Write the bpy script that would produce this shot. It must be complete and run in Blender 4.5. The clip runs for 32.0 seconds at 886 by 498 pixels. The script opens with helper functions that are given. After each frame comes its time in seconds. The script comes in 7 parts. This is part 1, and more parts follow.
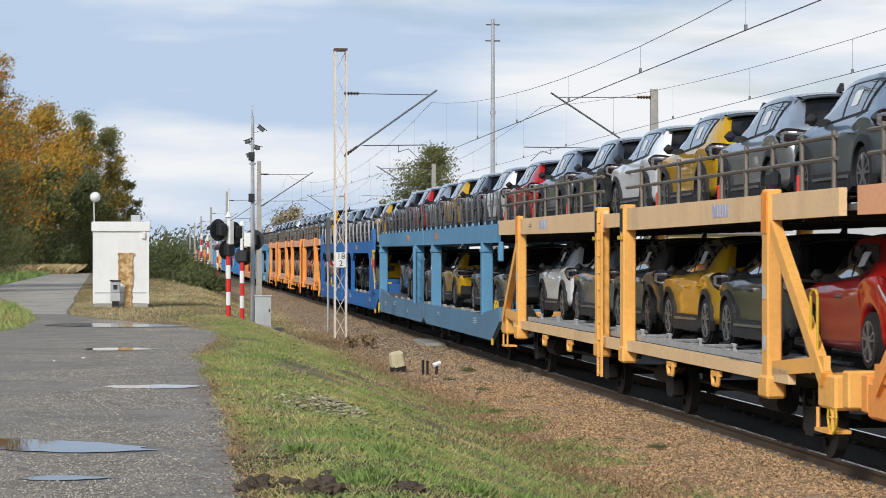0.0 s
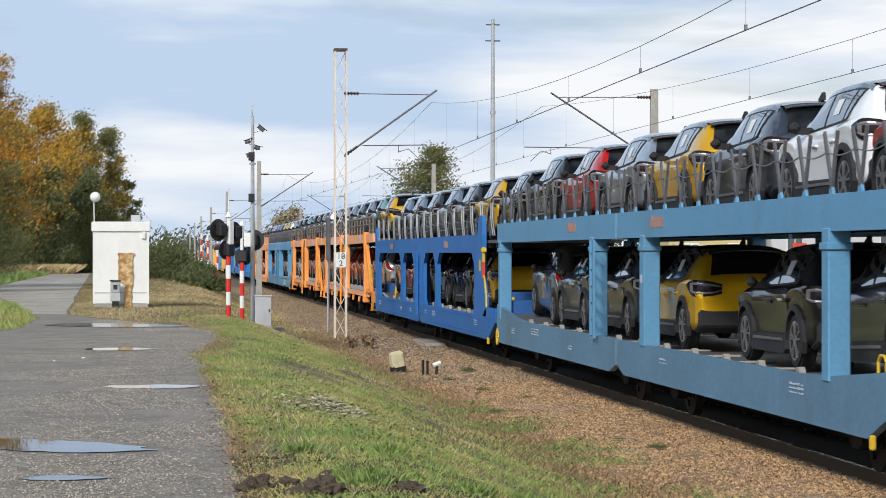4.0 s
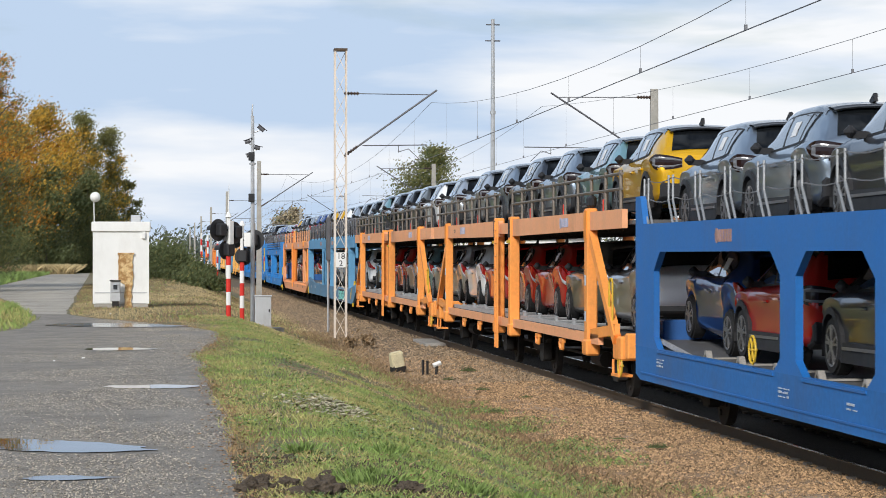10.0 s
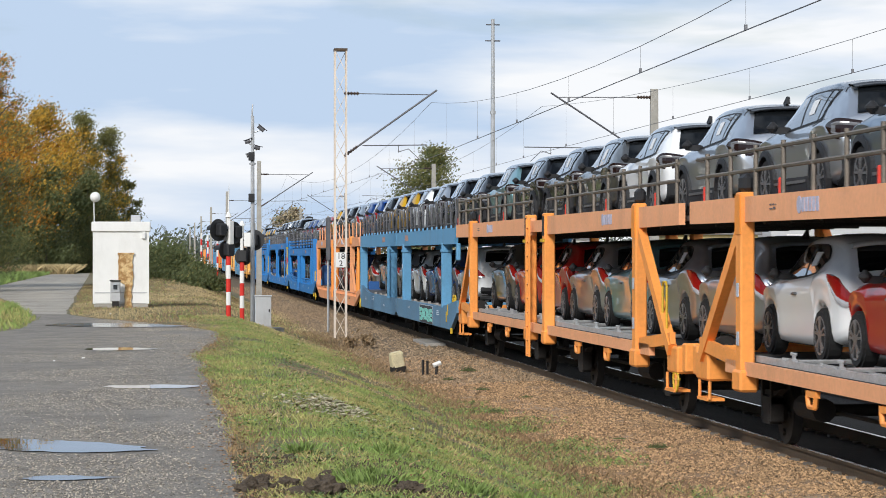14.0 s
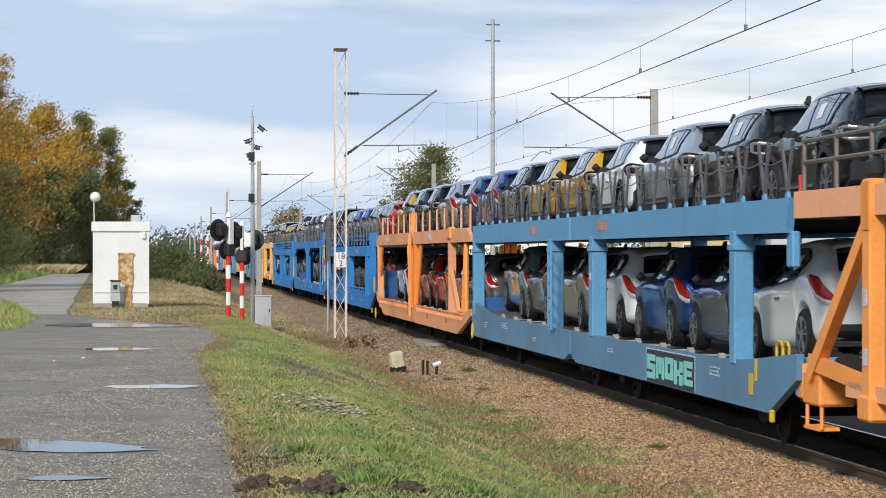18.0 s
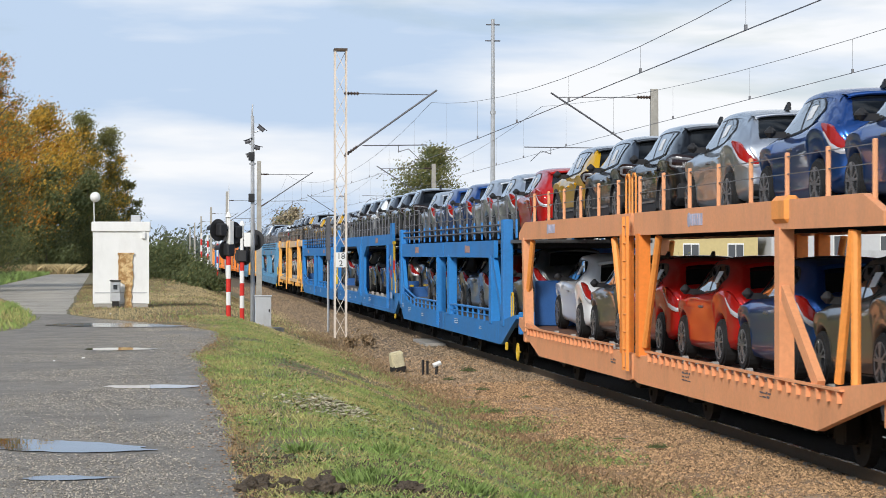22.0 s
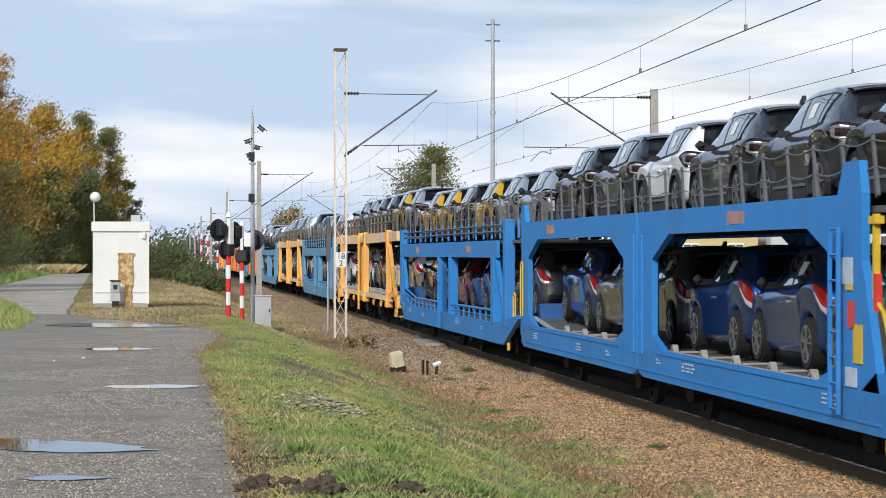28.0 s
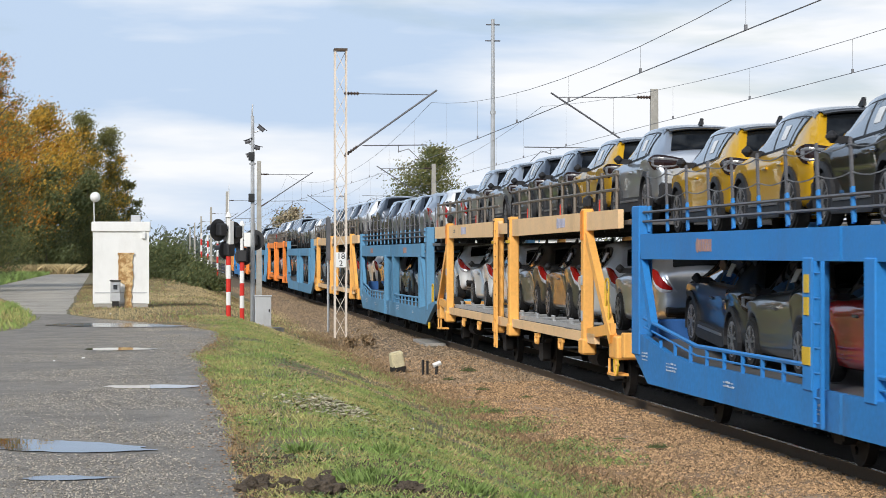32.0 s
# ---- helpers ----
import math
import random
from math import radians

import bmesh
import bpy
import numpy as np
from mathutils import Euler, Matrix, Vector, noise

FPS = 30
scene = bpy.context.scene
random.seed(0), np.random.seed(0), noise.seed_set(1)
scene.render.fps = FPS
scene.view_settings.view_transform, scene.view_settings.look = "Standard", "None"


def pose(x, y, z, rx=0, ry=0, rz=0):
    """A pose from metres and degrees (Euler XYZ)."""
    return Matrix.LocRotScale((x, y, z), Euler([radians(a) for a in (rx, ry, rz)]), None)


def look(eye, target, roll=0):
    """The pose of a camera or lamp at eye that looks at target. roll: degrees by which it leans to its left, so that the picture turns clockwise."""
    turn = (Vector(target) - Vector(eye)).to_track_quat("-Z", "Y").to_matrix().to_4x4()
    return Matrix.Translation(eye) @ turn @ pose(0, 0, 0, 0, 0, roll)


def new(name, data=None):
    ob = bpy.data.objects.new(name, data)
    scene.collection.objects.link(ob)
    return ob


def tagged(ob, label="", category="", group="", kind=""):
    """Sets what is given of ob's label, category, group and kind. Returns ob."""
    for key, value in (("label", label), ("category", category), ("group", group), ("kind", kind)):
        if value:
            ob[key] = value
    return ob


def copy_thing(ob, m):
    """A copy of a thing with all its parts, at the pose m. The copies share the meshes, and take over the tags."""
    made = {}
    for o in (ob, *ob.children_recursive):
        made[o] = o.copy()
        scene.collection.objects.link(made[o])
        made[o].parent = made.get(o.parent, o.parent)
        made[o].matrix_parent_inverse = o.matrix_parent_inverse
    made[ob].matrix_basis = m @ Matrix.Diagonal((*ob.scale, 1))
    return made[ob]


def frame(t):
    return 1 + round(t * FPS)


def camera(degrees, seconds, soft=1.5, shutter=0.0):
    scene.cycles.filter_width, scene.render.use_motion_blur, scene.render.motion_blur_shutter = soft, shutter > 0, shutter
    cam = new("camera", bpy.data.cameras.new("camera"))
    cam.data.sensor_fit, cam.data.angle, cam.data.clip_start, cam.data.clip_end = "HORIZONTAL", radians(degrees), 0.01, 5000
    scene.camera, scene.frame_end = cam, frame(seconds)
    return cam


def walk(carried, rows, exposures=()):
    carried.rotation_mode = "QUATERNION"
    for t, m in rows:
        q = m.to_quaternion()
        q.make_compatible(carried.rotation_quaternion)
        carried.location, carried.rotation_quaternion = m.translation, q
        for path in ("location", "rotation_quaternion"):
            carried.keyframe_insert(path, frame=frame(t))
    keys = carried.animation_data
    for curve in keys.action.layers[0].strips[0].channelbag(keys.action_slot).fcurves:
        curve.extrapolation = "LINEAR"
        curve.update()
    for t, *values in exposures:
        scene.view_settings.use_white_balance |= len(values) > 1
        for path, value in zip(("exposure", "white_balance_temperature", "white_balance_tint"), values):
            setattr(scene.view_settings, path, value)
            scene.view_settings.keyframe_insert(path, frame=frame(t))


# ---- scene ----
# World: x across the railway, y along it, z up; the road is near z = 0.
EYE_Z = 1.62
RAIL_Z = -0.755          # top of the rails
TRACK_X = 8.56           # middle of the near track
TRACK2_X = 12.75         # middle of the far track
END = 32.0

cam = camera(20.575, END, soft=0.7, shutter=0.2)
POSE = pose(0, 0, EYE_Z, 90.12, 0, -6.576)
walk(cam, [(0.0, POSE), (END, POSE)], exposures=[(0.0, -0.13), (4.0, -0.06), (14.0, -0.04), (24.0, -0.02), (END, 0.0)])


def travelled(t):
    """Metres that the train has rolled towards the camera since the start."""
    k = t / 32.0
    return 220.189 * k + 65.441 * k ** 2 - 64.24 * k ** 3 + 35.247 * k ** 4


# ---------------------------------------------------------------- light
SUN_EL, SUN_AZ = 32.0, 211.0   # a veiled sun stands behind the camera, along the line


def sky_world():
    w = bpy.data.worlds.new("sky")
    scene.world = w
    w.use_nodes = True
    nt = w.node_tree
    nt.nodes.clear()
    N, Lk = nt.nodes.new, nt.links.new
    out, bg = N("ShaderNodeOutputWorld"), N("ShaderNodeBackground")
    sky = N("ShaderNodeTexSky")
    sky.sky_type, sky.sun_disc = "NISHITA", False
    sky.sun_elevation, sky.sun_rotation = radians(SUN_EL), radians(SUN_AZ)
    sky.air_density, sky.dust_density, sky.ozone_density = 1.0, 1.2, 1.5
    gain = N("ShaderNodeVectorMath")
    gain.operation = "SCALE"
    gain.inputs["Scale"].default_value = 0.085
    Lk(sky.outputs[0], gain.inputs[0])
    tc = N("ShaderNodeTexCoord")
    mp = N("ShaderNodeMapping")
    mp.inputs["Scale"].default_value = (5.0, 5.0, 26.0)
    mp.inputs["Location"].default_value = (3.1, 0.7, 1.35)
    Lk(tc.outputs["Generated"], mp.inputs[0])
    n1 = N("ShaderNodeTexNoise")
    n1.inputs["Scale"].default_value, n1.inputs["Detail"].default_value = 1.0, 7.0
    n1.inputs["Roughness"].default_value, n1.inputs["Distortion"].default_value = 0.5, 0.4
    Lk(mp.outputs[0], n1.inputs[0])
    cover = N("ShaderNodeValToRGB")
    cover.color_ramp.elements[0].position, cover.color_ramp.elements[1].position = 0.22, 0.40
    split = N("ShaderNodeSeparateXYZ")
    Lk(tc.outputs["Generated"], split.inputs[0])
    thin = N("ShaderNodeMath")   # the cloud layer closes towards the horizon and opens overhead
    thin.operation = "MULTIPLY_ADD"
    thin.inputs[1].default_value = -0.25
    Lk(split.outputs["Z"], thin.inputs[0])
    Lk(n1.outputs[0], thin.inputs[2])
    Lk(thin.outputs[0], cover.inputs[0])
    mp2 = N("ShaderNodeMapping")
    mp2.inputs["Scale"].default_value = (7.0, 7.0, 40.0)
    mp2.inputs["Location"].default_value = (0.4, 2.3, 0.2)
    Lk(tc.outputs["Generated"], mp2.inputs[0])
    n2 = N("ShaderNodeTexNoise")
    n2.inputs["Scale"].default_value, n2.inputs["Detail"].default_value = 1.0, 5.0
    Lk(mp2.outputs[0], n2.inputs[0])
    tone = N("ShaderNodeValToRGB")
    tone.color_ramp.elements[0].position, tone.color_ramp.elements[1].position = 0.40, 0.68
    tone.color_ramp.elements[0].color = (0.55, 0.69, 0.89, 1)
    tone.color_ramp.elements[1].color = (0.97, 0.99, 1.02, 1)
    east = N("ShaderNodeMath")   # the veil is thinner and brighter over the line than over the wood
    east.operation = "MULTIPLY_ADD"
    east.inputs[1].default_value = 0.75
    Lk(split.outputs["X"], east.inputs[0])
    rise, drop = N("ShaderNodeMath"), N("ShaderNodeMath")   # and bluer streaks lie above the bright veil
    rise.operation, drop.operation = "MINIMUM", "MULTIPLY_ADD"
    rise.inputs[1].default_value, drop.inputs[1].default_value = 0.13, -0.85
    Lk(split.outputs["Z"], rise.inputs[0])
    Lk(rise.outputs[0], drop.inputs[0])
    Lk(n2.outputs[0], drop.inputs[2])
    Lk(drop.outputs[0], east.inputs[2])
    Lk(east.outputs[0], tone.inputs[0])
    mix = N("ShaderNodeMix")
    mix.data_type = "RGBA"
    Lk(cover.outputs[0], mix.inputs["Factor"])
    Lk(gain.outputs[0], mix.inputs["A"])
    Lk(tone.outputs[0], mix.inputs["B"])
    Lk(mix.outputs["Result"], bg.inputs["Color"])
    bg.inputs["Strength"].default_value = 1.0
    Lk(bg.outputs[0], out.inputs["Surface"])


sky_world()
sun = new("sun", bpy.data.lights.new("sun", "SUN"))
sun.data.energy, sun.data.angle, sun.data.color = 3.5, radians(14), (1.0, 0.965, 0.91)
sun.matrix_world = look((0, 0, 60), (math.sin(radians(SUN_AZ)) * -60, math.cos(radians(SUN_AZ)) * -60, 60 - 60 * math.tan(radians(SUN_EL))))


# ---------------------------------------------------------------- materials
def mat(name, colour=(0.5, 0.5, 0.5), rough=0.6, metal=0.0, vary=0.25, scale=4.0, bump=0.1, own=False, dirt=0.0,
        dirt_colour=(0.10, 0.075, 0.055), coat=0.0, second=None, fine=40.0, detail_bump=None, island=0.0, rand=0.0):
    """A surface with grain and stains at two scales. own: the base colour is the object's own colour."""
    m = bpy.data.materials.new(name)
    m.use_nodes = True
    nt = m.node_tree
    N, Lk = nt.nodes.new, nt.links.new
    bsdf = nt.nodes["Principled BSDF"]
    bsdf.inputs["Roughness"].default_value, bsdf.inputs["Metallic"].default_value = rough, metal
    bsdf.inputs["Coat Weight"].default_value, bsdf.inputs["Coat Roughness"].default_value = coat, 0.04
    tc = N("ShaderNodeTexCoord")
    info = N("ShaderNodeObjectInfo")
    src = N("ShaderNodeRGB")
    src.outputs[0].default_value = (*colour, 1)
    base = info.outputs["Color"] if own else src.outputs[0]
    big, small = N("ShaderNodeTexNoise"), N("ShaderNodeTexNoise")
    for n, s, d in ((big, scale, 6), (small, fine, 4)):
        n.inputs["Scale"].default_value, n.inputs["Detail"].default_value = s, d
        Lk(tc.outputs["Object"], n.inputs[0])
    if second:
        ramp = N("ShaderNodeValToRGB")
        ramp.color_ramp.elements[0].position, ramp.color_ramp.elements[1].position = 0.42, 0.6
        Lk(big.outputs[0], ramp.inputs[0])
        mx = N("ShaderNodeMix")
        mx.data_type = "RGBA"
        Lk(ramp.outputs[0], mx.inputs["Factor"])
        Lk(base, mx.inputs["A"])
        mx.inputs["B"].default_value = (*second, 1)
        base = mx.outputs["Result"]
    add = N("ShaderNodeMath")
    add.operation = "MULTIPLY_ADD"
    add.inputs[1].default_value = 0.5
    Lk(small.outputs[0], add.inputs[0])
    half = N("ShaderNodeMath")
    half.operation = "MULTIPLY"
    half.inputs[1].default_value = 0.5
    Lk(big.outputs[0], half.inputs[0])
    Lk(half.outputs[0], add.inputs[2])
    val = N("ShaderNodeMapRange")
    val.inputs["From Min"].default_value, val.inputs["From Max"].default_value = 0.3, 0.7
    val.inputs["To Min"].default_value, val.inputs["To Max"].default_value = 1 - vary, 1 + vary
    Lk(add.outputs[0], val.inputs[0])
    value = val.outputs[0]
    for amount, socket in ((island, N("ShaderNodeNewGeometry").outputs["Random Per Island"]), (rand, info.outputs["Random"])):
        if amount:
            r = N("ShaderNodeMapRange")
            r.inputs["To Min"].default_value, r.inputs["To Max"].default_value = 1 - amount, 1 + amount
            Lk(socket, r.inputs[0])
            mu = N("ShaderNodeMath")
            mu.operation = "MULTIPLY"
            Lk(value, mu.inputs[0])
            Lk(r.outputs[0], mu.inputs[1])
            value = mu.outputs[0]
    hsv = N("ShaderNodeHueSaturation")
    Lk(base, hsv.inputs["Color"])
    Lk(value, hsv.inputs["Value"])
    col = hsv.outputs[0]
    if dirt:
        dn = N("ShaderNodeTexNoise")
        dn.inputs["Scale"].default_value, dn.inputs["Detail"].default_value, dn.inputs["Roughness"].default_value = scale * 0.6, 9, 0.7
        dm = N("ShaderNodeMapping")
        dm.inputs["Scale"].default_value = (1, 1, 0.35)
        Lk(tc.outputs["Object"], dm.inputs[0])
        Lk(dm.outputs[0], dn.inputs[0])
        dr = N("ShaderNodeMapRange")
        dr.inputs["From Min"].default_value, dr.inputs["From Max"].default_value = 0.5, 0.72
        dr.inputs["To Max"].default_value = dirt
        Lk(dn.outputs[0], dr.inputs[0])
        dx = N("ShaderNodeMix")
        dx.data_type = "RGBA"
        Lk(dr.outputs[0], dx.inputs["Factor"])
        Lk(col, dx.inputs["A"])
        dx.inputs["B"].default_value = (*dirt_colour, 1)
        col = dx.outputs["Result"]
    Lk(col, bsdf.inputs["Base Color"])
    rr = N("ShaderNodeMapRange")
    rr.inputs["To Min"].default_value, rr.inputs["To Max"].default_value = max(0.02, rough - 0.12), min(1, rough + 0.12)
    Lk(big.outputs[0], rr.inputs[0])
    if rough > 0.15:
        Lk(rr.outputs[0], bsdf.inputs["Roughness"])
    if bump:
        bp = N("ShaderNodeBump")
        bp.inputs["Strength"].default_value, bp.inputs["Distance"].default_value = bump, 0.02
        Lk(small.outputs[0], bp.inputs["Height"])
        Lk(bp.outputs[0], bsdf.inputs["Normal"])
    return m


def car_paint():
    """Lacquered metallic paint: the colour is the object's own, and its alpha the share of metal flake."""
    m = bpy.data.materials.new("car_paint")
    m.use_nodes = True
    nt = m.node_tree
    b = nt.nodes["Principled BSDF"]
    info = nt.nodes.new("ShaderNodeObjectInfo")
    nt.links.new(info.outputs["Color"], b.inputs["Base Color"])
    nt.links.new(info.outputs["Alpha"], b.inputs["Metallic"])
    b.inputs["Roughness"].default_value = 0.36
    b.inputs["Specular IOR Level"].default_value = 0.1   # the lacquer carries the gloss; flake is dull at low angles
    b.inputs["Specular Tint"].default_value = (0.6, 0.6, 0.6, 1)
    b.inputs["Coat Weight"].default_value, b.inputs["Coat Roughness"].default_value = 1.0, 0.03
    dust, grain = nt.nodes.new("ShaderNodeTexNoise"), nt.nodes.new("ShaderNodeMapRange")   # road dust dulls the lacquer a little
    dust.inputs["Scale"].default_value, dust.inputs["Detail"].default_value = 3.0, 6.0
    grain.inputs["From Min"].default_value, grain.inputs["From Max"].default_value = 0.45, 0.75
    grain.inputs["To Min"].default_value, grain.inputs["To Max"].default_value = 0.02, 0.16
    nt.links.new(dust.outputs[0], grain.inputs[0])
    nt.links.new(grain.outputs[0], b.inputs["Coat Roughness"])
    return m


def glass_dark(name, colour, rough=0.03, gloss=0.5, coat=0.0):
    m = bpy.data.materials.new(name)
    m.use_nodes = True
    b = m.node_tree.nodes["Principled BSDF"]
    b.inputs["Base Color"].default_value = (*colour, 1)
    b.inputs["Roughness"].default_value = rough
    b.inputs["Specular IOR Level"].default_value = gloss
    b.inputs["Coat Weight"].default_value, b.inputs["Coat Roughness"].default_value = coat, rough
    return m


M = {
    "wagon": mat("wagon_paint", own=True, rough=0.55, vary=0.12, scale=1.4, fine=18, dirt=0.26, bump=0.05),
    "steel": mat("dark_steel", (0.022, 0.020, 0.019), 0.65, 0.3, vary=0.5, scale=6, dirt=0.5, dirt_colour=(0.05, 0.034, 0.024)),
    "under": mat("brown_running_gear", (0.014, 0.0115, 0.010), 0.85, vary=0.5, scale=7),
    "galv": mat("galvanised_steel", (0.48, 0.49, 0.50), 0.45, 0.6, vary=0.2, scale=5),
    "deck": mat("galvanised_deck", (0.12, 0.12, 0.122), 0.6, 0.2, vary=0.3, scale=4, dirt=0.5),
    "strut": mat("grey_strut", (0.10, 0.10, 0.11), 0.55, vary=0.3),
    "tubes": mat("grey_bent_tube", (0.30, 0.31, 0.32), 0.5, 0.4, vary=0.2),
    "wire": mat("wire_rope", (0.22, 0.22, 0.23), 0.5, 0.5, vary=0.2),
    "red": mat("red_plastic", (0.65, 0.05, 0.03), 0.45, vary=0.15),
    "yellow": mat("yellow_paint", (0.66, 0.43, 0.03), 0.5, vary=0.2),
    "white": mat("white_paint", (0.78, 0.78, 0.76), 0.5, vary=0.06, scale=2, dirt=0.25, dirt_colour=(0.42, 0.40, 0.36)),
    "letter": mat("pale_lettering", (0.46, 0.52, 0.60), 0.55, vary=0.3, fine=60),
    "logo": mat("faded_red_lettering", (0.40, 0.23, 0.19), 0.55, vary=0.3),
    "logo_blue": mat("faded_blue_lettering", (0.46, 0.46, 0.58), 0.55, vary=0.3),
    "teal": mat("teal_spray_paint", (0.22, 0.62, 0.55), 0.6, vary=0.25),
    "dark": mat("dark_spray_paint", (0.03, 0.035, 0.05), 0.6, vary=0.3),
    "paint": car_paint(),
    "roofpaint": mat("black_roof_paint", (0.15, 0.155, 0.165), 0.14, metal=0.85, vary=0.03, bump=0, coat=1.0),
    "clad": mat("black_cladding", (0.014, 0.014, 0.016), 0.6, vary=0.2, bump=0.05),
    "glass": glass_dark("side_window_glass", (0.03, 0.036, 0.042), 0.02, 0.8, 1.0),
    "glass_tail": glass_dark("tinted_rear_glass", (0.006, 0.007, 0.008), 0.02, 0.5),
    "tyre": mat("tyre_rubber", (0.009, 0.009, 0.0095), 0.8, vary=0.3),
    "alloy": mat("alloy_rim", (0.24, 0.24, 0.25), 0.35, 0.7, vary=0.2),
    "lamp_red": glass_dark("red_lamp_lens", (0.34, 0.012, 0.010), 0.06),
    "lamp_clear": glass_dark("clear_lamp_lens", (0.17, 0.17, 0.18), 0.22, 0.4, 0.15),
    "lamp_chrome": glass_dark("chromed_lamp_lens", (0.42, 0.42, 0.44), 0.1, 0.7, 0.5),
    "lamp_dark": glass_dark("smoked_lamp_lens", (0.020, 0.010, 0.010), 0.06, 0.4),
    "rail": mat("rail_side", (0.095, 0.064, 0.04), 0.75, 0.2, vary=0.3, scale=10),
    "rail_top": mat("polished_rail_head", (0.55, 0.55, 0.56), 0.25, 0.9, vary=0.1),
    "sleeper": mat("concrete_sleeper", (0.15, 0.13, 0.11), 0.9, vary=0.3, rand=0.2),
    "concrete": mat("weathered_concrete", (0.36, 0.345, 0.31), 0.85, vary=0.25, scale=3, dirt=0.4, bump=0.2),
    "ballast": mat("rusty_gravel", (0.265, 0.155, 0.076), 0.95, vary=0.5, scale=1.2, fine=34, bump=0.8, second=(0.29, 0.215, 0.145)),
    "stone": mat("gravel_stone", (0.335, 0.212, 0.112), 0.9, vary=0.2, island=0.7, bump=0.2),
    "soil": mat("grassy_soil", (0.14, 0.14, 0.06), 0.95, vary=0.55, scale=0.9, fine=20, bump=0.5, second=(0.19, 0.135, 0.075)),
    "blade": mat("grass_blade", (0.225, 0.32, 0.08), 0.8, vary=0.35, scale=0.8, fine=3, bump=0, island=0.3, second=(0.335, 0.305, 0.115)),
    "straw": mat("dry_grass_blade", (0.44, 0.345, 0.18), 0.85, vary=0.3, scale=0.7, fine=3, bump=0, island=0.3),
    "asphalt": mat("worn_asphalt", (0.30, 0.266, 0.222), 0.66, vary=0.85, scale=1.3, fine=45, bump=0.9, second=(0.15, 0.135, 0.114), dirt=0.55, dirt_colour=(0.105, 0.094, 0.08)),
    "lane": mat("pale_lane", (0.37, 0.335, 0.28), 0.7, vary=0.8, scale=0.6, fine=30, bump=0.6, second=(0.33, 0.30, 0.25)),
    "grit": mat("road_grit", (0.29, 0.258, 0.212), 0.85, vary=0.2, island=0.7, bump=0.1),
    "bark": mat("tree_bark", (0.13, 0.105, 0.08), 0.9, vary=0.4, scale=3, bump=0.5),
    "birch": mat("birch_bark", (0.5, 0.48, 0.44), 0.8, vary=0.5, scale=5, bump=0.3),
    "osb": mat("splintered_brown_board", (0.40, 0.22, 0.08), 0.85, vary=0.4, scale=9, fine=50, second=(0.56, 0.40, 0.20), bump=0.5),
    "grey_box": mat("grey_painted_steel", (0.45, 0.46, 0.47), 0.5, vary=0.1, dirt=0.3),
    "black": mat("black_enamel", (0.02, 0.02, 0.022), 0.45, vary=0.2),
    "plaster": mat("yellow_plaster", (0.55, 0.45, 0.22), 0.9, vary=0.12),
    "roof": mat("grey_roofing", (0.20, 0.19, 0.19), 0.8, vary=0.2),
    "insul": mat("brown_insulator", (0.07, 0.045, 0.035), 0.3, vary=0.2),
    "bluebin": mat("blue_plastic", (0.025, 0.10, 0.30), 0.45, vary=0.15),
    "floorboard": mat("rusty_deck_plate", (0.16, 0.075, 0.045), 0.75, vary=0.35, scale=2, second=(0.11, 0.06, 0.04)),
}


def leaf_mat(name, colour, through_light=0.35, island=0.3):
    """Foliage: leaves vary from one to the next and let some light through."""
    m = mat(name, colour, 0.65, vary=0.3, scale=0.35, fine=2, bump=0, island=island)
    nt = m.node_tree
    b, out = nt.nodes["Principled BSDF"], nt.nodes["Material Output"]
    thin, mix = nt.nodes.new("ShaderNodeBsdfTranslucent"), nt.nodes.new("ShaderNodeMixShader")
    nt.links.new(b.inputs["Base Color"].links[0].from_socket, thin.inputs["Color"])
    mix.inputs[0].default_value = through_light
    nt.links.new(b.outputs[0], mix.inputs[1])
    nt.links.new(thin.outputs[0], mix.inputs[2])
    nt.links.new(mix.outputs[0], out.inputs["Surface"])
    return m


def water_mat(name="puddle_water", rough=0.02):
    m = bpy.data.materials.new(name)
    m.use_nodes = True
    b = m.node_tree.nodes["Principled BSDF"]
    b.inputs["Base Color"].default_value = (0.055, 0.05, 0.045, 1)
    b.inputs["Roughness"].default_value = rough
    b.inputs["IOR"].default_value = 1.33
    n = m.node_tree.nodes.new("ShaderNodeTexNoise")
    n.inputs["Scale"].default_value = 6
    bp = m.node_tree.nodes.new("ShaderNodeBump")
    bp.inputs["Strength"].default_value, bp.inputs["Distance"].default_value = 0.02, 0.01
    m.node_tree.links.new(n.outputs[0], bp.inputs["Height"])
    m.node_tree.links.new(bp.outputs[0], b.inputs["Normal"])
    return m


M["leaf_green"] = leaf_mat("green_leaves", (0.125, 0.15, 0.058))
M["leaf_olive"] = leaf_mat("olive_leaves", (0.20, 0.195, 0.065))
M["leaf_yellow"] = leaf_mat("yellow_autumn_leaves", (0.58, 0.36, 0.05))
M["leaf_rust"] = leaf_mat("rust_autumn_leaves", (0.55, 0.235, 0.03))
M["water"] = water_mat()
M["wet"] = water_mat("wet_road_film", 0.14)


# ---------------------------------------------------------------- mesh helpers
def mesh_of(name, bm, material, smooth=False):
    me = bpy.data.meshes.new(name)
    bmesh.ops.recalc_face_normals(bm, faces=bm.faces)
    bm.to_mesh(me)
    bm.free()
    me.materials.append(material)
    if smooth:
        for p in me.polygons:
            p.use_smooth = True
    return me


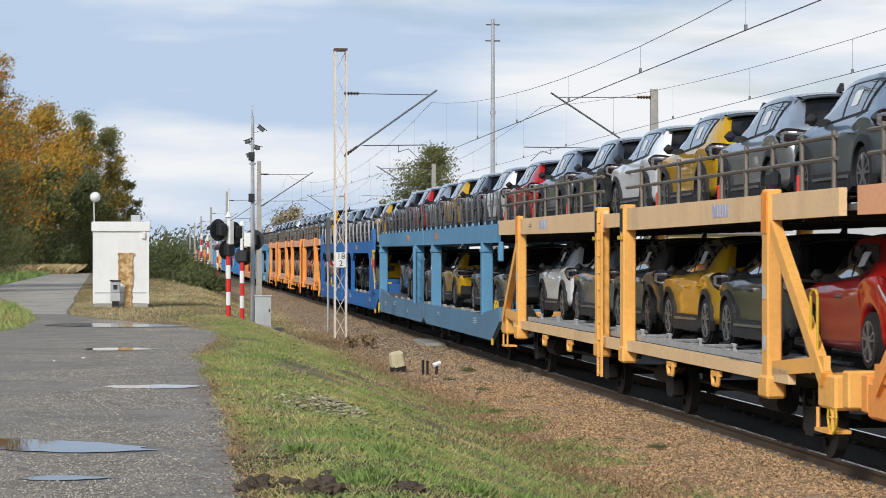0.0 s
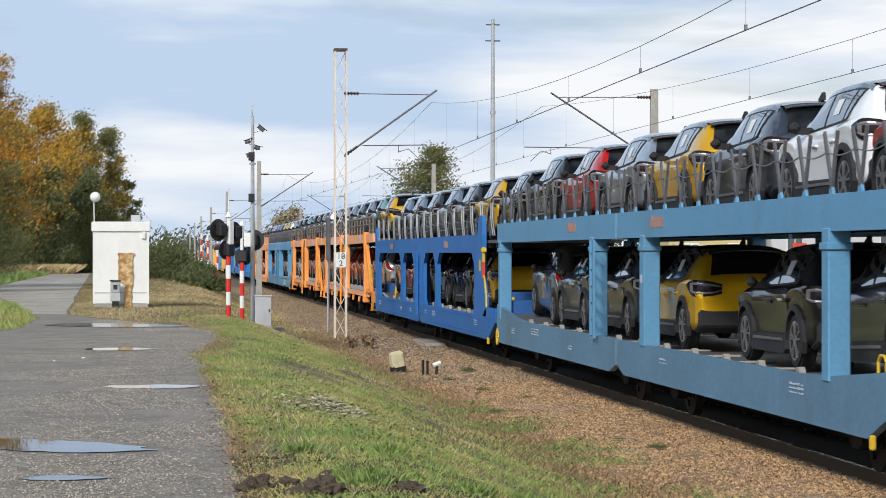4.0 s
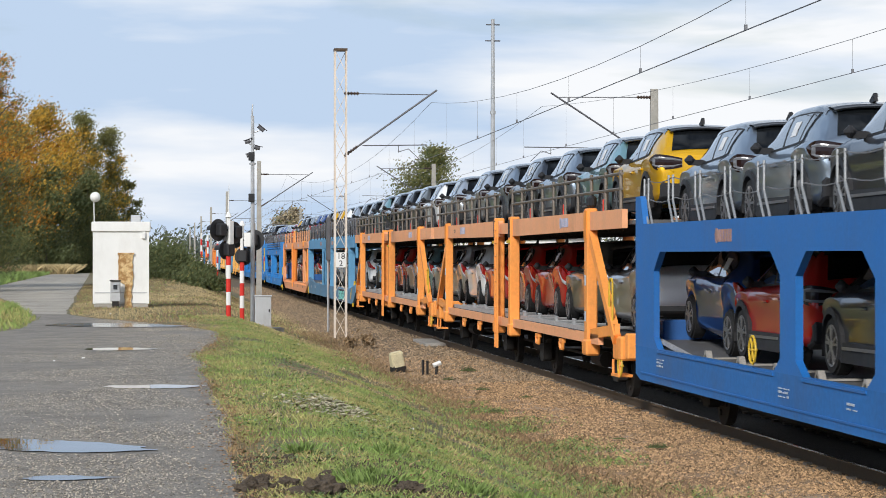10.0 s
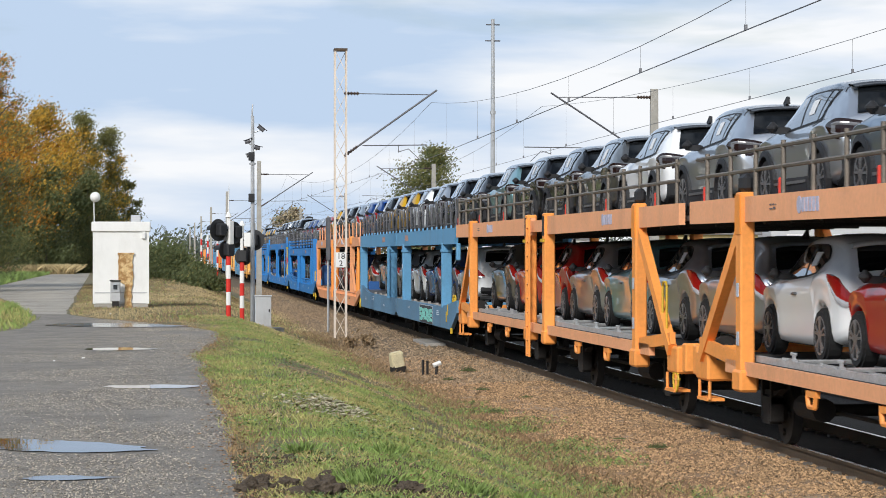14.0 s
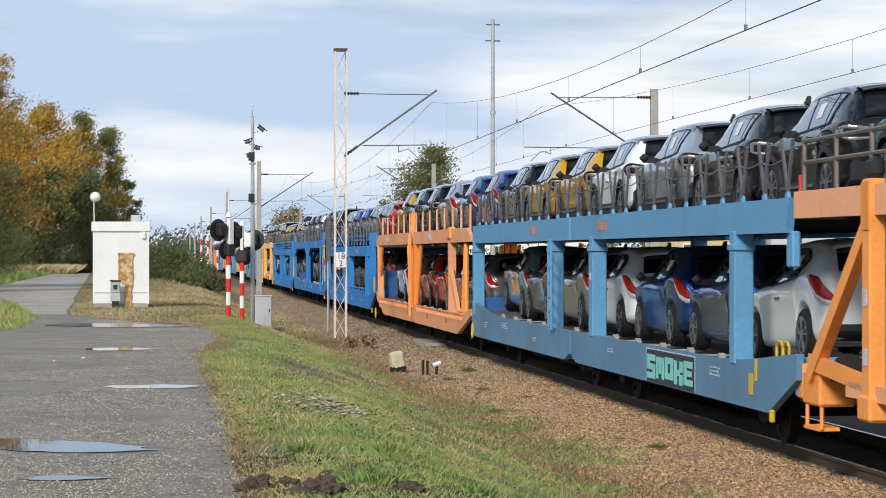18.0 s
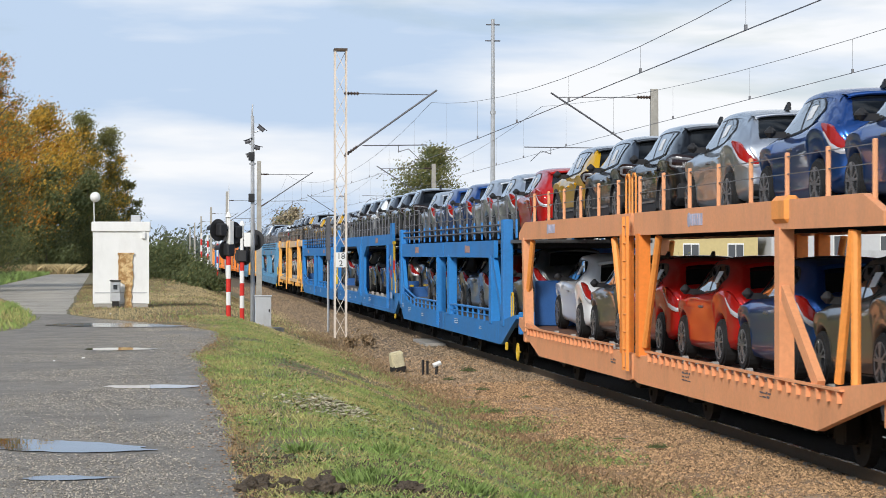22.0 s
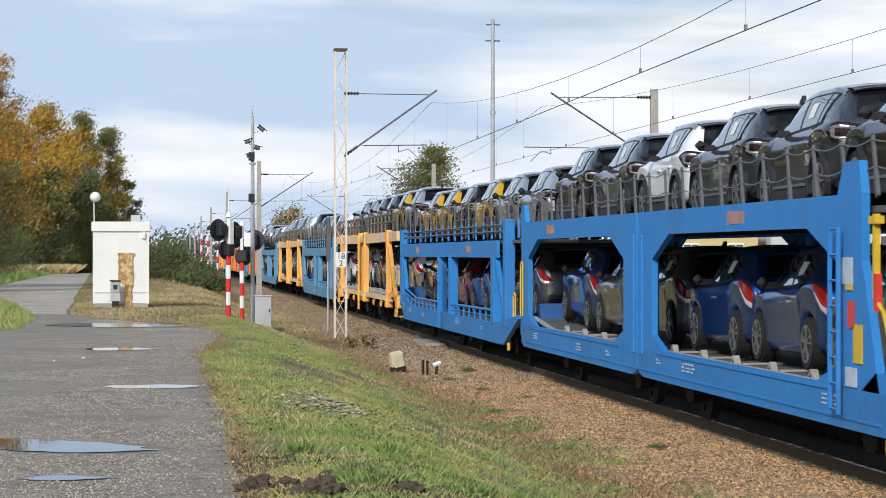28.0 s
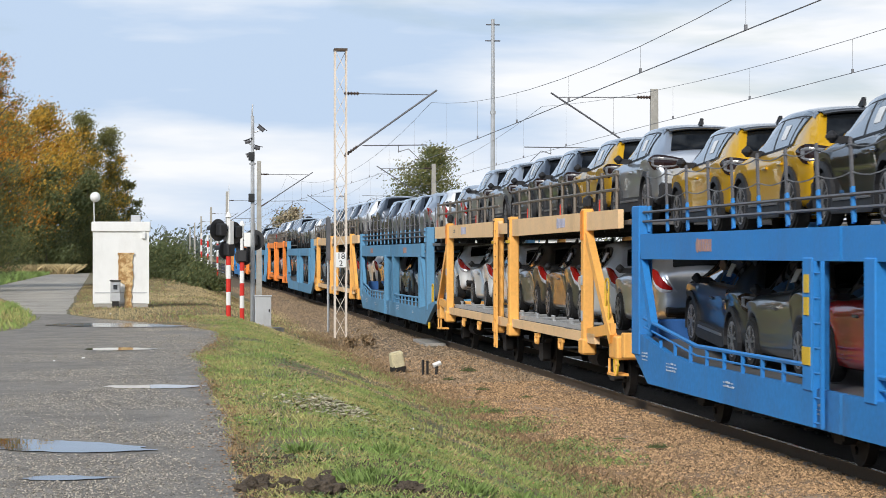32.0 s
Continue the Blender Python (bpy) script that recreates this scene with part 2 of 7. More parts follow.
def part(name, bm, material, parent, label="", smooth=False, colour=None):
    """Links a bmesh (or a ready mesh) as one mesh object under a thing or a part."""
    me = bm if isinstance(bm, bpy.types.Mesh) else mesh_of(name, bm, material, smooth)
    ob = new(name, me)
    ob.parent = parent
    if colour:
        ob.color = (*colour, 1)
    if label:
        ob["label"] = label
    return ob


def thing(name, m, label, category, group="", kind=""):
    ob = new(name)
    ob.empty_display_size = 0.3
    ob.matrix_basis = m
    return tagged(ob, label, category, group, kind)


def solid(name, bm, material, label, category, m=None, group="", kind="", smooth=False):
    ob = new(name, mesh_of(name, bm, material, smooth))
    if m is not None:
        ob.matrix_basis = m
    return tagged(ob, label, category, group, kind)


def box(bm, x0, x1, y0, y1, z0, z1, bevel=0.0):
    v = [bm.verts.new((x, y, z)) for x in (x0, x1) for y in (y0, y1) for z in (z0, z1)]
    faces = [bm.faces.new([v[i] for i in f]) for f in ((0, 1, 3, 2), (4, 6, 7, 5), (0, 4, 5, 1), (2, 3, 7, 6), (0, 2, 6, 4), (1, 5, 7, 3))]
    if bevel:
        edges = {e for f in faces for e in f.edges}
        bmesh.ops.bevel(bm, geom=list(edges), offset=bevel, segments=1, affect="EDGES")
    return bm


def bx(x0, x1, y0, y1, z0, z1, bevel=0.0):
    return box(bmesh.new(), x0, x1, y0, y1, z0, z1, bevel)


def prism(bm, pts, x0, x1):
    """A plate with the outline pts (y, z), between x0 and x1."""
    a = [bm.verts.new((x0, y, z)) for y, z in pts]
    b = [bm.verts.new((x1, y, z)) for y, z in pts]
    n = len(pts)
    bm.faces.new(a)
    bm.faces.new(b[::-1])
    for i in range(n):
        bm.faces.new((a[i], b[i], b[(i + 1) % n], a[(i + 1) % n]))
    return bm


def tube(bm, a, b, r, n=6, r2=None):
    a, b = Vector(a), Vector(b)
    d = (b - a).normalized()
    u = d.orthogonal().normalized()
    w = d.cross(u)
    rings = []
    for p, rad in ((a, r), (b, r if r2 is None else r2)):
        rings.append([bm.verts.new(p + rad * (math.cos(k * math.tau / n) * u + math.sin(k * math.tau / n) * w)) for k in range(n)])
    for k in range(n):
        bm.faces.new((rings[0][k], rings[0][(k + 1) % n], rings[1][(k + 1) % n], rings[1][k]))
    bm.faces.new(rings[0][::-1])
    bm.faces.new(rings[1])
    return bm


def pipe(bm, pts, r, n=6):
    for a, b in zip(pts, pts[1:]):
        tube(bm, a, b, r, n)
    return bm


def disc(bm, c, r, w, axis="x", n=16, r2=None):
    c = Vector(c)
    d = Vector({"x": (1, 0, 0), "y": (0, 1, 0), "z": (0, 0, 1)}[axis])
    return tube(bm, c - d * w / 2, c + d * w / 2, r, n, r2)


def bar(bm, a, b, w, h):
    """A flat bar from a to b in the plane of y and z: w across, h along x."""
    a, b = Vector(a), Vector(b)
    d = (b - a).normalized()
    s = Vector((1, 0, 0)).cross(d).normalized() * (w / 2)
    e = Vector((h / 2, 0, 0))
    v = [bm.verts.new(p + i * s + j * e) for p in (a, b) for i, j in ((-1, -1), (1, -1), (1, 1), (-1, 1))]
    for f in ((0, 1, 2, 3), (7, 6, 5, 4), (0, 4, 5, 1), (1, 5, 6, 2), (2, 6, 7, 3), (3, 7, 4, 0)):
        bm.faces.new([v[i] for i in f])
    return bm


def words(text, size, m, material, parent, name="lettering", label="", thick=0.003):
    cu = bpy.data.curves.new(name, "FONT")
    cu.body, cu.size, cu.extrude, cu.align_x, cu.align_y = text, size, thick, "CENTER", "CENTER"
    tmp = bpy.data.objects.new("tmp", cu)
    scene.collection.objects.link(tmp)
    me = bpy.data.meshes.new_from_object(tmp.evaluated_get(bpy.context.evaluated_depsgraph_get()))
    bpy.data.objects.remove(tmp)
    me.materials.clear()
    me.materials.append(material)
    ob = part(name, me, material, parent, label)
    ob.matrix_basis = m
    return ob


def cloud_mesh(name, verts, faces, material):
    me = bpy.data.meshes.new(name)
    me.from_pydata(verts, [], faces)
    me.materials.append(material)
    return me


# ---------------------------------------------------------------- ground
def smooth(a, b, v):
    k = min(1.0, max(0.0, (v - a) / (b - a)))
    return k * k * (3 - 2 * k)


def ground_z(x, y):
    """Height of the ground: level by the road, a bank down to the track bed."""
    z = -0.97 * smooth(1.3, 5.0, x)
    z += 0.35 * smooth(17.0, 22.0, x)
    z += 0.55 * math.exp(-((x - 0.4) / 2.2) ** 2 - ((y - 128) / 16.0) ** 2)
    if 0.8 < x < 5.2:
        z += 0.05 * noise.noise((x * 0.9, y * 0.5, 0)) * smooth(0.8, 1.6, x) * (1 - smooth(4.4, 5.2, x))
    return z


def sheet(name, xs, ys, zf, material, label, category, kind="structure"):
    verts = [(x, y, zf(x, y)) for y in ys for x in xs]
    n = len(xs)
    faces = [(j * n + i, j * n + i + 1, (j + 1) * n + i + 1, (j + 1) * n + i) for j in range(len(ys) - 1) for i in range(n - 1)]
    ob = new(name, cloud_mesh(name, verts, faces, material))
    for p in ob.data.polygons:
        p.use_smooth = True
    return tagged(ob, label, category, "", kind)


def steps(*spans):
    out = []
    for a, b, n in spans:
        out += [a + (b - a) * i / n for i in range(n)]
    return out + [spans[-1][1]]


sheet("ground", steps((-1500, -60, 12), (-60, -4, 14), (-4, 0.6, 10), (0.6, 5.4, 28), (5.4, 24, 20), (24, 80, 10), (80, 1500, 12)),
      steps((-300, 0, 6), (0, 80, 110), (80, 200, 40), (200, 600, 16), (600, 3500, 10)), ground_z, M["soil"],
      "grassy brown soil ground beside the railway line", "ground")
def bed_height(x, y):
    return (-0.955 + 0.05 * smooth(5.6, 7.2, x) - 0.06 * smooth(15.4, 16.8, x) - 0.06 * (1 - smooth(4.75, 5.1, x))
            + 0.02 * noise.noise((x * 2.2, y * 2.2, 3)))


sheet("track_bed", steps((4.75, 7.65, 14)), steps((-120, 0, 10), (0, 54, 72)),
      bed_height, M["ballast"], "rust-brown gravel shoulder of the track bed", "ballast")
M["old_bed"] = mat("old_trodden_gravel", (0.19, 0.135, 0.082), 0.95, vary=0.5, scale=1.0, fine=26, bump=0.8, second=(0.12, 0.095, 0.065))
sheet("track_bed_old", steps((4.75, 7.65, 14)), steps((54, 90, 48), (90, 300, 60), (300, 1500, 40)),
      bed_height, M["old_bed"], "old brown-grey gravel shoulder of the track bed", "ballast")
# near-black colour stands in for the shade under the train
M["bed_shade"] = mat("shade_dark_gravel", (0.010, 0.008, 0.0065), 0.95, vary=0.5, scale=1.2, fine=26, bump=0.8, second=(0.0075, 0.0062, 0.0052))
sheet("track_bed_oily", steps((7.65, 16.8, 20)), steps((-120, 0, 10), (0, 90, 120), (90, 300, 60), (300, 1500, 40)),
      bed_height, M["bed_shade"], "gravel between and under the rails, coloured dark for the train's shade", "ballast")


def road_edges(y):
    """Left and right edge of the road at y."""
    wob = 0.10 * noise.noise((y * 0.35, 1.7, 0)) + 0.05 * noise.noise((y * 1.3, 4.7, 0))
    right = 0.62 + 0.5 * smooth(38, 50, y) - 3.75 * smooth(50, 68, y) - 0.024 * max(0, y - 68) + wob
    left = -9.0 + 5.95 * smooth(36, 54, y) - 0.09 * min(max(0, y - 60), 57) - 0.008 * max(0, y - 117) + wob * 1.2
    return left, min(right, 1.3)


def road():
    ys = steps((-80, 8, 12), (8, 80, 120), (80, 206, 40))
    verts, faces, n = [], [], 12
    for y in ys:
        a, b = road_edges(y)
        for i in range(n + 1):
            x = a + (b - a) * i / n
            verts.append((x, y, ground_z(x, y) + 0.008 + 0.012 * math.sin(math.pi * i / n)))
    for j in range(len(ys) - 1):
        for i in range(n):
            k = j * (n + 1) + i
            faces.append((k, k + 1, k + n + 2, k + n + 1))
    ob = new("road", cloud_mesh("road", verts, faces, M["asphalt"]))
    for p in ob.data.polygons:
        p.use_smooth = True
    ob.data.materials.append(M["lane"])
    for p in ob.data.polygons:   # beyond the hut the road takes a paler colour
        if p.center.y > 66:
            p.material_index = 1
    tagged(ob, "worn grey asphalt road with loose grit and puddles", "road", "", "structure")


road()


PUDDLES = []


def puddle(cx, cy, rx, ry, seed, skew=0.0, surface="water", z=0.028):
    bm = bmesh.new()
    n = 60
    ring = []
    PUDDLES.append((cx, cy, rx * 1.1, ry * 1.15, skew))
    for i in range(n):
        a = i * math.tau / n
        k = 1 + 0.35 * noise.noise((math.cos(a) * 1.5, math.sin(a) * 1.5, seed)) + 0.12 * noise.noise((math.cos(a) * 5, math.sin(a) * 5, seed))
        k *= 1 + 0.10 * noise.noise((math.cos(a) * 14, math.sin(a) * 14, seed))
        slim = 1 - 0.8 * max(0.0, math.cos(a)) ** 1.4   # drawn out to a tip on one side
        x, y = cx + rx * k * math.cos(a), cy + ry * k * slim * math.sin(a) + skew * math.cos(a)
        ring.append(bm.verts.new((x, y, z)))
    bm.faces.new(ring)
    solid("water", bm, M[surface], "shallow rain puddle reflecting the sky on the road", "puddle", kind="structure")


puddle(-0.87, 20.6, 0.90, 0.66, 1.0, -0.50, z=0.021)
puddle(-0.66, 17.65, 0.34, 0.18, 2.0, z=0.021)
puddle(-0.05, 29.8, 0.66, 0.40, 3.0, z=0.0185)
puddle(-0.70, 41.5, 0.62, 0.70, 4.0, z=0.022)
puddle(-1.0, 55.2, 1.75, 1.5, 5.0, -0.9, "wet")


# ---------------------------------------------------------------- the railway
def rail(x, label):
    ob = thing("rail", pose(x, 0, RAIL_Z), label, "rail", "rails", "structure")
    web = bmesh.new()
    box(web, -0.035, 0.035, -150, 1500, -0.035, -0.004)
    box(web, -0.010, 0.010, -150, 1500, -0.145, -0.035)
    box(web, -0.075, 0.075, -150, 1500, -0.172, -0.145)
    part("rail_web", web, M["rail"], ob)
    part("rail_head", bx(-0.028, 0.028, -150, 1500, -0.004, 0.0), M["rail_top"], ob, "polished running surface")
    return ob


for cx in (TRACK_X, TRACK2_X):
    for sx in (-0.753, 0.753):
        rail(cx + sx, "rusty steel rail with a polished head on concrete sleepers")


def sleepers():
    sl = bmesh.new()
    prism(sl, [(-0.14, 0.0), (0.14, 0.0), (0.10, 0.14), (-0.10, 0.14)], -1.27, 1.27)
    for s in (-0.753, 0.753):
        for d in (-0.12, 0.12):
            box(sl, s + d - 0.045, s + d + 0.045, -0.07, 0.07, 0.13, 0.185)
    me = mesh_of("sleeper", sl, M["sleeper"])
    holder = thing("sleepers", pose(0, 0, 0), "grey concrete sleepers with rail clips", "sleeper", kind="structure")
    for i in range(70):
        y = 18 + i * 0.62
        ob = part("sleeper", me, None, holder)
        ob.matrix_basis = pose(TRACK_X, y, RAIL_Z - 0.305)
    far_v, far_f = [], []
    for cx, lo, hi in ((TRACK_X, 77, 330), (TRACK2_X, 0, 330)):
        for i in range(hi - lo):
            y = 14 + (i + lo) * 0.62
            k = len(far_v)
            far_v += [(cx + a, y + b, RAIL_Z - c) for a in (-1.27, 1.27) for b in (-0.12, 0.12) for c in (0.317, 0.177)]
            far_f += [tuple(k + q for q in f) for f in ((0, 1, 3, 2), (4, 6, 7, 5), (0, 4, 5, 1), (2, 3, 7, 6), (1, 5, 7, 3))]
    ob = new("far_sleepers", cloud_mesh("far_sleepers", far_v, far_f, M["sleeper"]))
    ob.parent = holder
    ob["kind"] = "stuff"


sleepers()


# ---------------------------------------------------------------- catenary
def hmast(x, y, h, side, width=0.32, base=None, reach=2.9, arm=True, low=2.45, top=0.75, steady=None):
    """A concrete mast with its cantilever reaching to side (-1 or 1)."""
    z0 = ground_z(x, y) - 0.05 if base is None else base
    ob = thing("catenary_mast", pose(x, y, z0), "grey concrete overhead-line mast with tubular cantilever", "mast", "overhead line masts")
    bm = bmesh.new()
    w, t = width / 2, width * 0.36
    vs = []
    for z, k in ((0, 1.0), (h, 0.72)):
        vs.append([bm.verts.new((a * w * k, b * t * k, z)) for a, b in ((-1, -1), (1, -1), (1, 1), (-1, 1))])
    for i in range(4):
        bm.faces.new((vs[0][i], vs[0][(i + 1) % 4], vs[1][(i + 1) % 4], vs[1][i]))
    bm.faces.new(vs[1])
    part("pole", bm, M["concrete"], ob)
    if arm:
        cantilever(ob, 0.0, h, side, reach, low, top, steady)
    return ob


def cantilever(ob, off, h, side, reach, low=2.45, top=0.75, steady=None):
    steady = steady or reach
    zt, zb = h - top, h - low - 0.15
    bm = bmesh.new()
    tube(bm, (side * 0.1, 0, zb), (side * (reach + 0.15), 0, zt + 0.12), 0.028, 8)
    part("bracket_tube", bm, M["strut"], ob)
    bm = bmesh.new()
    tube(bm, (side * 0.1, 0, zt), (side * (reach - 0.1), 0, zt - 0.02), 0.014, 5)
    part("top_tie", bm, M["strut"], ob)
    for a, b in (((side * 0.12, 0, zb + 0.02), (side * 0.5, 0, zb + 0.02 + 0.38 * (zt + 0.12 - zb) / (reach + 0.05))), ((side * 0.1, 0, zt), (side * 0.55, 0, zt))):
        bm = bmesh.new()
        a, b = Vector(a), Vector(b)
        for k in range(5):
            c = a + (b - a) * (k + 0.5) / 5
            disc(bm, c, 0.055, 0.035, "x", 8)
        tube(bm, a, b, 0.03, 6)
        part("insulator", bm, M["insul"], ob)
    bm = bmesh.new()
    zs = zb + 0.32
    tube(bm, (side * 0.65, 0, zs), (side * (steady - 0.15), 0, zs + 0.03), 0.016, 5)
    tube(bm, (side * (steady - 1.0), 0, zs), (side * (steady - 1.0), 0, zs - 0.2), 0.012, 5)
    pipe(bm, [(side * (steady - 1.0), 0, zs - 0.18), (side * (steady - 0.7), 0, zs - 0.09), (side * (steady - 0.35), 0, zs - 0.42)], 0.012, 5)
    part("steady_arm", bm, M["strut"], ob)


def lattice_mast(x, y, z0, z1):
    ob = thing("lattice_mast", pose(x, y, z0), "pale-painted steel lattice mast with a kilometre plate and cantilever", "mast")
    h, w = z1 - z0, 0.165
    for a, b in ((-w, -w), (w, -w), (w, w), (-w, w)):
        bm = bmesh.new()
        box(bm, a - 0.022, a + 0.022, b - 0.022, b + 0.022, 0, h)
        part("leg", bm, M["mastpaint"], ob)
    n = 13
    for k in range(n):
        za, zb = h * k / n, h * (k + 1) / n
        s = 1 if k % 2 else -1
        bm = bmesh.new()
        tube(bm, (-w * s, -w, za), (w * s, -w, zb), 0.012, 4)
        tube(bm, (w * s, w, za), (-w * s, w, zb), 0.012, 4)
        tube(bm, (-w, w * s, za), (-w, -w * s, zb), 0.012, 4)
        tube(bm, (w, -w * s, za), (w, w * s, zb), 0.012, 4)
        part("lacing", bm, M["mastpaint"], ob)
    part("cap", bx(-w - 0.03, w + 0.03, -w - 0.03, w + 0.03, h, h + 0.07), M["rail"], ob, "rusty steel cap")
    plate = part("number_plate", bx(-0.15, 0.15, -w - 0.05, -w - 0.03, 1.45 - z0 - 0.22, 1.45 - z0 + 0.22), M["white"], ob, "white enamel plate")
    words("18", 0.24, pose(0, -w - 0.052, 1.45 - z0 + 0.10, 90), M["black"], plate, "lettering", "black numerals")
    words("2", 0.24, pose(0, -w - 0.052, 1.45 - z0 - 0.11, 90), M["black"], plate, "lettering", "black numeral")
    cantilever(ob, 0, h - 0.55, 1, 2.72, low=2.41, top=0.70)


M["mastpaint"] = mat("pale_mast_paint", (0.68, 0.60, 0.52), 0.6, vary=0.2, scale=2, dirt=0.5, dirt_colour=(0.50, 0.31, 0.17))
lattice_mast(5.25, 72.0, -0.85, 7.62)
NEAR_MASTS = ((5.5, 139), (5.5, 207), (5.5, 275), (5.5, 343), (5.5, 411), (5.5, 480))
for mx, my in NEAR_MASTS:
    hmast(mx, my, 7.93, 1, reach=2.9)
FAR_MASTS = ((15.45, 75.8), (15.6, 140), (15.6, 208), (15.6, 276), (15.6, 344), (15.6, 412))
for mx, my in FAR_MASTS:
    hmast(mx, my, 7.85, -1, reach=3.15, low=2.05, top=0.26, steady=4.3)


def overhead_line(x_at, zc, zm_mast, sag, masts, label):
    """Contact wires and messenger with droppers, span by span. x_at: place across at each mast."""
    ob = thing("overhead_line", pose(0, 0, 0), label, "wires", kind="structure")
    for k in range(len(masts) - 1):
        ya, yb = masts[k], masts[k + 1]
        xa, xb = x_at[k % 2], x_at[(k + 1) % 2]
        bm = bmesh.new()
        tube(bm, (xa, ya, zc), (xb, yb, zc), 0.0065, 4)
        tube(bm, (xa + 0.05, ya, zc + 0.015), (xb + 0.05, yb, zc + 0.015), 0.006, 4)
        part("contact_wire", bm, M["wire"], ob)
        pts = []
        for i in range(17):
            q = i / 16
            pts.append((xa + (xb - xa) * q, ya + (yb - ya) * q, zm_mast - 4 * sag * q * (1 - q)))
        part("messenger_wire", pipe(bmesh.new(), pts, 0.006, 4), M["wire"], ob)
        n = 9
        for i in range(n):
            q = (i + 0.6) / (n + 0.2)
            x, y = xa + (xb - xa) * q, ya + (yb - ya) * q
            bm = bmesh.new()
            tube(bm, (x, y, zc), (x, y, zm_mast - 4 * sag * q * (1 - q)), 0.0032, 4)
            box(bm, x - 0.02, x + 0.02, y - 0.02, y + 0.02, zc, zc + 0.07)
            part("dropper", bm, M["wire"], ob)


overhead_line((7.1, 7.95), 4.49, 6.12, 1.21, [4, 72, 139, 207, 275, 343], "twin copper contact wires hung from a sagging messenger wire")
overhead_line((12.35, 11.9), 4.82, 6.27, 0.85, [8, 76, 140, 208, 276, 344], "copper contact wire hung from a sagging messenger wire")

# ---------------------------------------------------------------- cars on the train
M["sheet"] = mat("white_paper", (0.7, 0.71, 0.72), 0.7, vary=0.05)


def xs(s, a, b):
    return (min(s * a, s * b), max(s * a, s * b))


SHAPES = {
    # stations along the car from tail to nose: y, half width, sill, belt height, roof-edge height, roof-edge half width
    "suv": dict(wb=2.56, r=0.345, stations=(
        (-2.09, 0.66, 0.50, 0.70, 0.78, 0.58), (-2.07, 0.78, 0.40, 0.86, 0.95, 0.68), (-2.02, 0.835, 0.34, 0.95, 1.035, 0.715), (-1.95, 0.862, 0.31, 0.99, 1.10, 0.70), (-1.80, 0.878, 0.28, 1.03, 1.264, 0.645),
        (-1.68, 0.882, 0.26, 1.045, 1.395, 0.605), (-1.58, 0.884, 0.25, 1.05, 1.45, 0.59), (-1.40, 0.885, 0.24, 1.04, 1.48, 0.583), (-1.0, 0.872, 0.21, 1.015, 1.5, 0.585), (-0.5, 0.862, 0.20, 0.995, 1.5, 0.585),
        (0.0, 0.858, 0.20, 0.975, 1.485, 0.575), (0.3, 0.858, 0.20, 0.965, 1.445, 0.565), (0.6, 0.862, 0.20, 0.955, 1.325, 0.585), (0.9, 0.868, 0.20, 0.95, 1.19, 0.63), (1.15, 0.875, 0.21, 0.945, 1.06, 0.68),
        (1.25, 0.876, 0.22, 0.94, 1.02, 0.69), (1.6, 0.865, 0.24, 0.90, 0.975, 0.67), (1.85, 0.82, 0.27, 0.83, 0.905, 0.63), (2.0, 0.72, 0.31, 0.72, 0.80, 0.55), (2.07, 0.62, 0.37, 0.60, 0.68, 0.46), (2.09, 0.54, 0.42, 0.52, 0.60, 0.40))),
    "hatch": dict(wb=2.45, r=0.325, stations=(
        (-1.95, 0.60, 0.50, 0.66, 0.74, 0.52), (-1.93, 0.72, 0.40, 0.80, 0.89, 0.62), (-1.88, 0.79, 0.33, 0.90, 0.98, 0.66), (-1.78, 0.83, 0.28, 0.99, 1.07, 0.655), (-1.62, 0.855, 0.24, 1.05, 1.20, 0.62),
        (-1.45, 0.868, 0.21, 1.08, 1.325, 0.575), (-1.30, 0.874, 0.20, 1.09, 1.405, 0.55), (-1.1, 0.874, 0.18, 1.07, 1.45, 0.55), (-0.8, 0.868, 0.17, 1.03, 1.475, 0.565), (-0.4, 0.86, 0.17, 0.99, 1.485, 0.575),
        (0.0, 0.853, 0.17, 0.965, 1.47, 0.575), (0.3, 0.853, 0.17, 0.95, 1.425, 0.56), (0.65, 0.858, 0.17, 0.94, 1.28, 0.58), (0.95, 0.864, 0.18, 0.93, 1.11, 0.62), (1.15, 0.866, 0.19, 0.92, 1.0, 0.65),
        (1.5, 0.845, 0.21, 0.87, 0.94, 0.64), (1.74, 0.79, 0.25, 0.79, 0.86, 0.60), (1.88, 0.69, 0.30, 0.66, 0.74, 0.50), (1.93, 0.60, 0.35, 0.56, 0.64, 0.44), (1.95, 0.52, 0.40, 0.50, 0.57, 0.38))),
}
CURVES = {}


def curve_slopes(x, v):
    """Slopes of a smooth curve that never overshoots its stations."""
    h, d = np.diff(x), np.diff(v) / np.diff(x)
    m = np.zeros(len(x))
    m[0], m[-1] = d[0], d[-1]
    for i in range(1, len(x) - 1):
        if d[i - 1] * d[i] > 0:
            w1, w2 = 2 * h[i] + h[i - 1], h[i] + 2 * h[i - 1]
            m[i] = (w1 + w2) / (w1 / d[i - 1] + w2 / d[i])
    return m


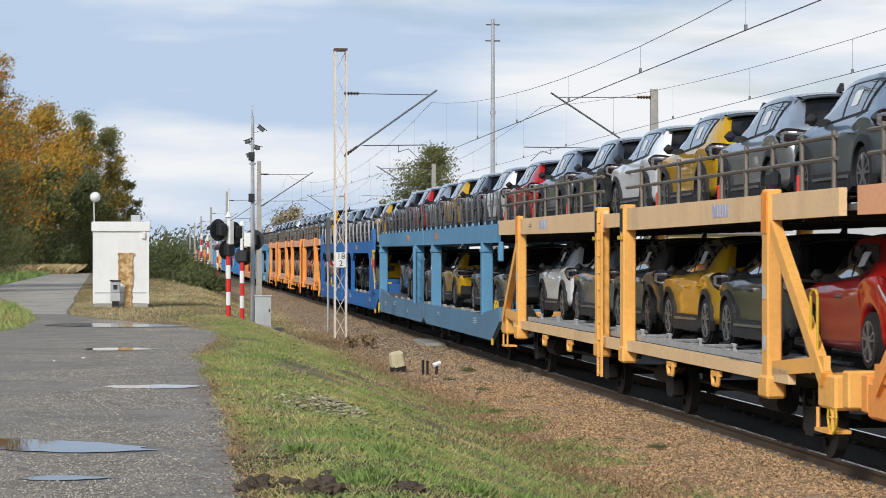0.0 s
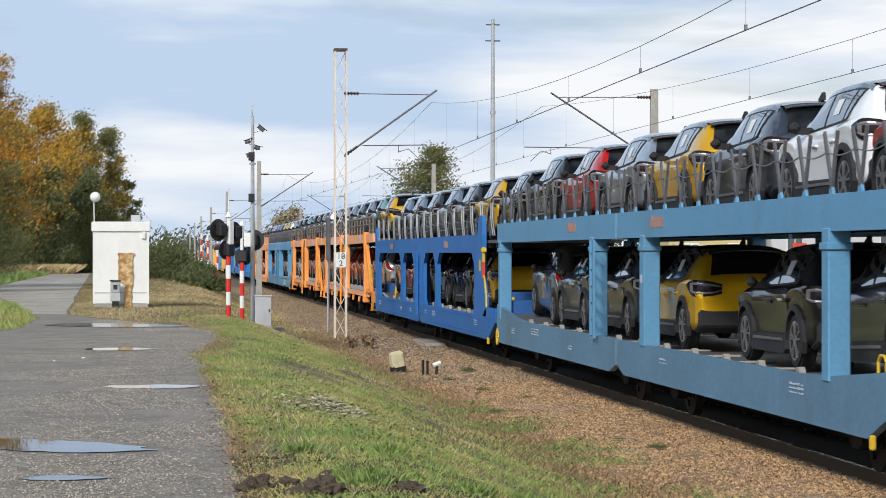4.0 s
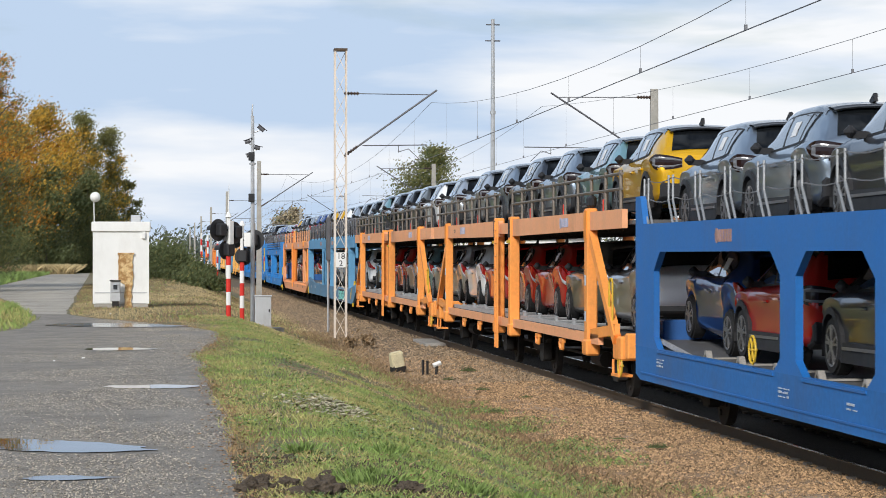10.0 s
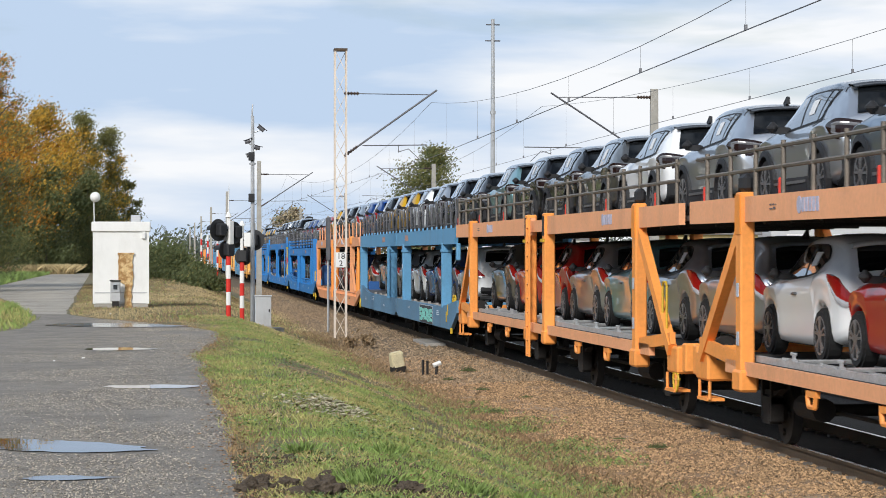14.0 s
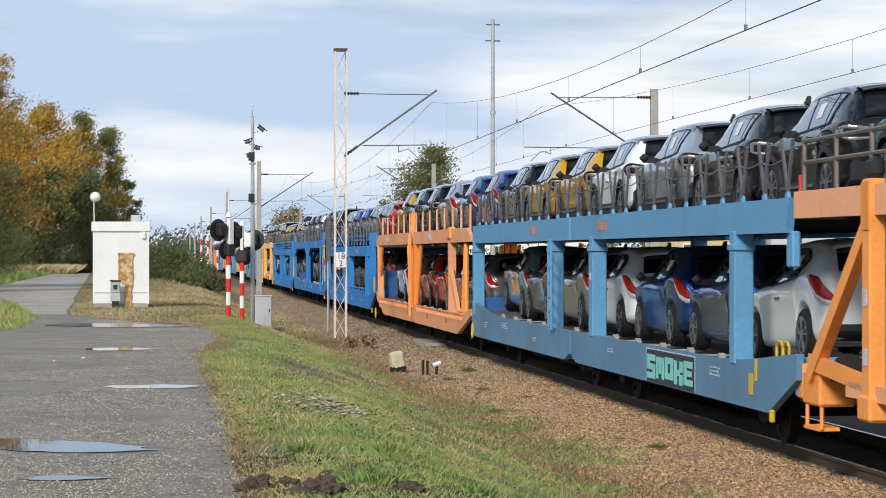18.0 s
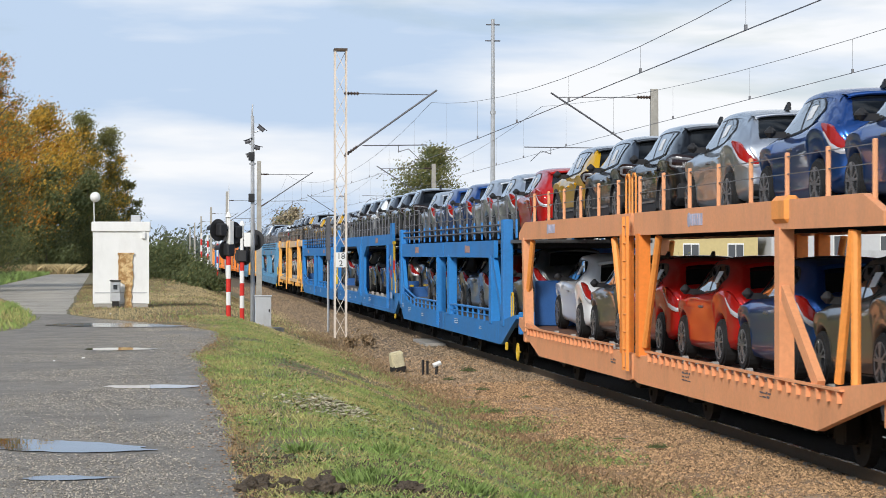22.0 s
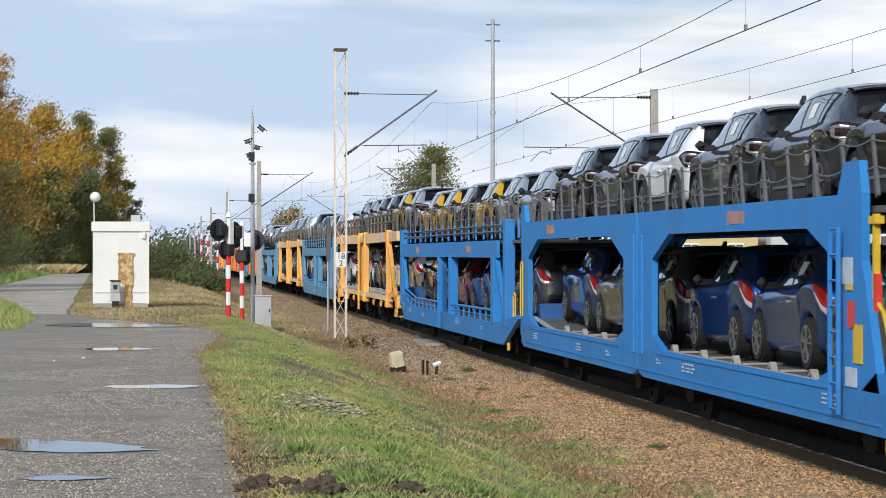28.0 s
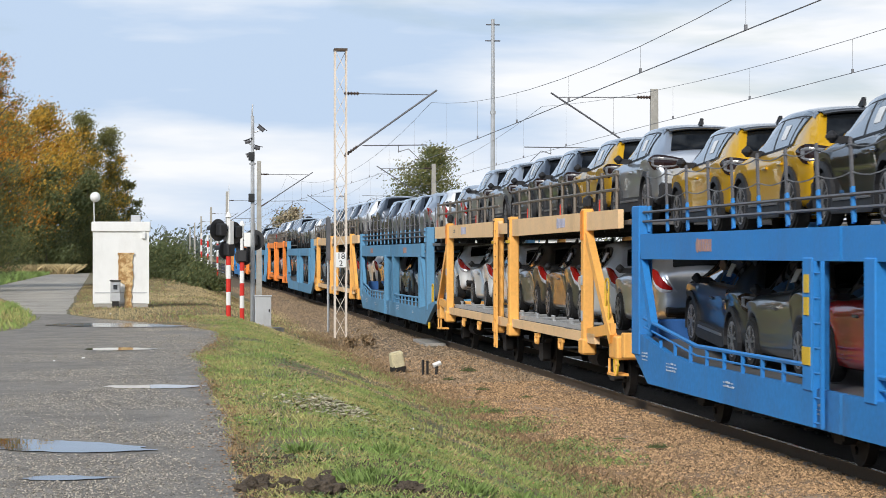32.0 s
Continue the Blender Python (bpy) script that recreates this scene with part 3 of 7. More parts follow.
def section(kind, y):
    """Half width, sill, belt, roof edge and half width of the roof at y."""
    if kind not in CURVES:
        t = np.array(SHAPES[kind]["stations"])
        CURVES[kind] = (t, [curve_slopes(t[:, 0], t[:, k]) for k in range(1, 6)])
    t, slopes = CURVES[kind]
    x = t[:, 0]
    y = min(max(y, x[0]), x[-1])
    i = min(int(np.searchsorted(x, y, side="right")) - 1, len(x) - 2)
    h = x[i + 1] - x[i]
    q = (y - x[i]) / h
    out = []
    for k in range(5):
        v, m = t[:, k + 1], slopes[k]
        out.append(float((2 * q ** 3 - 3 * q * q + 1) * v[i] + (q ** 3 - 2 * q * q + q) * h * m[i] + (3 * q * q - 2 * q ** 3) * v[i + 1] + (q ** 3 - q * q) * h * m[i + 1]))
    return out


def edge_drop(zb, zr):
    return min(0.075, 0.4 * max(0.01, zr - zb - 0.02))


def glass_at(kind, y, k, off=0.007):
    """A point of the side glass at y; k runs from the belt (0) to the roof edge (1)."""
    w, sill, zb, zr, wr = section(kind, y)
    a, b = (w - 0.07, zb + 0.02), (wr + 0.045, zr - edge_drop(zb, zr))
    bow = 0.016 * math.sin(math.pi * min(1, max(0, k))) * min(1, (zr - zb) / 0.4)
    return (a[0] + (b[0] - a[0]) * k + off + bow, y, a[1] + (b[1] - a[1]) * k + off * 0.3)


CROWN = ((0.0, 0.045), (0.3, 0.042), (0.55, 0.034), (0.8, 0.018), (1.0, -0.005))   # share of the roof's half width, height over its edge


def half_ring(kind, y, z0=None):
    """The outline from under the floor's middle up the flank to the middle of the roof."""
    w, sill, zb, zr, wr = section(kind, y)
    z0 = sill if z0 is None else min(z0, zb - 0.10)
    H, k = zb - z0, min(1.0, (zb - z0) / (zb - sill))
    wh = SHAPES[kind]["wb"] / 2
    haunch = 0.026 * sum(math.exp(-((y - c) / 0.40) ** 2) for c in (wh + 0.03, -wh + 0.03)) * min(1, max(0, (w - 0.70) / 0.12))
    d = edge_drop(zb, zr)
    low = [(0.0, z0 + 0.02), (w * 0.82, z0), (w - 0.055 * k - 0.012, z0 + 0.05 * H), (w - 0.035 * k, z0 + 0.18 * H), (w - 0.046 * k + haunch * 0.4, z0 + 0.40 * H), (w - 0.028 + haunch, z0 + 0.60 * H),
           (w - 0.002 + haunch, z0 + 0.76 * H), (w - 0.006 + haunch, z0 + 0.83 * H), (w - 0.026 + haunch * 0.5, zb - 0.025), (w - 0.05, zb + 0.002), (w - 0.07, zb + 0.02)]
    side = [(p[0], p[2]) for p in (glass_at(kind, y, q, 0.0) for q in (0.33, 0.67, 1.0))]
    top = [(wr + 0.022, zr - d * 0.42)] + [(wr * f - (0.012 if f == 1 else 0), zr + c) for f, c in CROWN[::-1]]
    return low + side + top


def patch(bm, grid):
    """A sheet from a grid of points."""
    v = [[bm.verts.new(p) for p in row] for row in grid]
    for a, b in zip(v, v[1:]):
        for i in range(len(a) - 1):
            bm.faces.new((a[i], a[i + 1], b[i + 1], b[i]))
    return bm


def side_glass(kind, s, rear, front, low, high, off=0.009, n=8):
    """Side glass from its rear edge to its front edge, each (y at the belt, y at the roof); low, high: shares of the height as functions of the place from rear (0) to front (1)."""
    rows = []
    for i in range(n + 1):
        q = i / n
        row = []
        for j in range(5):
            e = j / 4
            y = (rear[0] + (rear[1] - rear[0]) * e) * (1 - q) + (front[0] + (front[1] - front[0]) * e) * q
            lo, hi = low(q), high(q)
            x, y, z = glass_at(kind, y, lo + (hi - lo) * e, off)
            row.append((s * x, y, z))
        rows.append(row)
    return patch(bmesh.new(), rows)


def top_sheet(kind, ys, k, off):
    """A sheet over the upper surface between the roof edges."""
    fs = [f for f, c in CROWN]
    fs = [-f for f in fs[:0:-1]] + fs
    rows = []
    for y in ys:
        w, sill, zb, zr, wr = section(kind, y)
        rows.append([(wr * f * k, y - off * 0.5, zr + float(np.interp(abs(f * k), [c[0] for c in CROWN], [c[1] for c in CROWN])) + off) for f in fs])
    return patch(bmesh.new(), rows)


def roof_skin(kind, ys, off):
    """The roof panel with its rounded edges down to the windows."""
    rows = []
    for y in ys:
        h = half_ring(kind, y)[-7:]
        h = [(x + off * (0.9 if i < 2 else 0.3 if i < 3 else 0), z + off * (0.2 if i < 1 else 0.7 if i < 3 else 1)) for i, (x, z) in enumerate(h)]
        rows.append([(-x, y, z) for x, z in h[:-1]] + [(x, y, z) for x, z in h[::-1]])
    return patch(bmesh.new(), rows)


# the tail lamps wrap round the rear corner: x, y, lower and upper edge, and the same of the clear lens
LAMP_PLAN = {
    "suv": ((0.46, -2.082, 0.83, 0.97, 0.87, 0.94), (0.60, -2.078, 0.80, 1.00, 0.83, 0.97), (0.72, -2.062, 0.785, 1.02, 0.82, 0.985), (0.80, -2.03, 0.78, 1.03, 0.82, 0.995), (0.845, -1.965, 0.79, 1.03, 0.835, 0.99),
            (0.868, -1.88, 0.82, 1.015, 0.86, 0.975), (0.882, -1.78, 0.88, 0.99, 0, 0), (0.89, -1.70, 0.93, 0.965, 0, 0)),
    "hatch": ((0.60, -1.935, 0.69, 0.75, 0.69, 0.72), (0.68, -1.93, 0.675, 0.81, 0.675, 0.725), (0.745, -1.905, 0.675, 0.88, 0.675, 0.74), (0.792, -1.86, 0.70, 0.945, 0.70, 0.77), (0.82, -1.79, 0.745, 1.00, 0.745, 0.81),
              (0.838, -1.70, 0.83, 1.03, 0.83, 0.88), (0.852, -1.60, 0.93, 1.05, 0.93, 0.96), (0.858, -1.52, 1.01, 1.055, 0, 0)),
}


def lamp_band(s, rows, off, bm=None):
    """A moulded band round the corner of the tail; rows: x, y, lower edge, upper edge."""
    bm = bm or bmesh.new()
    prev = None
    for k, (x, y, lo, hi) in enumerate(rows):
        nx, ny = (0.15, -1.0) if x < 0.7 else ((0.6, -0.8) if x < 0.8 else (1.0, -0.35))
        quad = [bm.verts.new((s * (x + nx * o), y + ny * o, z)) for o, z in ((off, lo), (off * 1.25, (lo + hi) / 2), (off, hi), (-0.03, hi), (-0.03, lo))]
        if prev:
            for j in range(5):
                bm.faces.new((prev[j], prev[(j + 1) % 5], quad[(j + 1) % 5], quad[j]))
        else:
            bm.faces.new(quad)
        prev = quad
    bm.faces.new(prev[::-1])
    return bm


def make_car(kind, fine=True):
    """A car, its tail towards -y, its wheels on z = 0."""
    c = SHAPES[kind]
    suv = kind == "suv"
    ob = thing("car", pose(0, 0, 0), "new car", "car", "cars on the train")
    r = c["r"]
    wf, wr_ = c["wb"] / 2 + 0.03, -c["wb"] / 2 + 0.03
    tail, nose = c["stations"][0][0], c["stations"][-1][0]
    ys = {st[0] for st in c["stations"]}
    if fine:
        ys |= {w + d * (r + 0.05) for w in (wf, wr_) for d in (-1.03, -1.0, -0.94, -0.8, -0.6, -0.35, 0, 0.35, 0.6, 0.8, 0.94, 1.0, 1.03)} | {-0.75, -0.25, 0.15, 0.45, 0.75, tail + 0.01, tail + 0.04, tail + 0.10, tail + 0.2, nose - 0.01, nose - 0.12}
    bm = bmesh.new()
    rings = []
    last = None
    for y in sorted(ys):
        if last is not None and y - last < 0.006:
            continue
        last = y
        z0 = None
        for wy in (wf, wr_):
            d = abs(y - wy)
            if d < r + 0.05:
                z0 = r + math.sqrt((r + 0.05) ** 2 - d * d)
        h = half_ring(kind, y, z0)
        rings.append([bm.verts.new((x, y, z)) for x, z in h] + [bm.verts.new((-x, y, z)) for x, z in h[-2:0:-1]])
    n = len(rings[0])
    for a, b in zip(rings, rings[1:]):
        for i in range(n):
            bm.faces.new((a[i], a[(i + 1) % n], b[(i + 1) % n], b[i]))
    bm.faces.new(rings[0]), bm.faces.new(rings[-1][::-1])
    part("body", bm, M["paint"], ob, smooth=True)

    def lo_at(inset):
        if suv:
            return lambda y: 0.0 + inset
        return lambda y: 0.0 + inset + 0.42 * max(0.0, (-0.78 - y) / 0.36) ** 1.5

    def hi_at(inset):
        if suv:
            return lambda y: 1.0 - inset
        return lambda y: 1.0 - inset - 0.48 * max(0.0, (-0.72 - y) / 0.42) ** 1.8

    def pane(s, rear, front, inset, off, n):
        lo, hi = lo_at(inset), hi_at(inset)
        return side_glass(kind, s, rear, front, lambda q: lo(rear[0] + (front[0] - rear[0]) * q), lambda q: max(lo(rear[0] + (front[0] - rear[0]) * q) + 0.02, hi(rear[0] + (front[0] - rear[0]) * q)), off, n)

    rear_end = (-1.20, -1.47) if suv else (-1.14, -1.14)
    for s in (-1, 1):
        if fine and s < 0:
            part("window_trim", pane(s, rear_end, (0.86, 0.80), 0.0, 0.006, 18), M["clad"], ob, "black window surround", smooth=True)
            if suv:
                part("side_window", pane(s, (-1.155, -1.40), (-1.04, -1.20), 0.07, 0.011, 3), M["glass"], ob, smooth=True)
                part("side_window", pane(s, (-0.97, -1.12), (-0.24, -0.24), 0.06, 0.011, 6), M["glass"], ob, smooth=True)
            else:
                part("side_window", pane(s, (-1.08, -1.08), (-0.36, -0.36), 0.05, 0.011, 8), M["glass"], ob, smooth=True)
            part("side_window", pane(s, (-0.15, -0.15) if suv else (-0.27, -0.27), (0.76, 0.70), 0.06, 0.011, 8), M["glass"], ob, smooth=True)
            part("delivery_sheet", side_glass(kind, s, (-0.72, -0.75), (-0.46, -0.48), lambda q: 0.30, lambda q: 0.74, 0.016, 1), M["sheet"], ob, "white paper delivery sheet")
        else:
            part("side_window", pane(s, rear_end, (0.78, 0.72), 0.06, 0.009, 10), M["glass"], ob, smooth=True)
    back = np.linspace(-1.985, -1.645, 7) if suv else np.linspace(-1.80, -1.36, 7)
    part("rear_window", top_sheet(kind, back, 0.85, 0.010), M["glass_tail"], ob, "dark tinted rear window", smooth=True)
    if fine:
        part("windscreen", top_sheet(kind, np.linspace(0.36, 1.10, 6), 0.93, 0.008), M["glass"], ob, smooth=True)
    y0 = -1.63 if suv else -1.34
    part("roof", roof_skin(kind, np.linspace(y0, 0.30, 14 if fine else 6), 0.008), M["roofpaint"] if suv else M["paint"], ob, "glossy black roof" if suv else "", smooth=True)
    if fine:
        _, _, _, zt, wt = section(kind, y0)
        bm = bmesh.new()
        rows = []
        for f in (-1.0, -0.97, -0.8, -0.5, 0, 0.5, 0.8, 0.97, 1.0):   # a lip over the rear window, curved like the roof
            z = zt + float(np.interp(abs(f), [q[0] for q in CROWN], [q[1] for q in CROWN]))
            rows.append([(wt * f, y0 + 0.14, z + 0.022), (wt * f, y0 - 0.02, z + 0.026), (wt * f * 0.97, y0 - 0.135 - 0.03 * (1 - abs(f)), z - 0.004), (wt * f * 0.97, y0 - 0.12, z - 0.035), (wt * f, y0 + 0.02, z - 0.03)])
        patch(bm, rows)
        part("spoiler", bm, M["roofpaint"] if suv else M["paint"], ob, smooth=True)
        bm = bmesh.new()
        ft = section(kind, y0 + 0.26)[3] + 0.045
        prism(bm, [(y0 + 0.08, ft), (y0 + 0.34, ft), (y0 + 0.24, ft + 0.05), (y0 + 0.12, ft + 0.105), (y0 + 0.09, ft + 0.09)], -0.022, 0.022)
        part("antenna_fin", bm, M["clad"], ob)
        for s in ((-1, 1) if suv else ()):   # wheel-arch and sill cladding, one moulding a side
            bm = bmesh.new()
            prev = None
            band = 0.075
            ribbon = []
            for wy in (wf, wr_):
                for i in range(13):
                    a = math.pi * (-0.10 + 1.20 * i / 12)
                    ca, sa = math.cos(a), math.sin(a)
                    ribbon.append(((wy + (r + 0.03) * ca, r + (r + 0.03) * sa), (wy + (r + 0.03 + band) * ca, r + (r + 0.03 + band) * sa)))
                if wy == wf:
                    for y in (wf - r - 0.14, 0.0, wr_ + r + 0.14):
                        ribbon.append(((y, 0.17), (y, 0.40)))
            for (ya, za), (yb, zb) in ribbon:
                wa, wb_ = section(kind, max(-1.9, min(1.9, ya)))[0], section(kind, max(-1.9, min(1.9, yb)))[0]
                quad = [bm.verts.new((s * x, y, z)) for x, y, z in ((wa - 0.12, ya, za), (wa + 0.020, ya, za), (wb_ + 0.012, yb, zb), (wb_ - 0.05, yb, zb))]
                if prev:
                    for j in range(4):
                        bm.faces.new((prev[j], prev[(j + 1) % 4], quad[(j + 1) % 4], quad[j]))
                prev = quad
            part("wheel_arch_cladding", bm, M["clad"], ob)
        if suv:
            part("sill_trim", bar(bmesh.new(), (-0.885, wr_ + r + 0.20, 0.345), (-0.885, wf - r - 0.20, 0.335), 0.035, 0.02), M["alloy"], ob, "silver sill strip")
        bw = 0.80 if suv else 0.70
        bm = bmesh.new()
        prism(bm, [(tail - 0.012, 0.34), (tail + 0.32, 0.24), (tail + 0.34, 0.50), (tail - 0.004, 0.60 if suv else 0.46)], -bw, bw)
        bmesh.ops.bevel(bm, geom=list(bm.edges), offset=0.03, segments=1, affect="EDGES")
        part("rear_bumper", bm, M["clad"], ob, "black bumper skirt")
    for s in (-1, 1):
        if suv and not fine:
            continue
        plan = LAMP_PLAN[kind]
        lamp = part("tail_lamp", lamp_band(s, [(x, y, lo, hi) for x, y, lo, hi, *_ in plan], 0.018), M["lamp_dark"] if suv else M["lamp_red"], ob)
        if fine:
            lens = [(x, y, a, b) for x, y, lo, hi, a, b in plan if b > a]
            bm = lamp_band(s, [(x, y, a + (b - a) * 0.76, b) for x, y, a, b in lens] if suv else lens, 0.024)
            if suv:   # the clear lens is a C open towards the middle of the car
                lamp_band(s, [(x, y, a, a + (b - a) * 0.20) for x, y, a, b in lens], 0.024, bm)
                lamp_band(s, lens[-2:], 0.023, bm)
            part("clear_lens", bm, M["lamp_clear"] if suv else M["lamp_chrome"], lamp)
            bm = bmesh.new()
            box(bm, *xs(s, 0.90, 1.05), 0.41, 0.56, 0.97, 1.115, 0.06)
            prism(bm, [(0.46, 0.97), (0.56, 0.97), (0.54, 1.05), (0.46, 1.05)], *xs(s, 0.78, 0.95))
            part("mirror", bm, M["clad"], ob)
            if s < 0:
                for y, z in (((0.0, 0.80), (-0.80, 0.83)) if suv else ((0.0, 0.80),)):
                    hx = -section(kind, y)[0]
                    part("door_handle", bx(hx - 0.026, hx + 0.02, y - 0.10, y + 0.10, z - 0.018, z + 0.018, 0.012), M["alloy"] if not suv else M["paint"], ob)
    for s in (-1, 1):
        for wy in (wf, wr_):
            bm = bmesh.new()
            x = s * 0.76
            disc(bm, (x, wy, r), r, 0.20, "x", 24 if fine else 12)
            if fine:
                bmesh.ops.bevel(bm, geom=[e for e in bm.edges if abs(e.verts[0].co.x - e.verts[1].co.x) < 1e-6], offset=0.03, segments=2, affect="EDGES")
            wheel = part("wheel", bm, M["tyre"], ob)
            if fine and s < 0:
                bm = bmesh.new()
                disc(bm, (x + s * 0.100, wy, r), r * 0.22, 0.02, "x", 8)
                for k in range(5):
                    a = k * math.tau / 5 + 0.3 + wy
                    for e in (-0.20, 0.20):
                        p = Vector((x + s * 0.106, wy, r))
                        bar(bm, p + Vector((0, math.cos(a), math.sin(a))) * r * 0.16, p + Vector((0, math.cos(a + e), math.sin(a + e))) * r * 0.68, 0.028, 0.014)
                prev = None
                for k in range(21):
                    a = k * math.tau / 20
                    quad = [bm.verts.new((x + s * o, wy + q * r * math.cos(a), r + q * r * math.sin(a))) for q, o in ((0.64, 0.102), (0.71, 0.108), (0.71, 0.09))]
                    if prev:
                        bm.faces.new((prev[0], prev[1], quad[1], quad[0]))
                        bm.faces.new((prev[1], prev[2], quad[2], quad[1]))
                    prev = quad
                part("rim", bm, M["alloy"], wheel, "machined alloy rim")
    return ob


# paint colour, its share of metal flake, and its name
PAINTS = {"g": ((0.115, 0.13, 0.155), 0.94, "dark grey"), "s": ((0.70, 0.73, 0.77), 0.95, "silver"), "b": ((0.018, 0.019, 0.022), 0.7, "black"), "w": ((0.80, 0.81, 0.82), 0.0, "white"),
          "y": ((0.80, 0.44, 0.015), 0.5, "golden yellow"), "r": ((0.46, 0.012, 0.010), 0.25, "red"), "u": ((0.035, 0.125, 0.42), 0.93, "blue"), "t": ((0.33, 0.57, 0.61), 0.85, "pale teal"),
          "o": ((0.27, 0.265, 0.25), 0.95, "bronze grey"), "l": ((0.38, 0.45, 0.53), 0.95, "blue grey")}
TEMPLATES = {}
RIDERS = []


def place_car(kind, code, x, p, z, fine, pitch=0.0):
    """Copies a car onto the train at p metres along it."""
    key = (kind, fine)
    if key not in TEMPLATES:
        TEMPLATES[key] = make_car(kind, fine)
        car = TEMPLATES[key]
    else:
        car = copy_thing(TEMPLATES[key], pose(0, 0, 0))
    colour, flake, word = PAINTS[code]
    for o in car.children:
        o.color = (*colour, flake)
    car["label"] = "new %s %s on a wagon deck" % (word, "crossover with black roof" if kind == "suv" else "hatchback")
    RIDERS.append((car, x, p, z, pitch))
    return car

# ---------------------------------------------------------------- wagons
SKY_BLUE, GREY_BLUE, ROYAL, AZURE = (0.115, 0.32, 0.53), (0.11, 0.295, 0.48), (0.014, 0.145, 0.45), (0.020, 0.212, 0.57)
AMBER, ORANGE, DEEP_ORANGE, SALMON = (0.84, 0.56, 0.30), (0.95, 0.35, 0.075), (0.90, 0.26, 0.04), (0.86, 0.40, 0.20)
NEAR, FAR = -1.45, 1.45
WAGONS, WHEELSETS = [], []


def both(make):
    """Runs make(s) for the near side (-1) and the far side (1)."""
    for s in (-1, 1):
        make(s)


def running_gear(ob, L, axles, detail, spin=False):
    for y in axles:
        bm = bmesh.new()
        for s in (-0.753, 0.753):
            disc(bm, (s, 0, 0), 0.42, 0.12, "x", 20)
            disc(bm, (s * 1.04, 0, 0), 0.15, 0.20, "x", 10)
            for k in range(4):
                a = k * math.pi / 2 + 0.4
                disc(bm, (s * 1.085, 0.27 * math.cos(a), 0.27 * math.sin(a)), 0.05, 0.05, "x", 6)
        tube(bm, (-0.75, 0, 0), (0.75, 0, 0), 0.08, 8)
        ws = part("wheelset", bm, M["under"], ob, "brown steel wheelset")
        ws.location = (0, y, 0.42)
        if spin:
            WHEELSETS.append((ws, y))
        if detail:
            for s in (-1, 1):
                bm = bmesh.new()
                x0, x1 = xs(s, 0.90, 1.06)
                box(bm, x0, x1, y - 0.17, y + 0.17, 0.26, 0.58)
                prism(bm, [(y - 0.62, 0.72), (y - 0.3, 0.62), (y + 0.3, 0.62), (y + 0.62, 0.72), (y + 0.3, 0.68), (y - 0.3, 0.68)], *xs(s, 0.93, 1.03))
                box(bm, x0, x1, y - 0.26, y - 0.18, 0.30, 0.80)
                box(bm, x0, x1, y + 0.18, y + 0.26, 0.30, 0.80)
                box(bm, x0, x1, y - 0.26, y + 0.26, 0.52, 0.60)
                part("axle_box", bm, M["under"], ob)
    for e in (-1, 1):
        for s in (-0.875, 0.875):
            bm = bmesh.new()
            tube(bm, (s, e * (L / 2 - 0.40), 1.06), (s, e * (L / 2 - 0.06), 1.06), 0.09, 8)
            disc(bm, (s, e * (L / 2 - 0.03), 1.06), 0.20, 0.05, "y", 12)
            part("buffer", bm, M["steel"], ob)
        bm = bmesh.new()
        pipe(bm, [(0, e * (L / 2 - 0.5), 0.95), (0, e * (L / 2), 0.9)], 0.05)
        pipe(bm, [(0.3, e * (L / 2 - 0.5), 0.9), (0.28, e * (L / 2 - 0.2), 0.6), (0.2, e * (L / 2), 0.65)], 0.025)
        part("coupling", bm, M["steel"], ob)
    if detail:
        bm = bmesh.new()
        box(bm, -0.35, 0.35, -L / 2 + 1.0, L / 2 - 1.0, 0.66, 0.82)
        for y in (-L * 0.33, -2.2, 2.4, L * 0.31):
            tube(bm, (-0.9, y, 0.55), (-0.9, y + 0.9, 0.55), 0.14, 10)
        pipe(bm, [(-0.7, -L / 2 + 2, 0.52), (-0.7, L / 2 - 2, 0.52)], 0.03)
        part("brake_gear", bm, M["under"], ob)


def decks(ob, L, low, up, lowmat, gap=0.0, rise=0.0):
    """Lower deck, its ends rising, and the upper deck."""
    def plate(z, t):
        pts = [(-L / 2 + 0.5, z + rise), (-L / 2 + 3.4, z), (L / 2 - 3.4, z), (L / 2 - 0.5, z + rise)]
        return pts + [(y, q - t) for y, q in pts[::-1]]
    part("lower_deck", prism(bmesh.new(), plate(low, 0.07), -1.30, 1.30), lowmat, ob)
    part("upper_deck", bx(-1.32, 1.32, -L / 2 + 0.15, L / 2 - 0.15, up - 0.07, up), M["deck"], ob)
    bm = bmesh.new()
    y = -L / 2 + 1
    while y < L / 2 - 0.8:
        box(bm, -1.30, 1.30, y, y + 0.08, up - 0.17, up - 0.07)
        y += 1.3
    part("deck_ribs", bm, M["steel"], ob)


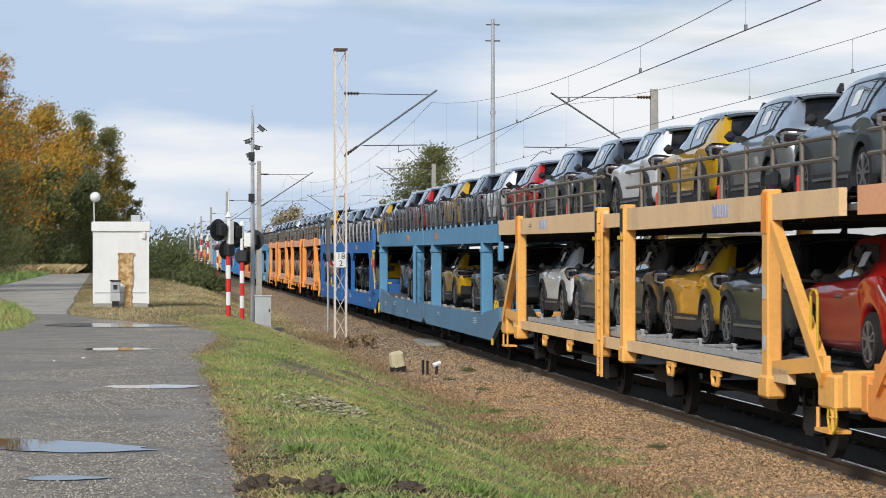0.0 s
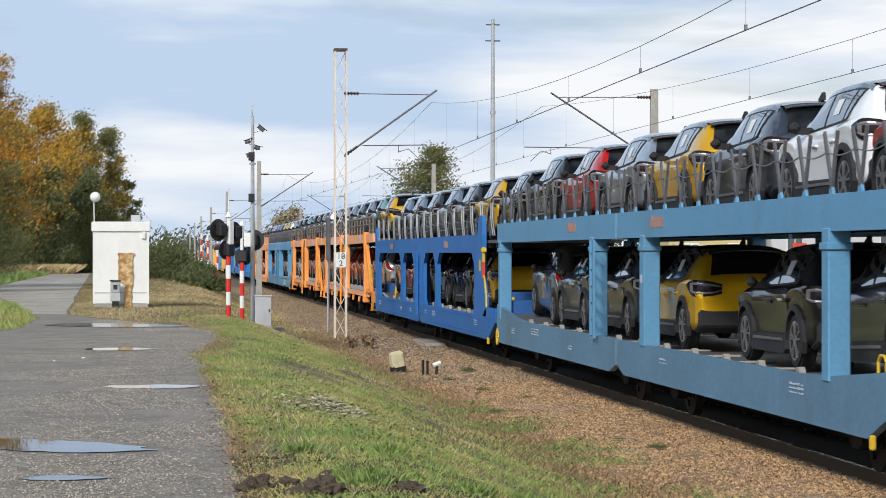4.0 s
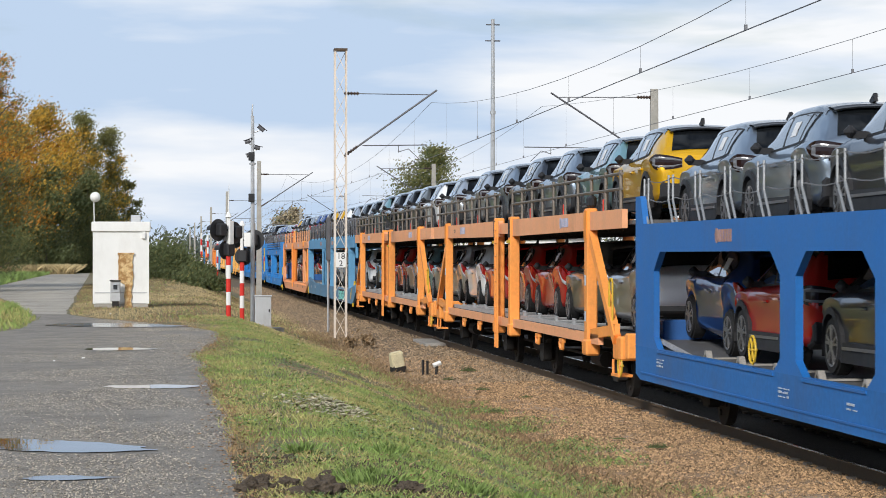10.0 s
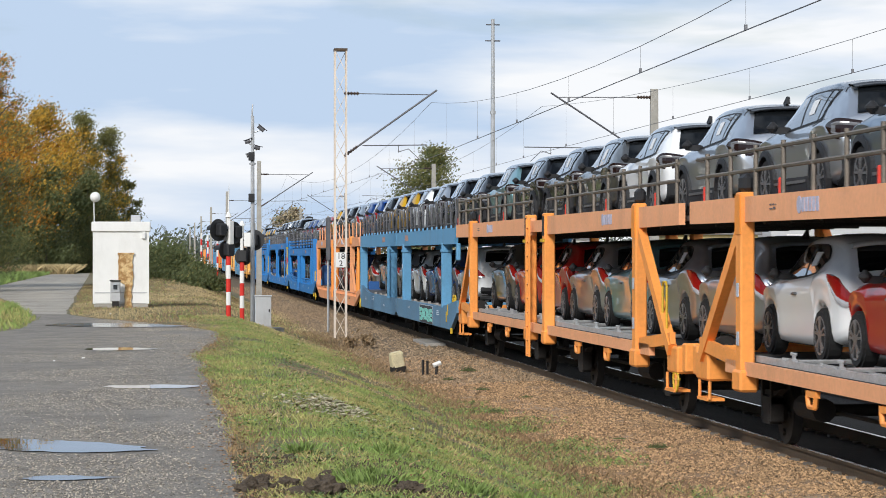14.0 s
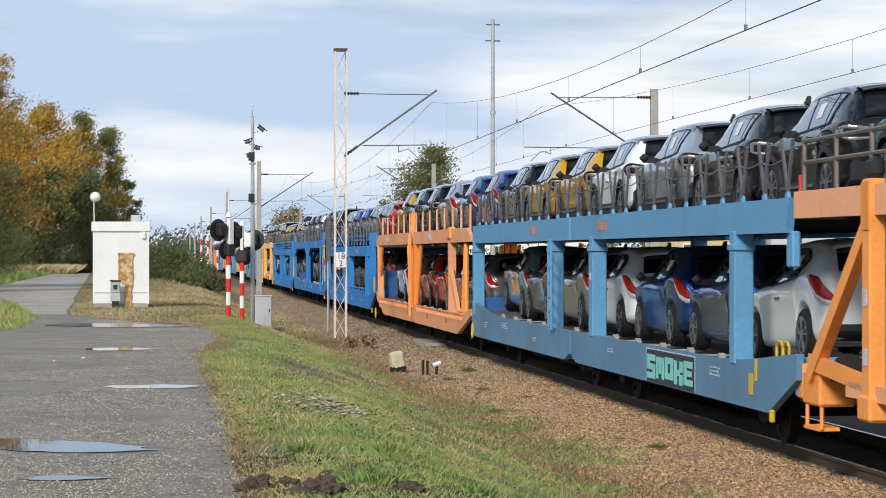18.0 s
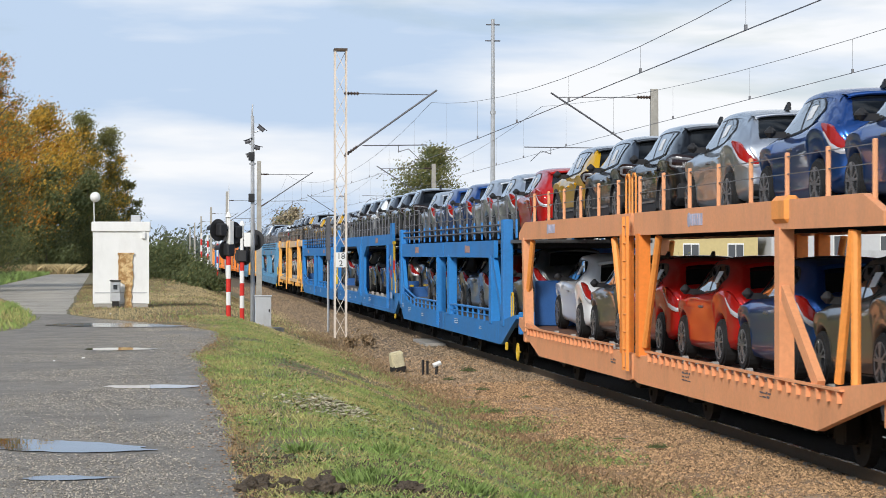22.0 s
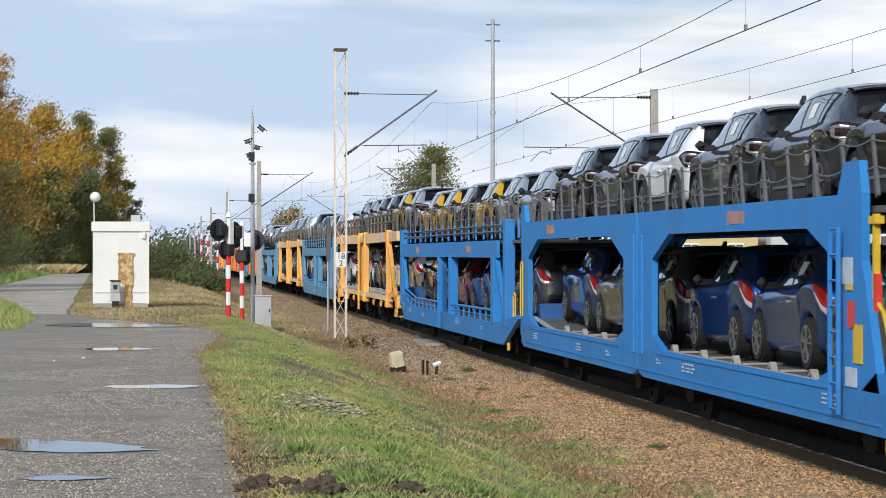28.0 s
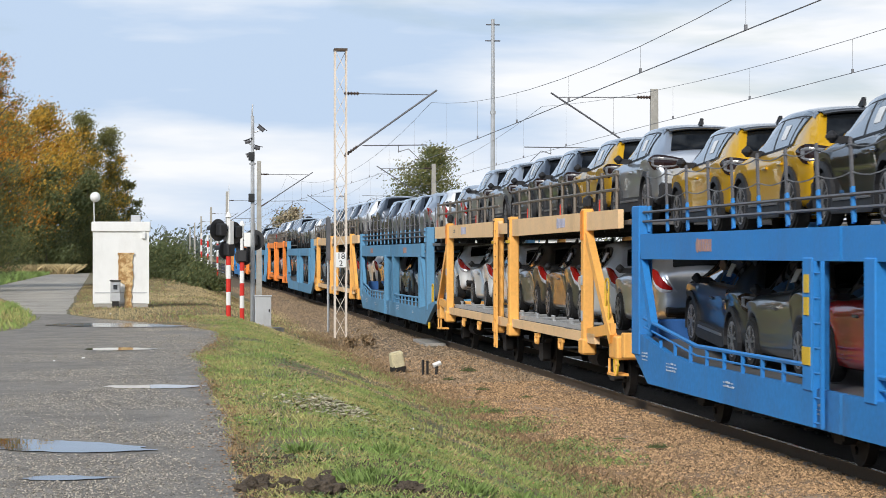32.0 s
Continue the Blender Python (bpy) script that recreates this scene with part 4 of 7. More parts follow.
def wheel_tracks(ob, L, z, rise=0.0):
    """Edge channel, wheel bars and chock brackets on the lower deck."""
    for s in (-1, 1):
        bm = bmesh.new()
        box(bm, *xs(s, 1.22, 1.29), -L / 2 + 3.4, L / 2 - 3.4, z, z + 0.075)
        box(bm, *xs(s, 0.40, 0.45), -L / 2 + 3.4, L / 2 - 3.4, z, z + 0.04)
        box(bm, *xs(s, 0.92, 0.96), -L / 2 + 3.4, L / 2 - 3.4, z, z + 0.05)
        y = -L / 2 + 3.6
        while y < L / 2 - 3.5:   # rungs of the wheel track
            box(bm, *xs(s, 0.96, 1.22), y, y + 0.05, z + 0.01, z + 0.045)
            y += 0.55
        part("wheel_track", bm, M["track"], ob)
        y = -L / 2 + 3.9
        while y < L / 2 - 3.4:
            bm = bmesh.new()
            tube(bm, (s * 0.42, y, z + 0.07), (s * 1.2, y, z + 0.07), 0.028, 6)
            box(bm, *xs(s, 1.22, 1.29), y - 0.05, y + 0.05, z + 0.07, z + 0.10)
            box(bm, *xs(s, 1.235, 1.275), y - 0.02, y + 0.02, z + 0.10, z + 0.15)
            tube(bm, (s * 1.225, y - 0.02, z + 0.155), (s * 1.285, y + 0.03, z + 0.165), 0.02, 7)
            part("wheel_chock", bm, M["galv"], ob)
            y += 2.0


M["track"] = mat("grey_edge_channel", (0.42, 0.42, 0.42), 0.55, 0.2, vary=0.3, scale=6, fine=30)


def side_marks(ob, spots, material, z=None):
    """Unreadable stencilling on the near side: rows of small bars."""
    rnd = random.Random(int(abs(spots[0][0]) * 100))
    for y, zc, w, rows in spots:
        bm = bmesh.new()
        for r in range(rows):
            a, z = y + w / 2, zc - r * 0.048
            while a > y - w / 2 + 0.05:
                b = max(y - w / 2, a - rnd.uniform(0.05, 0.17))
                box(bm, NEAR - 0.010, NEAR - 0.004, b, a, z, z + rnd.choice((0.013, 0.017, 0.026)))
                a = b - rnd.uniform(0.02, 0.09)
        part("stencilling", bm, material, ob)["kind"] = "stuff"


def logo(ob, y, z, material, x=NEAR):
    """A faded emblem: a ring and a block of its colour."""
    bm = bmesh.new()
    disc(bm, (x - 0.004, y + 0.42, z), 0.10, 0.006, "x", 14)
    for k in range(5):
        box(bm, x - 0.007, x - 0.001, y + 0.20 - k * 0.15, y + 0.31 - k * 0.15, z - 0.08, z + 0.08)
    part("emblem", bm, material, ob, "faded lettered emblem")


def ladder(ob, y, z0, z1, colour, x=NEAR):
    bm = bmesh.new()
    for d in (-0.16, 0.16):
        box(bm, x - 0.10, x - 0.06, y + d - 0.02, y + d + 0.02, z0, z1)
    z = z0 + 0.05
    while z < z1:
        tube(bm, (x - 0.08, y - 0.16, z), (x - 0.08, y + 0.16, z), 0.014, 5)
        z += 0.27
    part("ladder", bm, M["wagon"], ob, colour=colour)


def hand_loop(ob, x, y, z0, z1, material, colour=None):
    bm = bmesh.new()
    pipe(bm, [(x, y - 0.14, z0), (x, y - 0.14, z1 - 0.06), (x, y - 0.07, z1), (x, y + 0.07, z1), (x, y + 0.14, z1 - 0.06), (x, y + 0.14, z0)], 0.017)
    part("grab_handle", bm, material, ob, colour=colour)


def hand_wheel(ob, x, y, z):
    bm = bmesh.new()
    ring_pts = [(x, y + 0.17 * math.cos(a * math.tau / 14), z + 0.17 * math.sin(a * math.tau / 14)) for a in range(15)]
    pipe(bm, ring_pts, 0.014, 6)
    for a in range(3):
        b = a * math.pi / 3
        tube(bm, (x, y - 0.17 * math.cos(b), z - 0.17 * math.sin(b)), (x, y + 0.17 * math.cos(b), z + 0.17 * math.sin(b)), 0.012, 5)
    tube(bm, (x - 0.02, y, z), (x + 0.06, y, z), 0.018, 6)
    part("hand_wheel", bm, M["yellow"], ob, "yellow brake hand wheel")


def end_frame(ob, L, z0, z1, colour):
    for e in (-1, 1):
        y = e * (L / 2 - 0.35)
        part("headstock", bx(-1.38, 1.38, y - 0.12, y + 0.12, z0, z1, 0.02), M["wagon"], ob, colour=colour)


M["lowdeck"] = mat("worn_steel_floor", (0.075, 0.072, 0.068), 0.65, 0.2, vary=0.3, scale=4, dirt=0.5)


# ---- type A: open orange frame with tubular railing
def wagon_open(name_colour, L, colour, detail, post_colour=None):
    ob = thing("car_carrier_wagon", pose(0, 0, 0), name_colour + " open-frame double-deck car-carrier wagon on the rails", "wagon", "wagons of the train")
    pc = post_colour or colour
    running_gear(ob, L, (-L / 2 + 3.0, -2.6, 2.6, L / 2 - 3.0), detail, detail)
    decks(ob, L, 1.05, 2.91, M["lowdeck"])
    if detail:
        wheel_tracks(ob, L, 1.05)
    end_frame(ob, L, 0.74, 1.14, pc)
    ends = L / 2 - 3.35

    def side(s):
        x0, x1 = xs(s, 1.36, 1.45)
        for a, b in ((-L / 2 + 0.35, -0.75), (0.75, L / 2 - 0.35)):
            part("upper_beam", prism(bmesh.new(), [(a, 2.78 if a < -3 else 2.74), (b, 2.74 if a < -3 else 2.78), (b, 3.08), (a, 3.08)], x0, x1), M["wagon"], ob, colour=colour)
            bm = bmesh.new()
            lo = (a + 2.1, b) if a < -3 else (a, b - 2.1)
            prism(bm, [(lo[0], 0.885), (lo[1], 0.885), (lo[1], 1.05), (lo[0], 1.05)], x0, x1)
            part("lower_beam", bm, M["wagon"], ob, colour=colour)
        part("middle_link", bx(x0, x1, -0.75, 0.75, 2.80, 3.02), M["wagon"], ob, colour=colour)
        part("middle_sill", bx(x0, x1, -0.75, 0.75, 0.87, 1.04), M["wagon"], ob, colour=colour)
        for y in (-1.1, 1.1):
            q0, q1 = xs(s, 1.30, 1.50)
            post = part("post", bx(q0, q1, y - 0.15, y + 0.15, 0.74, 3.14, 0.02), M["wagon"], ob, colour=pc)
            part("foot", bx(q0 - 0.02, q1 + 0.02, y - 0.19, y + 0.19, 0.70, 0.96, 0.03), M["wagon"], ob, colour=pc)
            part("rubbing_pad", bx(min(s * 1.5, s * 1.515), max(s * 1.5, s * 1.515), y - 0.08, y + 0.08, 2.72, 3.08), M["clad"], ob)
        for e in (-1, 1):
            q0, q1 = xs(s, 1.32, 1.50)
            part("end_post", bx(q0, q1, e * ends - 0.14, e * ends + 0.14, 0.74, 3.14, 0.02), M["wagon"], ob, colour=pc)
            part("foot", bx(q0 - 0.03, q1 + 0.03, e * ends - 0.22, e * ends + 0.22, 0.68, 0.95, 0.03), M["wagon"], ob, colour=pc)
            bm = bmesh.new()
            bar(bm, (s * 1.41, e * (ends + 0.12), 2.70), (s * 1.41, e * (ends + 2.35), 1.02), 0.18, 0.12)
            part("diagonal_brace", bm, M["wagon"], ob, colour=pc)
            bm = bmesh.new()
            bar(bm, (s * 1.41, e * (ends - 0.1), 1.02), (s * 1.41, e * (ends + 2.4), 1.19), 0.17, 0.08)
            part("end_sill", bm, M["wagon"], ob, colour=pc)
            part("sheave", bx(*xs(s, 1.33, 1.47), e * ends - 0.16, e * ends + 0.16, 3.14, 3.36, 0.05), M["clad"], ob, "black guard roller")
            part("step_box", bx(*xs(s, 1.0, 1.42), e * (L / 2 - 0.95) - 0.35, e * (L / 2 - 0.95) + 0.35, 0.70, 1.08, 0.03), M["wagon"], ob, colour=pc)
            if detail:
                bm = bmesh.new()
                pipe(bm, [(s * 1.4, e * (L / 2 - 0.75), 0.7), (s * 1.4, e * (L / 2 - 0.75), 0.46), (s * 1.4, e * (L / 2 - 1.35), 0.46), (s * 1.4, e * (L / 2 - 1.35), 0.7)], 0.022)
                box(bm, *xs(s, 1.2, 1.44), e * (L / 2 - 1.05) - 0.3, e * (L / 2 - 1.05) + 0.3, 0.44, 0.48)
                part("shunter_step", bm, M["wagon"], ob, colour=pc)
        # tubular railing
        for z in (3.40, 3.64):
            for a, b in ((-L / 2 + 0.6, -1.0), (1.0, L / 2 - 0.6)):
                part("guard_rail", tube(bmesh.new(), (s * 1.40, a, z), (s * 1.40, b, z), 0.026, 6), M["railing"], ob, "grey steel tube")
        y, k = -L / 2 + 0.7, 0
        while y < L / 2 - 0.5:
            if abs(y) > 0.9:
                part("stanchion", tube(bmesh.new(), (s * 1.40, y, 2.91), (s * 1.40, y, 3.70), 0.03, 6), M["railing"], ob)
                if detail and k % 3 == 1:
                    part("red_tag", bx(*xs(s, 1.37, 1.43), y + 0.08, y + 0.15, 3.06, 3.27, 0.015), M["red"], ob, "red plastic tag")
            y += 1.32
            k += 1

    both(side)
    if detail:
        ladder(ob, 0.62, 0.40, 3.05, pc)
        logo(ob, -L / 2 + 5.8, 2.93, M["logo_blue"])
        logo(ob, L / 2 - 6.5, 2.93, M["logo_blue"])
        side_marks(ob, [(-L / 2 + 5, 1.06, 0.7, 1), (3, 1.06, 0.5, 1), (8.6, 2.95, 0.3, 2)], M["strut"])
        hand_loop(ob, NEAR + 0.02, -L / 2 + 1.40, 1.05, 1.98, M["yellow"])
        hand_wheel(ob, NEAR + 0.05, -L / 2 + 0.78, 0.62)
        for y in (-7.2, -4.4, 4.2, 7.0):   # lashing rings under the lower beam
            bm = bmesh.new()
            box(bm, NEAR + 0.01, NEAR + 0.07, y - 0.20, y + 0.20, 0.79, 0.86)
            pipe(bm, [(NEAR + 0.03, y - 0.17, 0.80), (NEAR + 0.03, y - 0.13, 0.68), (NEAR + 0.03, y + 0.13, 0.68), (NEAR + 0.03, y + 0.17, 0.80)], 0.03)
            part("lashing_ring", bm, M["wagon"], ob, colour=pc)
        for e in (-1, 1):   # stencilled columns on the end posts
            part("stencilling", bx(-1.512, -1.504, e * ends - 0.07, e * ends + 0.05, 1.25, 1.42), M["letter"], ob)
            part("stencilling", bx(-1.512, -1.504, e * ends - 0.06, e * ends + 0.06, 1.85, 2.02), M["letter"], ob)
            part("post_cap", bx(-1.512, -1.49, e * ends - 0.13, e * ends + 0.13, 2.62, 3.10), M["wagon"], ob, "darker orange repainted top", colour=(0.88, 0.30, 0.04))
        for y in (-1.1, 1.1):
            part("yellow_label", bx(-1.53, -1.50, y - 0.14, y + 0.22, 2.60, 2.66), M["yellow"], ob, "yellow guide bracket")
    return ob


M["railing"] = mat("brown_grey_tube", (0.20, 0.17, 0.14), 0.5, 0.5, vary=0.3)


def girder(L, y0, y1, z0, z1, ends):
    """Outline of a deep side girder; ends: (cut at y0, cut at y1), each (length, height) of the lower chamfer and the rise of the top."""
    (ca, ha, ra), (cb, hb, rb) = ends
    pts = [(y0, z0 + ha), (y0 + ca, z0), (y1 - cb, z0), (y1, z0 + hb), (y1, z1 + rb)]
    if rb:
        pts += [(y1 - 1.2, z1 + rb * 0.62), (y1 - 2.6, z1 + rb * 0.2), (y1 - 4.2, z1)]
    if ra:
        pts += [(y0 + 4.2, z1), (y0 + 2.6, z1 + ra * 0.2), (y0 + 1.2, z1 + ra * 0.62)]
    pts.append((y0, z1 + ra))
    return pts


def leaning_struts(ob, L, z, h, material, step=1.0, lean=0.35, wires=(0.6, 0.95), pair=True, r=0.022, flat=True, foot=None, dip=0.42):
    """The side barrier of an upper deck: leaning struts with sagging wire ropes; foot: paint of their lower halves."""
    def side(s):
        y, k = -L / 2 + 0.7, 0
        while y < L / 2 - 0.7:
            bm = bmesh.new()
            for d in ((0, 1) if pair else (0,)):
                a = (s * 1.38, y + d * 0.16, z)
                b = (s * 1.36, y + d * 0.16 + (lean if d == 0 else -lean * 0.5), z + h)
                if flat:
                    cut = Vector(a).lerp(Vector(b), dip)
                    bar(bm, a, cut, 0.075, 0.035)
                    bar(bm, cut, b, 0.062, 0.028)
                else:
                    mid = (s * 1.38, y + d * 0.3 + lean * 0.8, z + h * 0.5)
                    pipe(bm, [(s * 1.38, y + d * 0.3, z), mid, (s * 1.37, y + d * 0.3 + lean * 0.9, z + h)], r)
            strut = part("strut", bm, material, ob, colour=foot)
            if foot:
                strut.data.materials.append(M["wagon"])
                for p in strut.data.polygons:
                    if p.center.z < z + h * dip:
                        p.material_index = 1
            y += step
            k += 1
        for q in wires:
            bm = bmesh.new()
            n = int((L - 1.4) / step) * 4
            pts = [(s * 1.37, -L / 2 + 0.7 + step * i / 4 + lean * q, z + h * q - (0.0, 0.035, 0.05, 0.035)[i % 4]) for i in range(n + 1)]
            part("wire_rope", pipe(bm, pts, 0.009, 4), M["wire"], ob)
    both(side)


# ---- type B: grey-blue deep side girder, stout posts
M["logo_orange"] = mat("orange_plate_paint", (0.75, 0.28, 0.04), 0.5, vary=0.2)
M["grimy"] = mat("grimy_wagon_paint", own=True, rough=0.6, vary=0.2, scale=0.9, fine=14, dirt=0.42, dirt_colour=(0.085, 0.085, 0.085), bump=0.05)


def wagon_deep(L, colour, name_colour, detail, posts, spray=False):
    ob = thing("car_carrier_wagon", pose(0, 0, 0), name_colour + " double-deck car-carrier wagon with deep side girders" + (" and teal graffiti" if spray else ""), "wagon", "wagons of the train")
    running_gear(ob, L, (-L / 2 + 3.2, -1.9, 1.9, L / 2 - 3.2), detail)
    decks(ob, L, 0.93, 2.85, M["deck"], rise=0.22)
    end_frame(ob, L, 0.75, 1.2, colour)
    j = (posts[1] + posts[2]) / 2
    grimy = tuple(0.62 * c + 0.036 for c in colour)   # the girders are older and dirtier paint

    def side(s):
        x0, x1 = xs(s, 1.36, 1.45)
        part("side_girder", prism(bmesh.new(), girder(L, -L / 2 + 0.15, j - 0.12, 0.50, 1.03, ((1.3, 0.45, 0.22), (0.5, 0.12, 0))), x0, x1), M["grimy"], ob, colour=grimy)
        part("side_girder", prism(bmesh.new(), girder(L, j + 0.12, L / 2 - 0.15, 0.50, 1.03, ((0.5, 0.12, 0), (0.4, 0.08, 0.28))), x0, x1), M["grimy"], ob, colour=grimy)
        part("upper_beam", bx(x0, x1, -L / 2 + 0.8, j - 0.1, 2.62, 3.02), M["wagon"], ob, colour=colour)
        part("upper_beam", bx(x0, x1, j + 0.1, L / 2 - 0.2, 2.62, 3.02), M["wagon"], ob, colour=colour)
        for k, y in enumerate(posts):
            w = 0.17 if 0 < k < 3 else 0.14
            q0, q1 = xs(s, 1.22, 1.47)
            part("post", bx(q0, q1, y - w, y + w, 1.0, 2.66, 0.015), M["wagon"], ob, colour=colour)
            part("post_collar", bx(q0 - 0.02, q1 + 0.015, y - w - 0.03, y + w + 0.03, 2.42, 2.5, 0.01), M["wagon"], ob, colour=colour)
        if detail:
            part("beam_end", prism(bmesh.new(), [(-L / 2 + 0.45, 3.02), (-L / 2 + 0.8, 3.02), (-L / 2 + 0.8, 2.62), (-L / 2 + 0.62, 2.62)], x0, x1), M["wagon"], ob, colour=colour)
            part("hanging_plate", bx(*xs(s, 1.30, 1.40), -L / 2 + 0.50, -L / 2 + 0.78, 2.22, 2.64, 0.02), M["wagon"], ob, "hanging end plate", colour=colour)
            a, b = xs(s, 1.285, 1.345)   # pale worn edge of the floor
            part("floor_edge", prism(bmesh.new(), [(-L / 2 + 0.5, 1.15), (-L / 2 + 3.4, 0.93), (L / 2 - 3.4, 0.93), (L / 2 - 0.5, 1.15), (L / 2 - 0.5, 1.20), (L / 2 - 3.4, 0.98), (-L / 2 + 3.4, 0.98), (-L / 2 + 0.5, 1.20)], a, b), M["track"], ob)
    both(side)
    if detail:
        ladder(ob, posts[2] - 0.45, 1.0, 2.6, colour)
        leaning_struts(ob, L, 2.92, 0.78, M["strut"], step=1.1, lean=0.46, wires=(0.72,), foot=colour, dip=0.2)
        side_marks(ob, [(L / 2 - 5.5, 0.92, 0.9, 3), (L / 2 - 2.6, 0.86, 0.5, 3), (-3.0, 0.86, 0.5, 2), (-L / 2 + 4.2, 0.9, 0.6, 3), (5.0, 0.75, 0.4, 2)], M["letter"])
        logo(ob, posts[1] + 6.3, 2.84, M["logo"])
        logo(ob, posts[2] - 5.4, 2.84, M["logo"])
        for y in (-L / 2 + 0.7, -L / 2 + 1.0):
            hand_loop(ob, NEAR + 0.03, y, 1.05, 1.36, M["yellow"])
        part("yellow_label", bx(NEAR - 0.032, NEAR - 0.022, posts[2] - 0.1, posts[2] + 0.1, 1.35, 1.6), M["yellow"], ob, "yellow notice plate")
        part("shunting_hook", bx(NEAR - 0.03, NEAR + 0.03, -L / 2 + 1.2, -L / 2 + 1.28, 0.40, 0.55, 0.015), M["yellow"], ob, "yellow lashing hook")
        chocks(ob, L, 0.93)
        end_ramp(ob, L)
        hand_wheel(ob, NEAR - 0.02, L / 2 - 0.35, 0.62)
        for y, w, h in ((posts[2] + 0.0, 0.05, 0.17), (posts[1], 0.06, 0.12)):
            part("notice_plate", bx(NEAR - 0.034, NEAR - 0.022, y - w, y + w, 1.95, 1.95 + h), M["letter"], ob, "white notice plate")
        part("warning_plate", bx(NEAR - 0.034, NEAR - 0.022, posts[2] - 0.05, posts[2] + 0.05, 2.12, 2.32), M["logo_orange"], ob, "orange warning plate")
        if spray:
            graffiti(ob, -9.2, -5.95, 0.515, 0.985)
            for y, z, w in ((-12.35, 0.80, 0.10), (-12.6, 0.98, 0.06)):
                part("yellow_label", bx(NEAR - 0.012, NEAR - 0.004, y - w, y + w, z - 0.13, z + 0.13), M["yellow"], ob, "yellow notice plate")
    return ob


def end_ramp(ob, L):
    part("end_ramp", bx(-1.2, 1.2, L / 2 - 1.0, L / 2 - 0.55, 0.9, 1.40, 0.02), M["bluebin"], ob, "blue folded end ramp")


def chocks(ob, L, z):
    for s in (-1, 1):
        y = -L / 2 + 3.2
        while y < L / 2 - 3:
            bm = bmesh.new()
            a, b = xs(s, 0.5, 1.28)
            box(bm, a, b, y, y + 0.03, z + 0.01, z + 0.035)
            a, b = xs(s, 1.12, 1.2)
            prism(bm, [(y - 0.13, z + 0.01), (y - 0.02, z + 0.13), (y + 0.04, z + 0.13), (y + 0.15, z + 0.01), (y + 0.10, z + 0.01), (y + 0.02, z + 0.09), (y - 0.08, z + 0.01)], a, b)
            part("wheel_chock", bm, M["chock"], ob)
            y += 1.9


M["chock"] = mat("grey_brown_chock", (0.34, 0.32, 0.29), 0.7, 0.2, vary=0.3)


STROKES = {  # block letters on a 6 x 6 grid: bars as x0, x1, z0, z1
    "S": ((0, 6, 4.4, 6), (0, 2, 2.2, 6), (0, 6, 2.2, 3.7), (4, 6, 0, 3.7), (0, 6, 0, 1.5)),
    "M": ((0, 6, 4.2, 6), (0, 1.7, 0, 6), (2.2, 3.8, 1.4, 6), (4.3, 6, 0, 6)),
    "O": ((0, 6, 4.3, 6), (0, 2, 0, 6), (4, 6, 0, 6), (0, 6, 0, 1.7)),
    "K": ((0, 2, 0, 6), (1.5, 4.2, 2.2, 3.8), (3.6, 6, 3.3, 6), (3.6, 6, 0, 2.7)),
    "E": ((0, 2, 0, 6), (0, 6, 4.4, 6), (0, 5.4, 2.3, 3.7), (0, 6, 0, 1.5))}


def graffiti(ob, y0, y1, z0, z1):
    """A sprayed panel from y1 (its first letter) to y0."""
    back = part("graffiti", bx(NEAR - 0.008, NEAR - 0.004, y0, y1, z0, z1), M["dark"], ob, "dark sprayed ground")
    frame_bm = bmesh.new()
    for a, b, c, d in ((y0 - 0.03, y0, z0, z1 + 0.02), (y1, y1 + 0.03, z0, z1 + 0.02), (y0, y1, z1, z1 + 0.02)):
        box(frame_bm, NEAR - 0.009, NEAR - 0.004, a, b, c, d)
    part("outline", frame_bm, M["letter"], back, "white sprayed outline")
    w = (y1 - y0 - 0.12) / 5
    for i, ch in enumerate("SMOKE"):
        bm = bmesh.new()
        top, bottom = z1 - 0.07 - 0.02 * (i % 2), z0 + 0.05 + 0.02 * (i % 3)
        right = y1 - 0.06 - i * w
        for k, (a, b, c, d) in enumerate(STROKES[ch]):
            cell, hh = (w - 0.06) / 6, (top - bottom) / 6
            box(bm, NEAR - 0.012 - 0.0004 * k, NEAR - 0.007, right - b * cell, right - a * cell, bottom + c * hh, bottom + d * hh)
        part("letter", bm, M["teal"], back, "teal sprayed block letter")


def end_rail(ob, y, z0, z1):
    """A flat yellow and red bar down the end pillar and a bent handrail at its foot."""
    part("end_bar", bx(NEAR - 0.02, NEAR + 0.04, y - 0.13, y - 0.05, z0 + 0.75, z1 + 0.12), M["yellow"], ob, "yellow flat bar")
    part("end_lamp_bracket", bx(NEAR - 0.03, NEAR + 0.03, y - 0.22, y - 0.12, z0 + 0.62, z0 + 1.0), M["red"], ob, "red reflector bracket")
    part("end_bracket", bx(NEAR - 0.04, NEAR + 0.06, y - 0.20, y + 0.02, z1 + 0.02, z1 + 0.10), M["yellow"], ob, "yellow bracket")
    bm = bmesh.new()
    pipe(bm, [(NEAR, y - 0.20, z0 + 0.70), (NEAR, y - 0.38, z0 + 0.62), (NEAR, y - 0.62, z0 + 0.30), (NEAR, y - 0.66, z0)], 0.024)
    part("handrail", bm, M["yellow"], ob, "bent yellow handrail")


